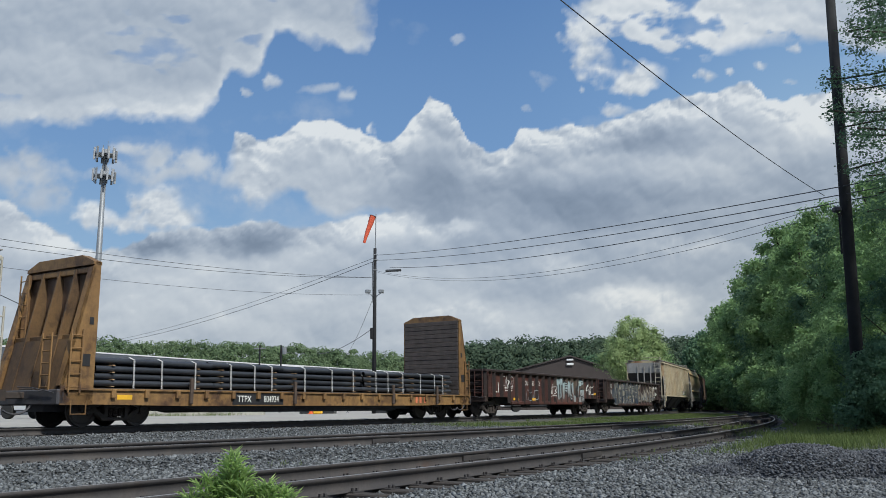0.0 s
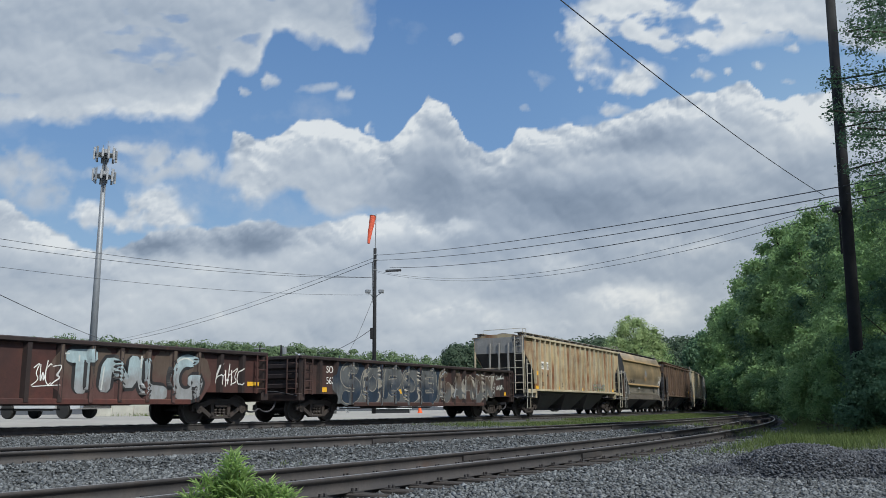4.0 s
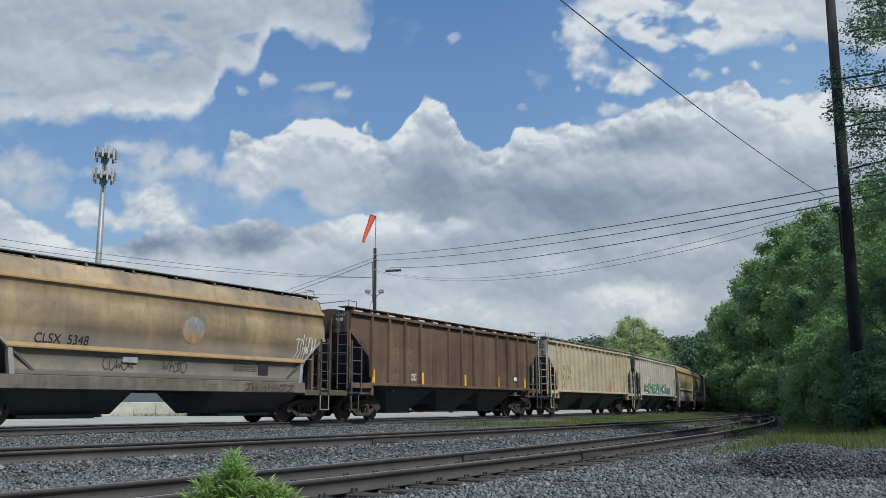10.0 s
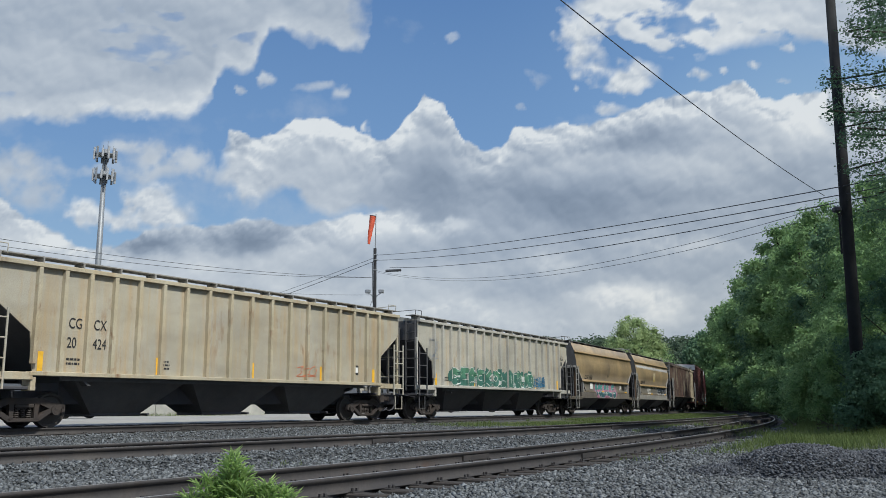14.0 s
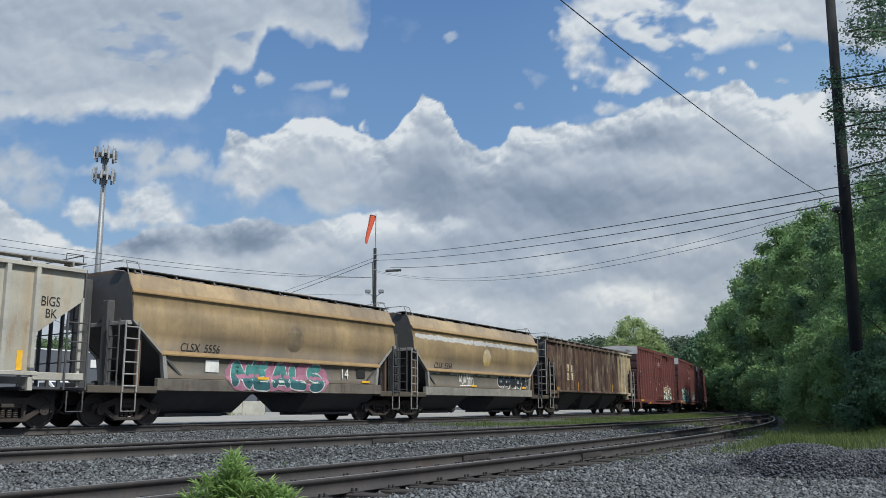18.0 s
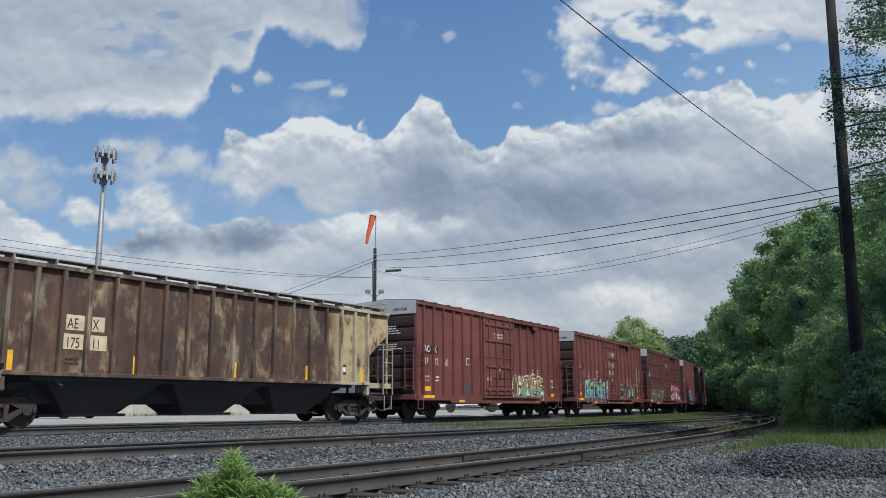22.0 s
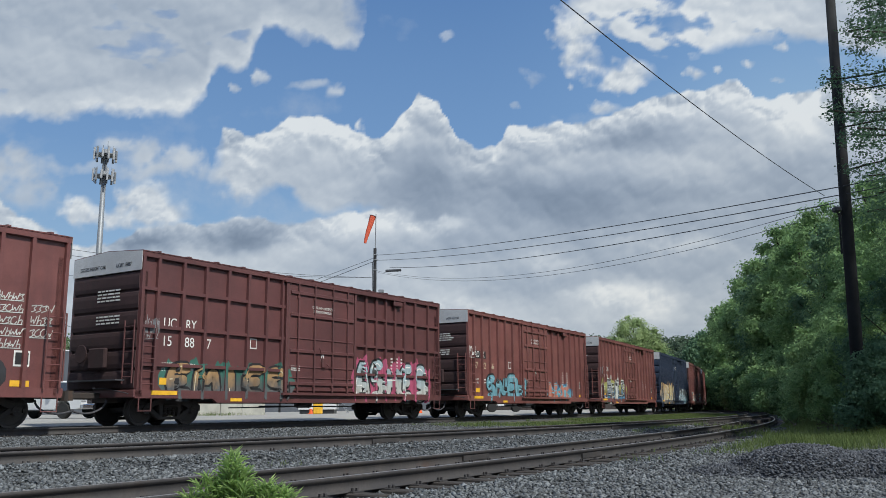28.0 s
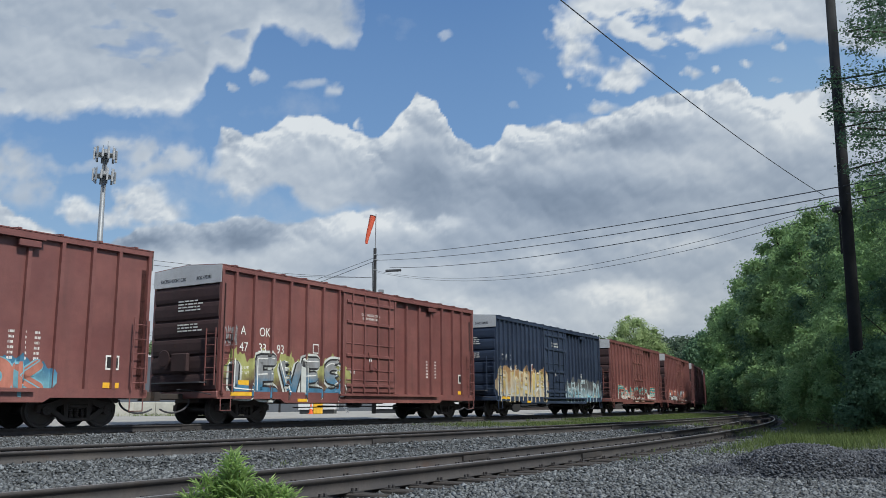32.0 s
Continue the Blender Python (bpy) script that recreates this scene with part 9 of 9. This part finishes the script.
def weed_plant():
    """A bushy weed with tall leafy shoots close to the camera."""
    r = random.Random(33)
    pl = thing("weed_plant", "bright green leafy weed growing in the ballast", "plant", "", pose(-1.62, 7.0, ground_z(-1.62, 7.0)))
    whorl = Shell()
    for k in range(5):
        m = pose(0, 0, 0.008 * k, 32 + 16 * (k % 2), 0, k * 137.5)
        pts = [(0, 0, 0), (0.007, 0.03, 0.004), (0.007, 0.075, 0.002), (0, 0.125, -0.012), (-0.007, 0.075, 0.002), (-0.007, 0.03, 0.004), (0, 0.06, -0.004)]
        whorl.add([tuple(m @ Vector(p)) for p in pts], [(0, 1, 6), (1, 2, 6), (2, 3, 6), (3, 4, 6), (4, 5, 6), (5, 0, 6)])
    me = whorl.mesh("leaf_whorl", M_WEED)
    shoots = [(-0.07, 0.0, 0.60), (-0.11, 0.03, 0.57), (-0.03, -0.04, 0.54), (0.02, 0.03, 0.47), (-0.15, 0.0, 0.46), (-0.09, -0.06, 0.50), (-0.27, 0.0, 0.41), (-0.33, -0.03, 0.35), (-0.2, 0.02, 0.36), (-0.44, 0.0, 0.26), (0.22, 0.0, 0.35), (0.3, -0.03, 0.33), (0.37, 0.02, 0.29), (0.15, -0.02, 0.33), (0.43, 0.0, 0.25), (0.05, -0.08, 0.36)]
    for x1, y1, h in shoots:
        part("stem", Shell().tube((x1 * 0.12, y1 * 0.2, 0), (x1, y1, h), 0.007, 0.003, 6), M_WEED, pl)
        for k in range(16):
            t = 0.3 + 0.7 * (k + r.random()) / 16
            ob = new("leaf_whorl", me)
            ob.parent = pl
            s = (1.2 - 0.9 * abs(t - 0.7)) * r.uniform(0.75, 1.15)
            ob.matrix_local = pose(x1 * (0.12 + 0.88 * t), y1 * (0.2 + 0.8 * t), h * t, r.uniform(-22, 22), r.uniform(-22, 22), r.uniform(0, 360)) @ Matrix.Diagonal((s, s, s, 1))
    return pl


weed_plant()

# ---- litter by the tracks ----
bd = new("loose_board", Shell().cbox(-0.75, 0.75, -0.14, 0.14, 0, 0.05, 0.01).mesh("loose_board", P_WOOD))
tagged(bd, "weathered tan board lying by the middle track", "board").matrix_world = pose(3.55, 27.6, ground_z(3.55, 27.6) + 0.02, 2, 0, 22)
rk = new("pale_rock", bpy.data.meshes.new("pale_rock"))
bm = bmesh.new()
bmesh.ops.create_icosphere(bm, subdivisions=2, radius=0.15)
for v in bm.verts:
    v.co *= 0.8 + 0.45 * noise.noise(v.co * 7)
    v.co.z *= 0.6
bm.to_mesh(rk.data)
bm.free()
rk.data.materials.append(plain("pale_stone", (0.38, 0.36, 0.33), 0.9, 0.3, 9.0))
tagged(rk, "pale rock lying beside the middle track", "rock").location = (-3.05, 18.4, ground_z(-3.05, 18.4) + 0.06)
for k, (x, y, L, a) in enumerate([(9.0, 27.5, 0.7, 5), (14.0, 34.6, 1.2, 60), (14.9, 33.0, 2.0, 20), (15.6, 31.5, 1.8, -35), (14.3, 32.2, 1.4, 80), (13.6, 30.2, 1.6, 15), (15.2, 30.0, 1.7, 48)]):
    lg = new("dead_branch", Shell().tube((-L / 2, 0, 0.05), (L / 2, 0.1 * L, 0.16), 0.07 if k < 2 else 0.035, 0.03, 8).tube((0, 0.05 * L, 0.1), (0.3 * L, 0.3 * L, 0.35), 0.025, 0.01, 6).mesh("dead_branch", M_BARK))
    tagged(lg, "dead branch lying at the foot of the wood", "branch", "dead branches").matrix_world = pose(x, y, ground_z(x, y), 0, 0, a)
stump = new("stump", Shell().lathe([(0.38, -0.1), (0.32, 0.3), (0.27, 0.62), (0.2, 0.68)], (0, 0, 0), "z", 14).mesh("stump", M_BARK))
tagged(stump, "dark broken stump at the foot of the wood", "stump").location = (17.0, 39.2, ground_z(17.0, 39.2))

# ---- ties, last ----
a, b = span(SIDE_S, -8, 62)
ties("main_track_ties", MAIN_X, MAIN_Y, a, b, Z1, "dark wooden ties under the train's track", 0.56, 3)
a, b = span(SIDE_S, -4, 70)
ties("middle_track_ties", MID_X, MID_Y, a, b, Z2, "dark wooden ties of the middle track", 0.56, 4)
a, b = span(NEAR_S, -12, 62)
ties("near_track_ties", NEAR_X, NEAR_Y, a, b, Z3, "dark weathered ties of the nearest track", 0.56, 5)

# ---- what moves ----
def rolled(t):
    """Metres that the train has come since twenty seconds into the clip."""
    return 8.41477 * (t - 20) + 0.5 * 0.022585 * (t - 20) ** 2


def car_pose(s, half):
    xa, ya, _ = main_at(s - half)
    xb, yb, _ = main_at(s + half)
    return pose((xa + xb) / 2, (ya + yb) / 2, Z1, 0, 0, math.degrees(math.atan2(yb - ya, xb - xa)))


def motions():
    for car, mid, half in TRAIN:
        walk(car, [(float(t), car_pose(mid - rolled(t), half)) for t in range(33)])
    # the wheels turn as far as the train rolls; alike wheelsets share their turning
    lead = {}
    step = radians(80) * WR
    times = []
    d, t = rolled(0.0), 0.0
    while t < 32.0:
        times.append(t)
        t += step / (8.41477 + 0.022585 * (t - 20))
    times.append(32.0)
    for w in ROLLING:
        x = round(w.location.x, 2)
        if x not in lead:
            rows = [(q, pose(x, 0, WR, 0, -math.degrees((rolled(q) - rolled(0)) / WR) % 360, 0)) for q in times]
            walk(w, rows)
            lead[x] = w.animation_data
        else:
            w.rotation_mode = "QUATERNION"
            keys = w.animation_data_create()
            keys.action = lead[x].action
            keys.action_slot = lead[x].action_slot
    sway = [(0, 17), (1, 14), (2, 11), (3, 6), (3.5, 6), (4.5, 12), (5.5, 19), (6.5, 12), (7.2, 10), (8, 18), (9, 26), (10, 19), (12, 13), (14, 8), (15.5, 12), (17, 14), (20, 10), (22, 12), (25, 17), (27, 14), (29, 17), (30.5, 8), (31.5, 11), (32, 13)]
    walk(sock, [(float(t), pose(-5.9, 70.0, 17.0, 4 * math.sin(t), a, 0)) for t, a in sway])
    walk(SKY, [(0.0, pose(*EYE, -0.12, 0, -0.45)), (32.0, pose(*EYE, 0.14, 0, 0.45))])


motions()
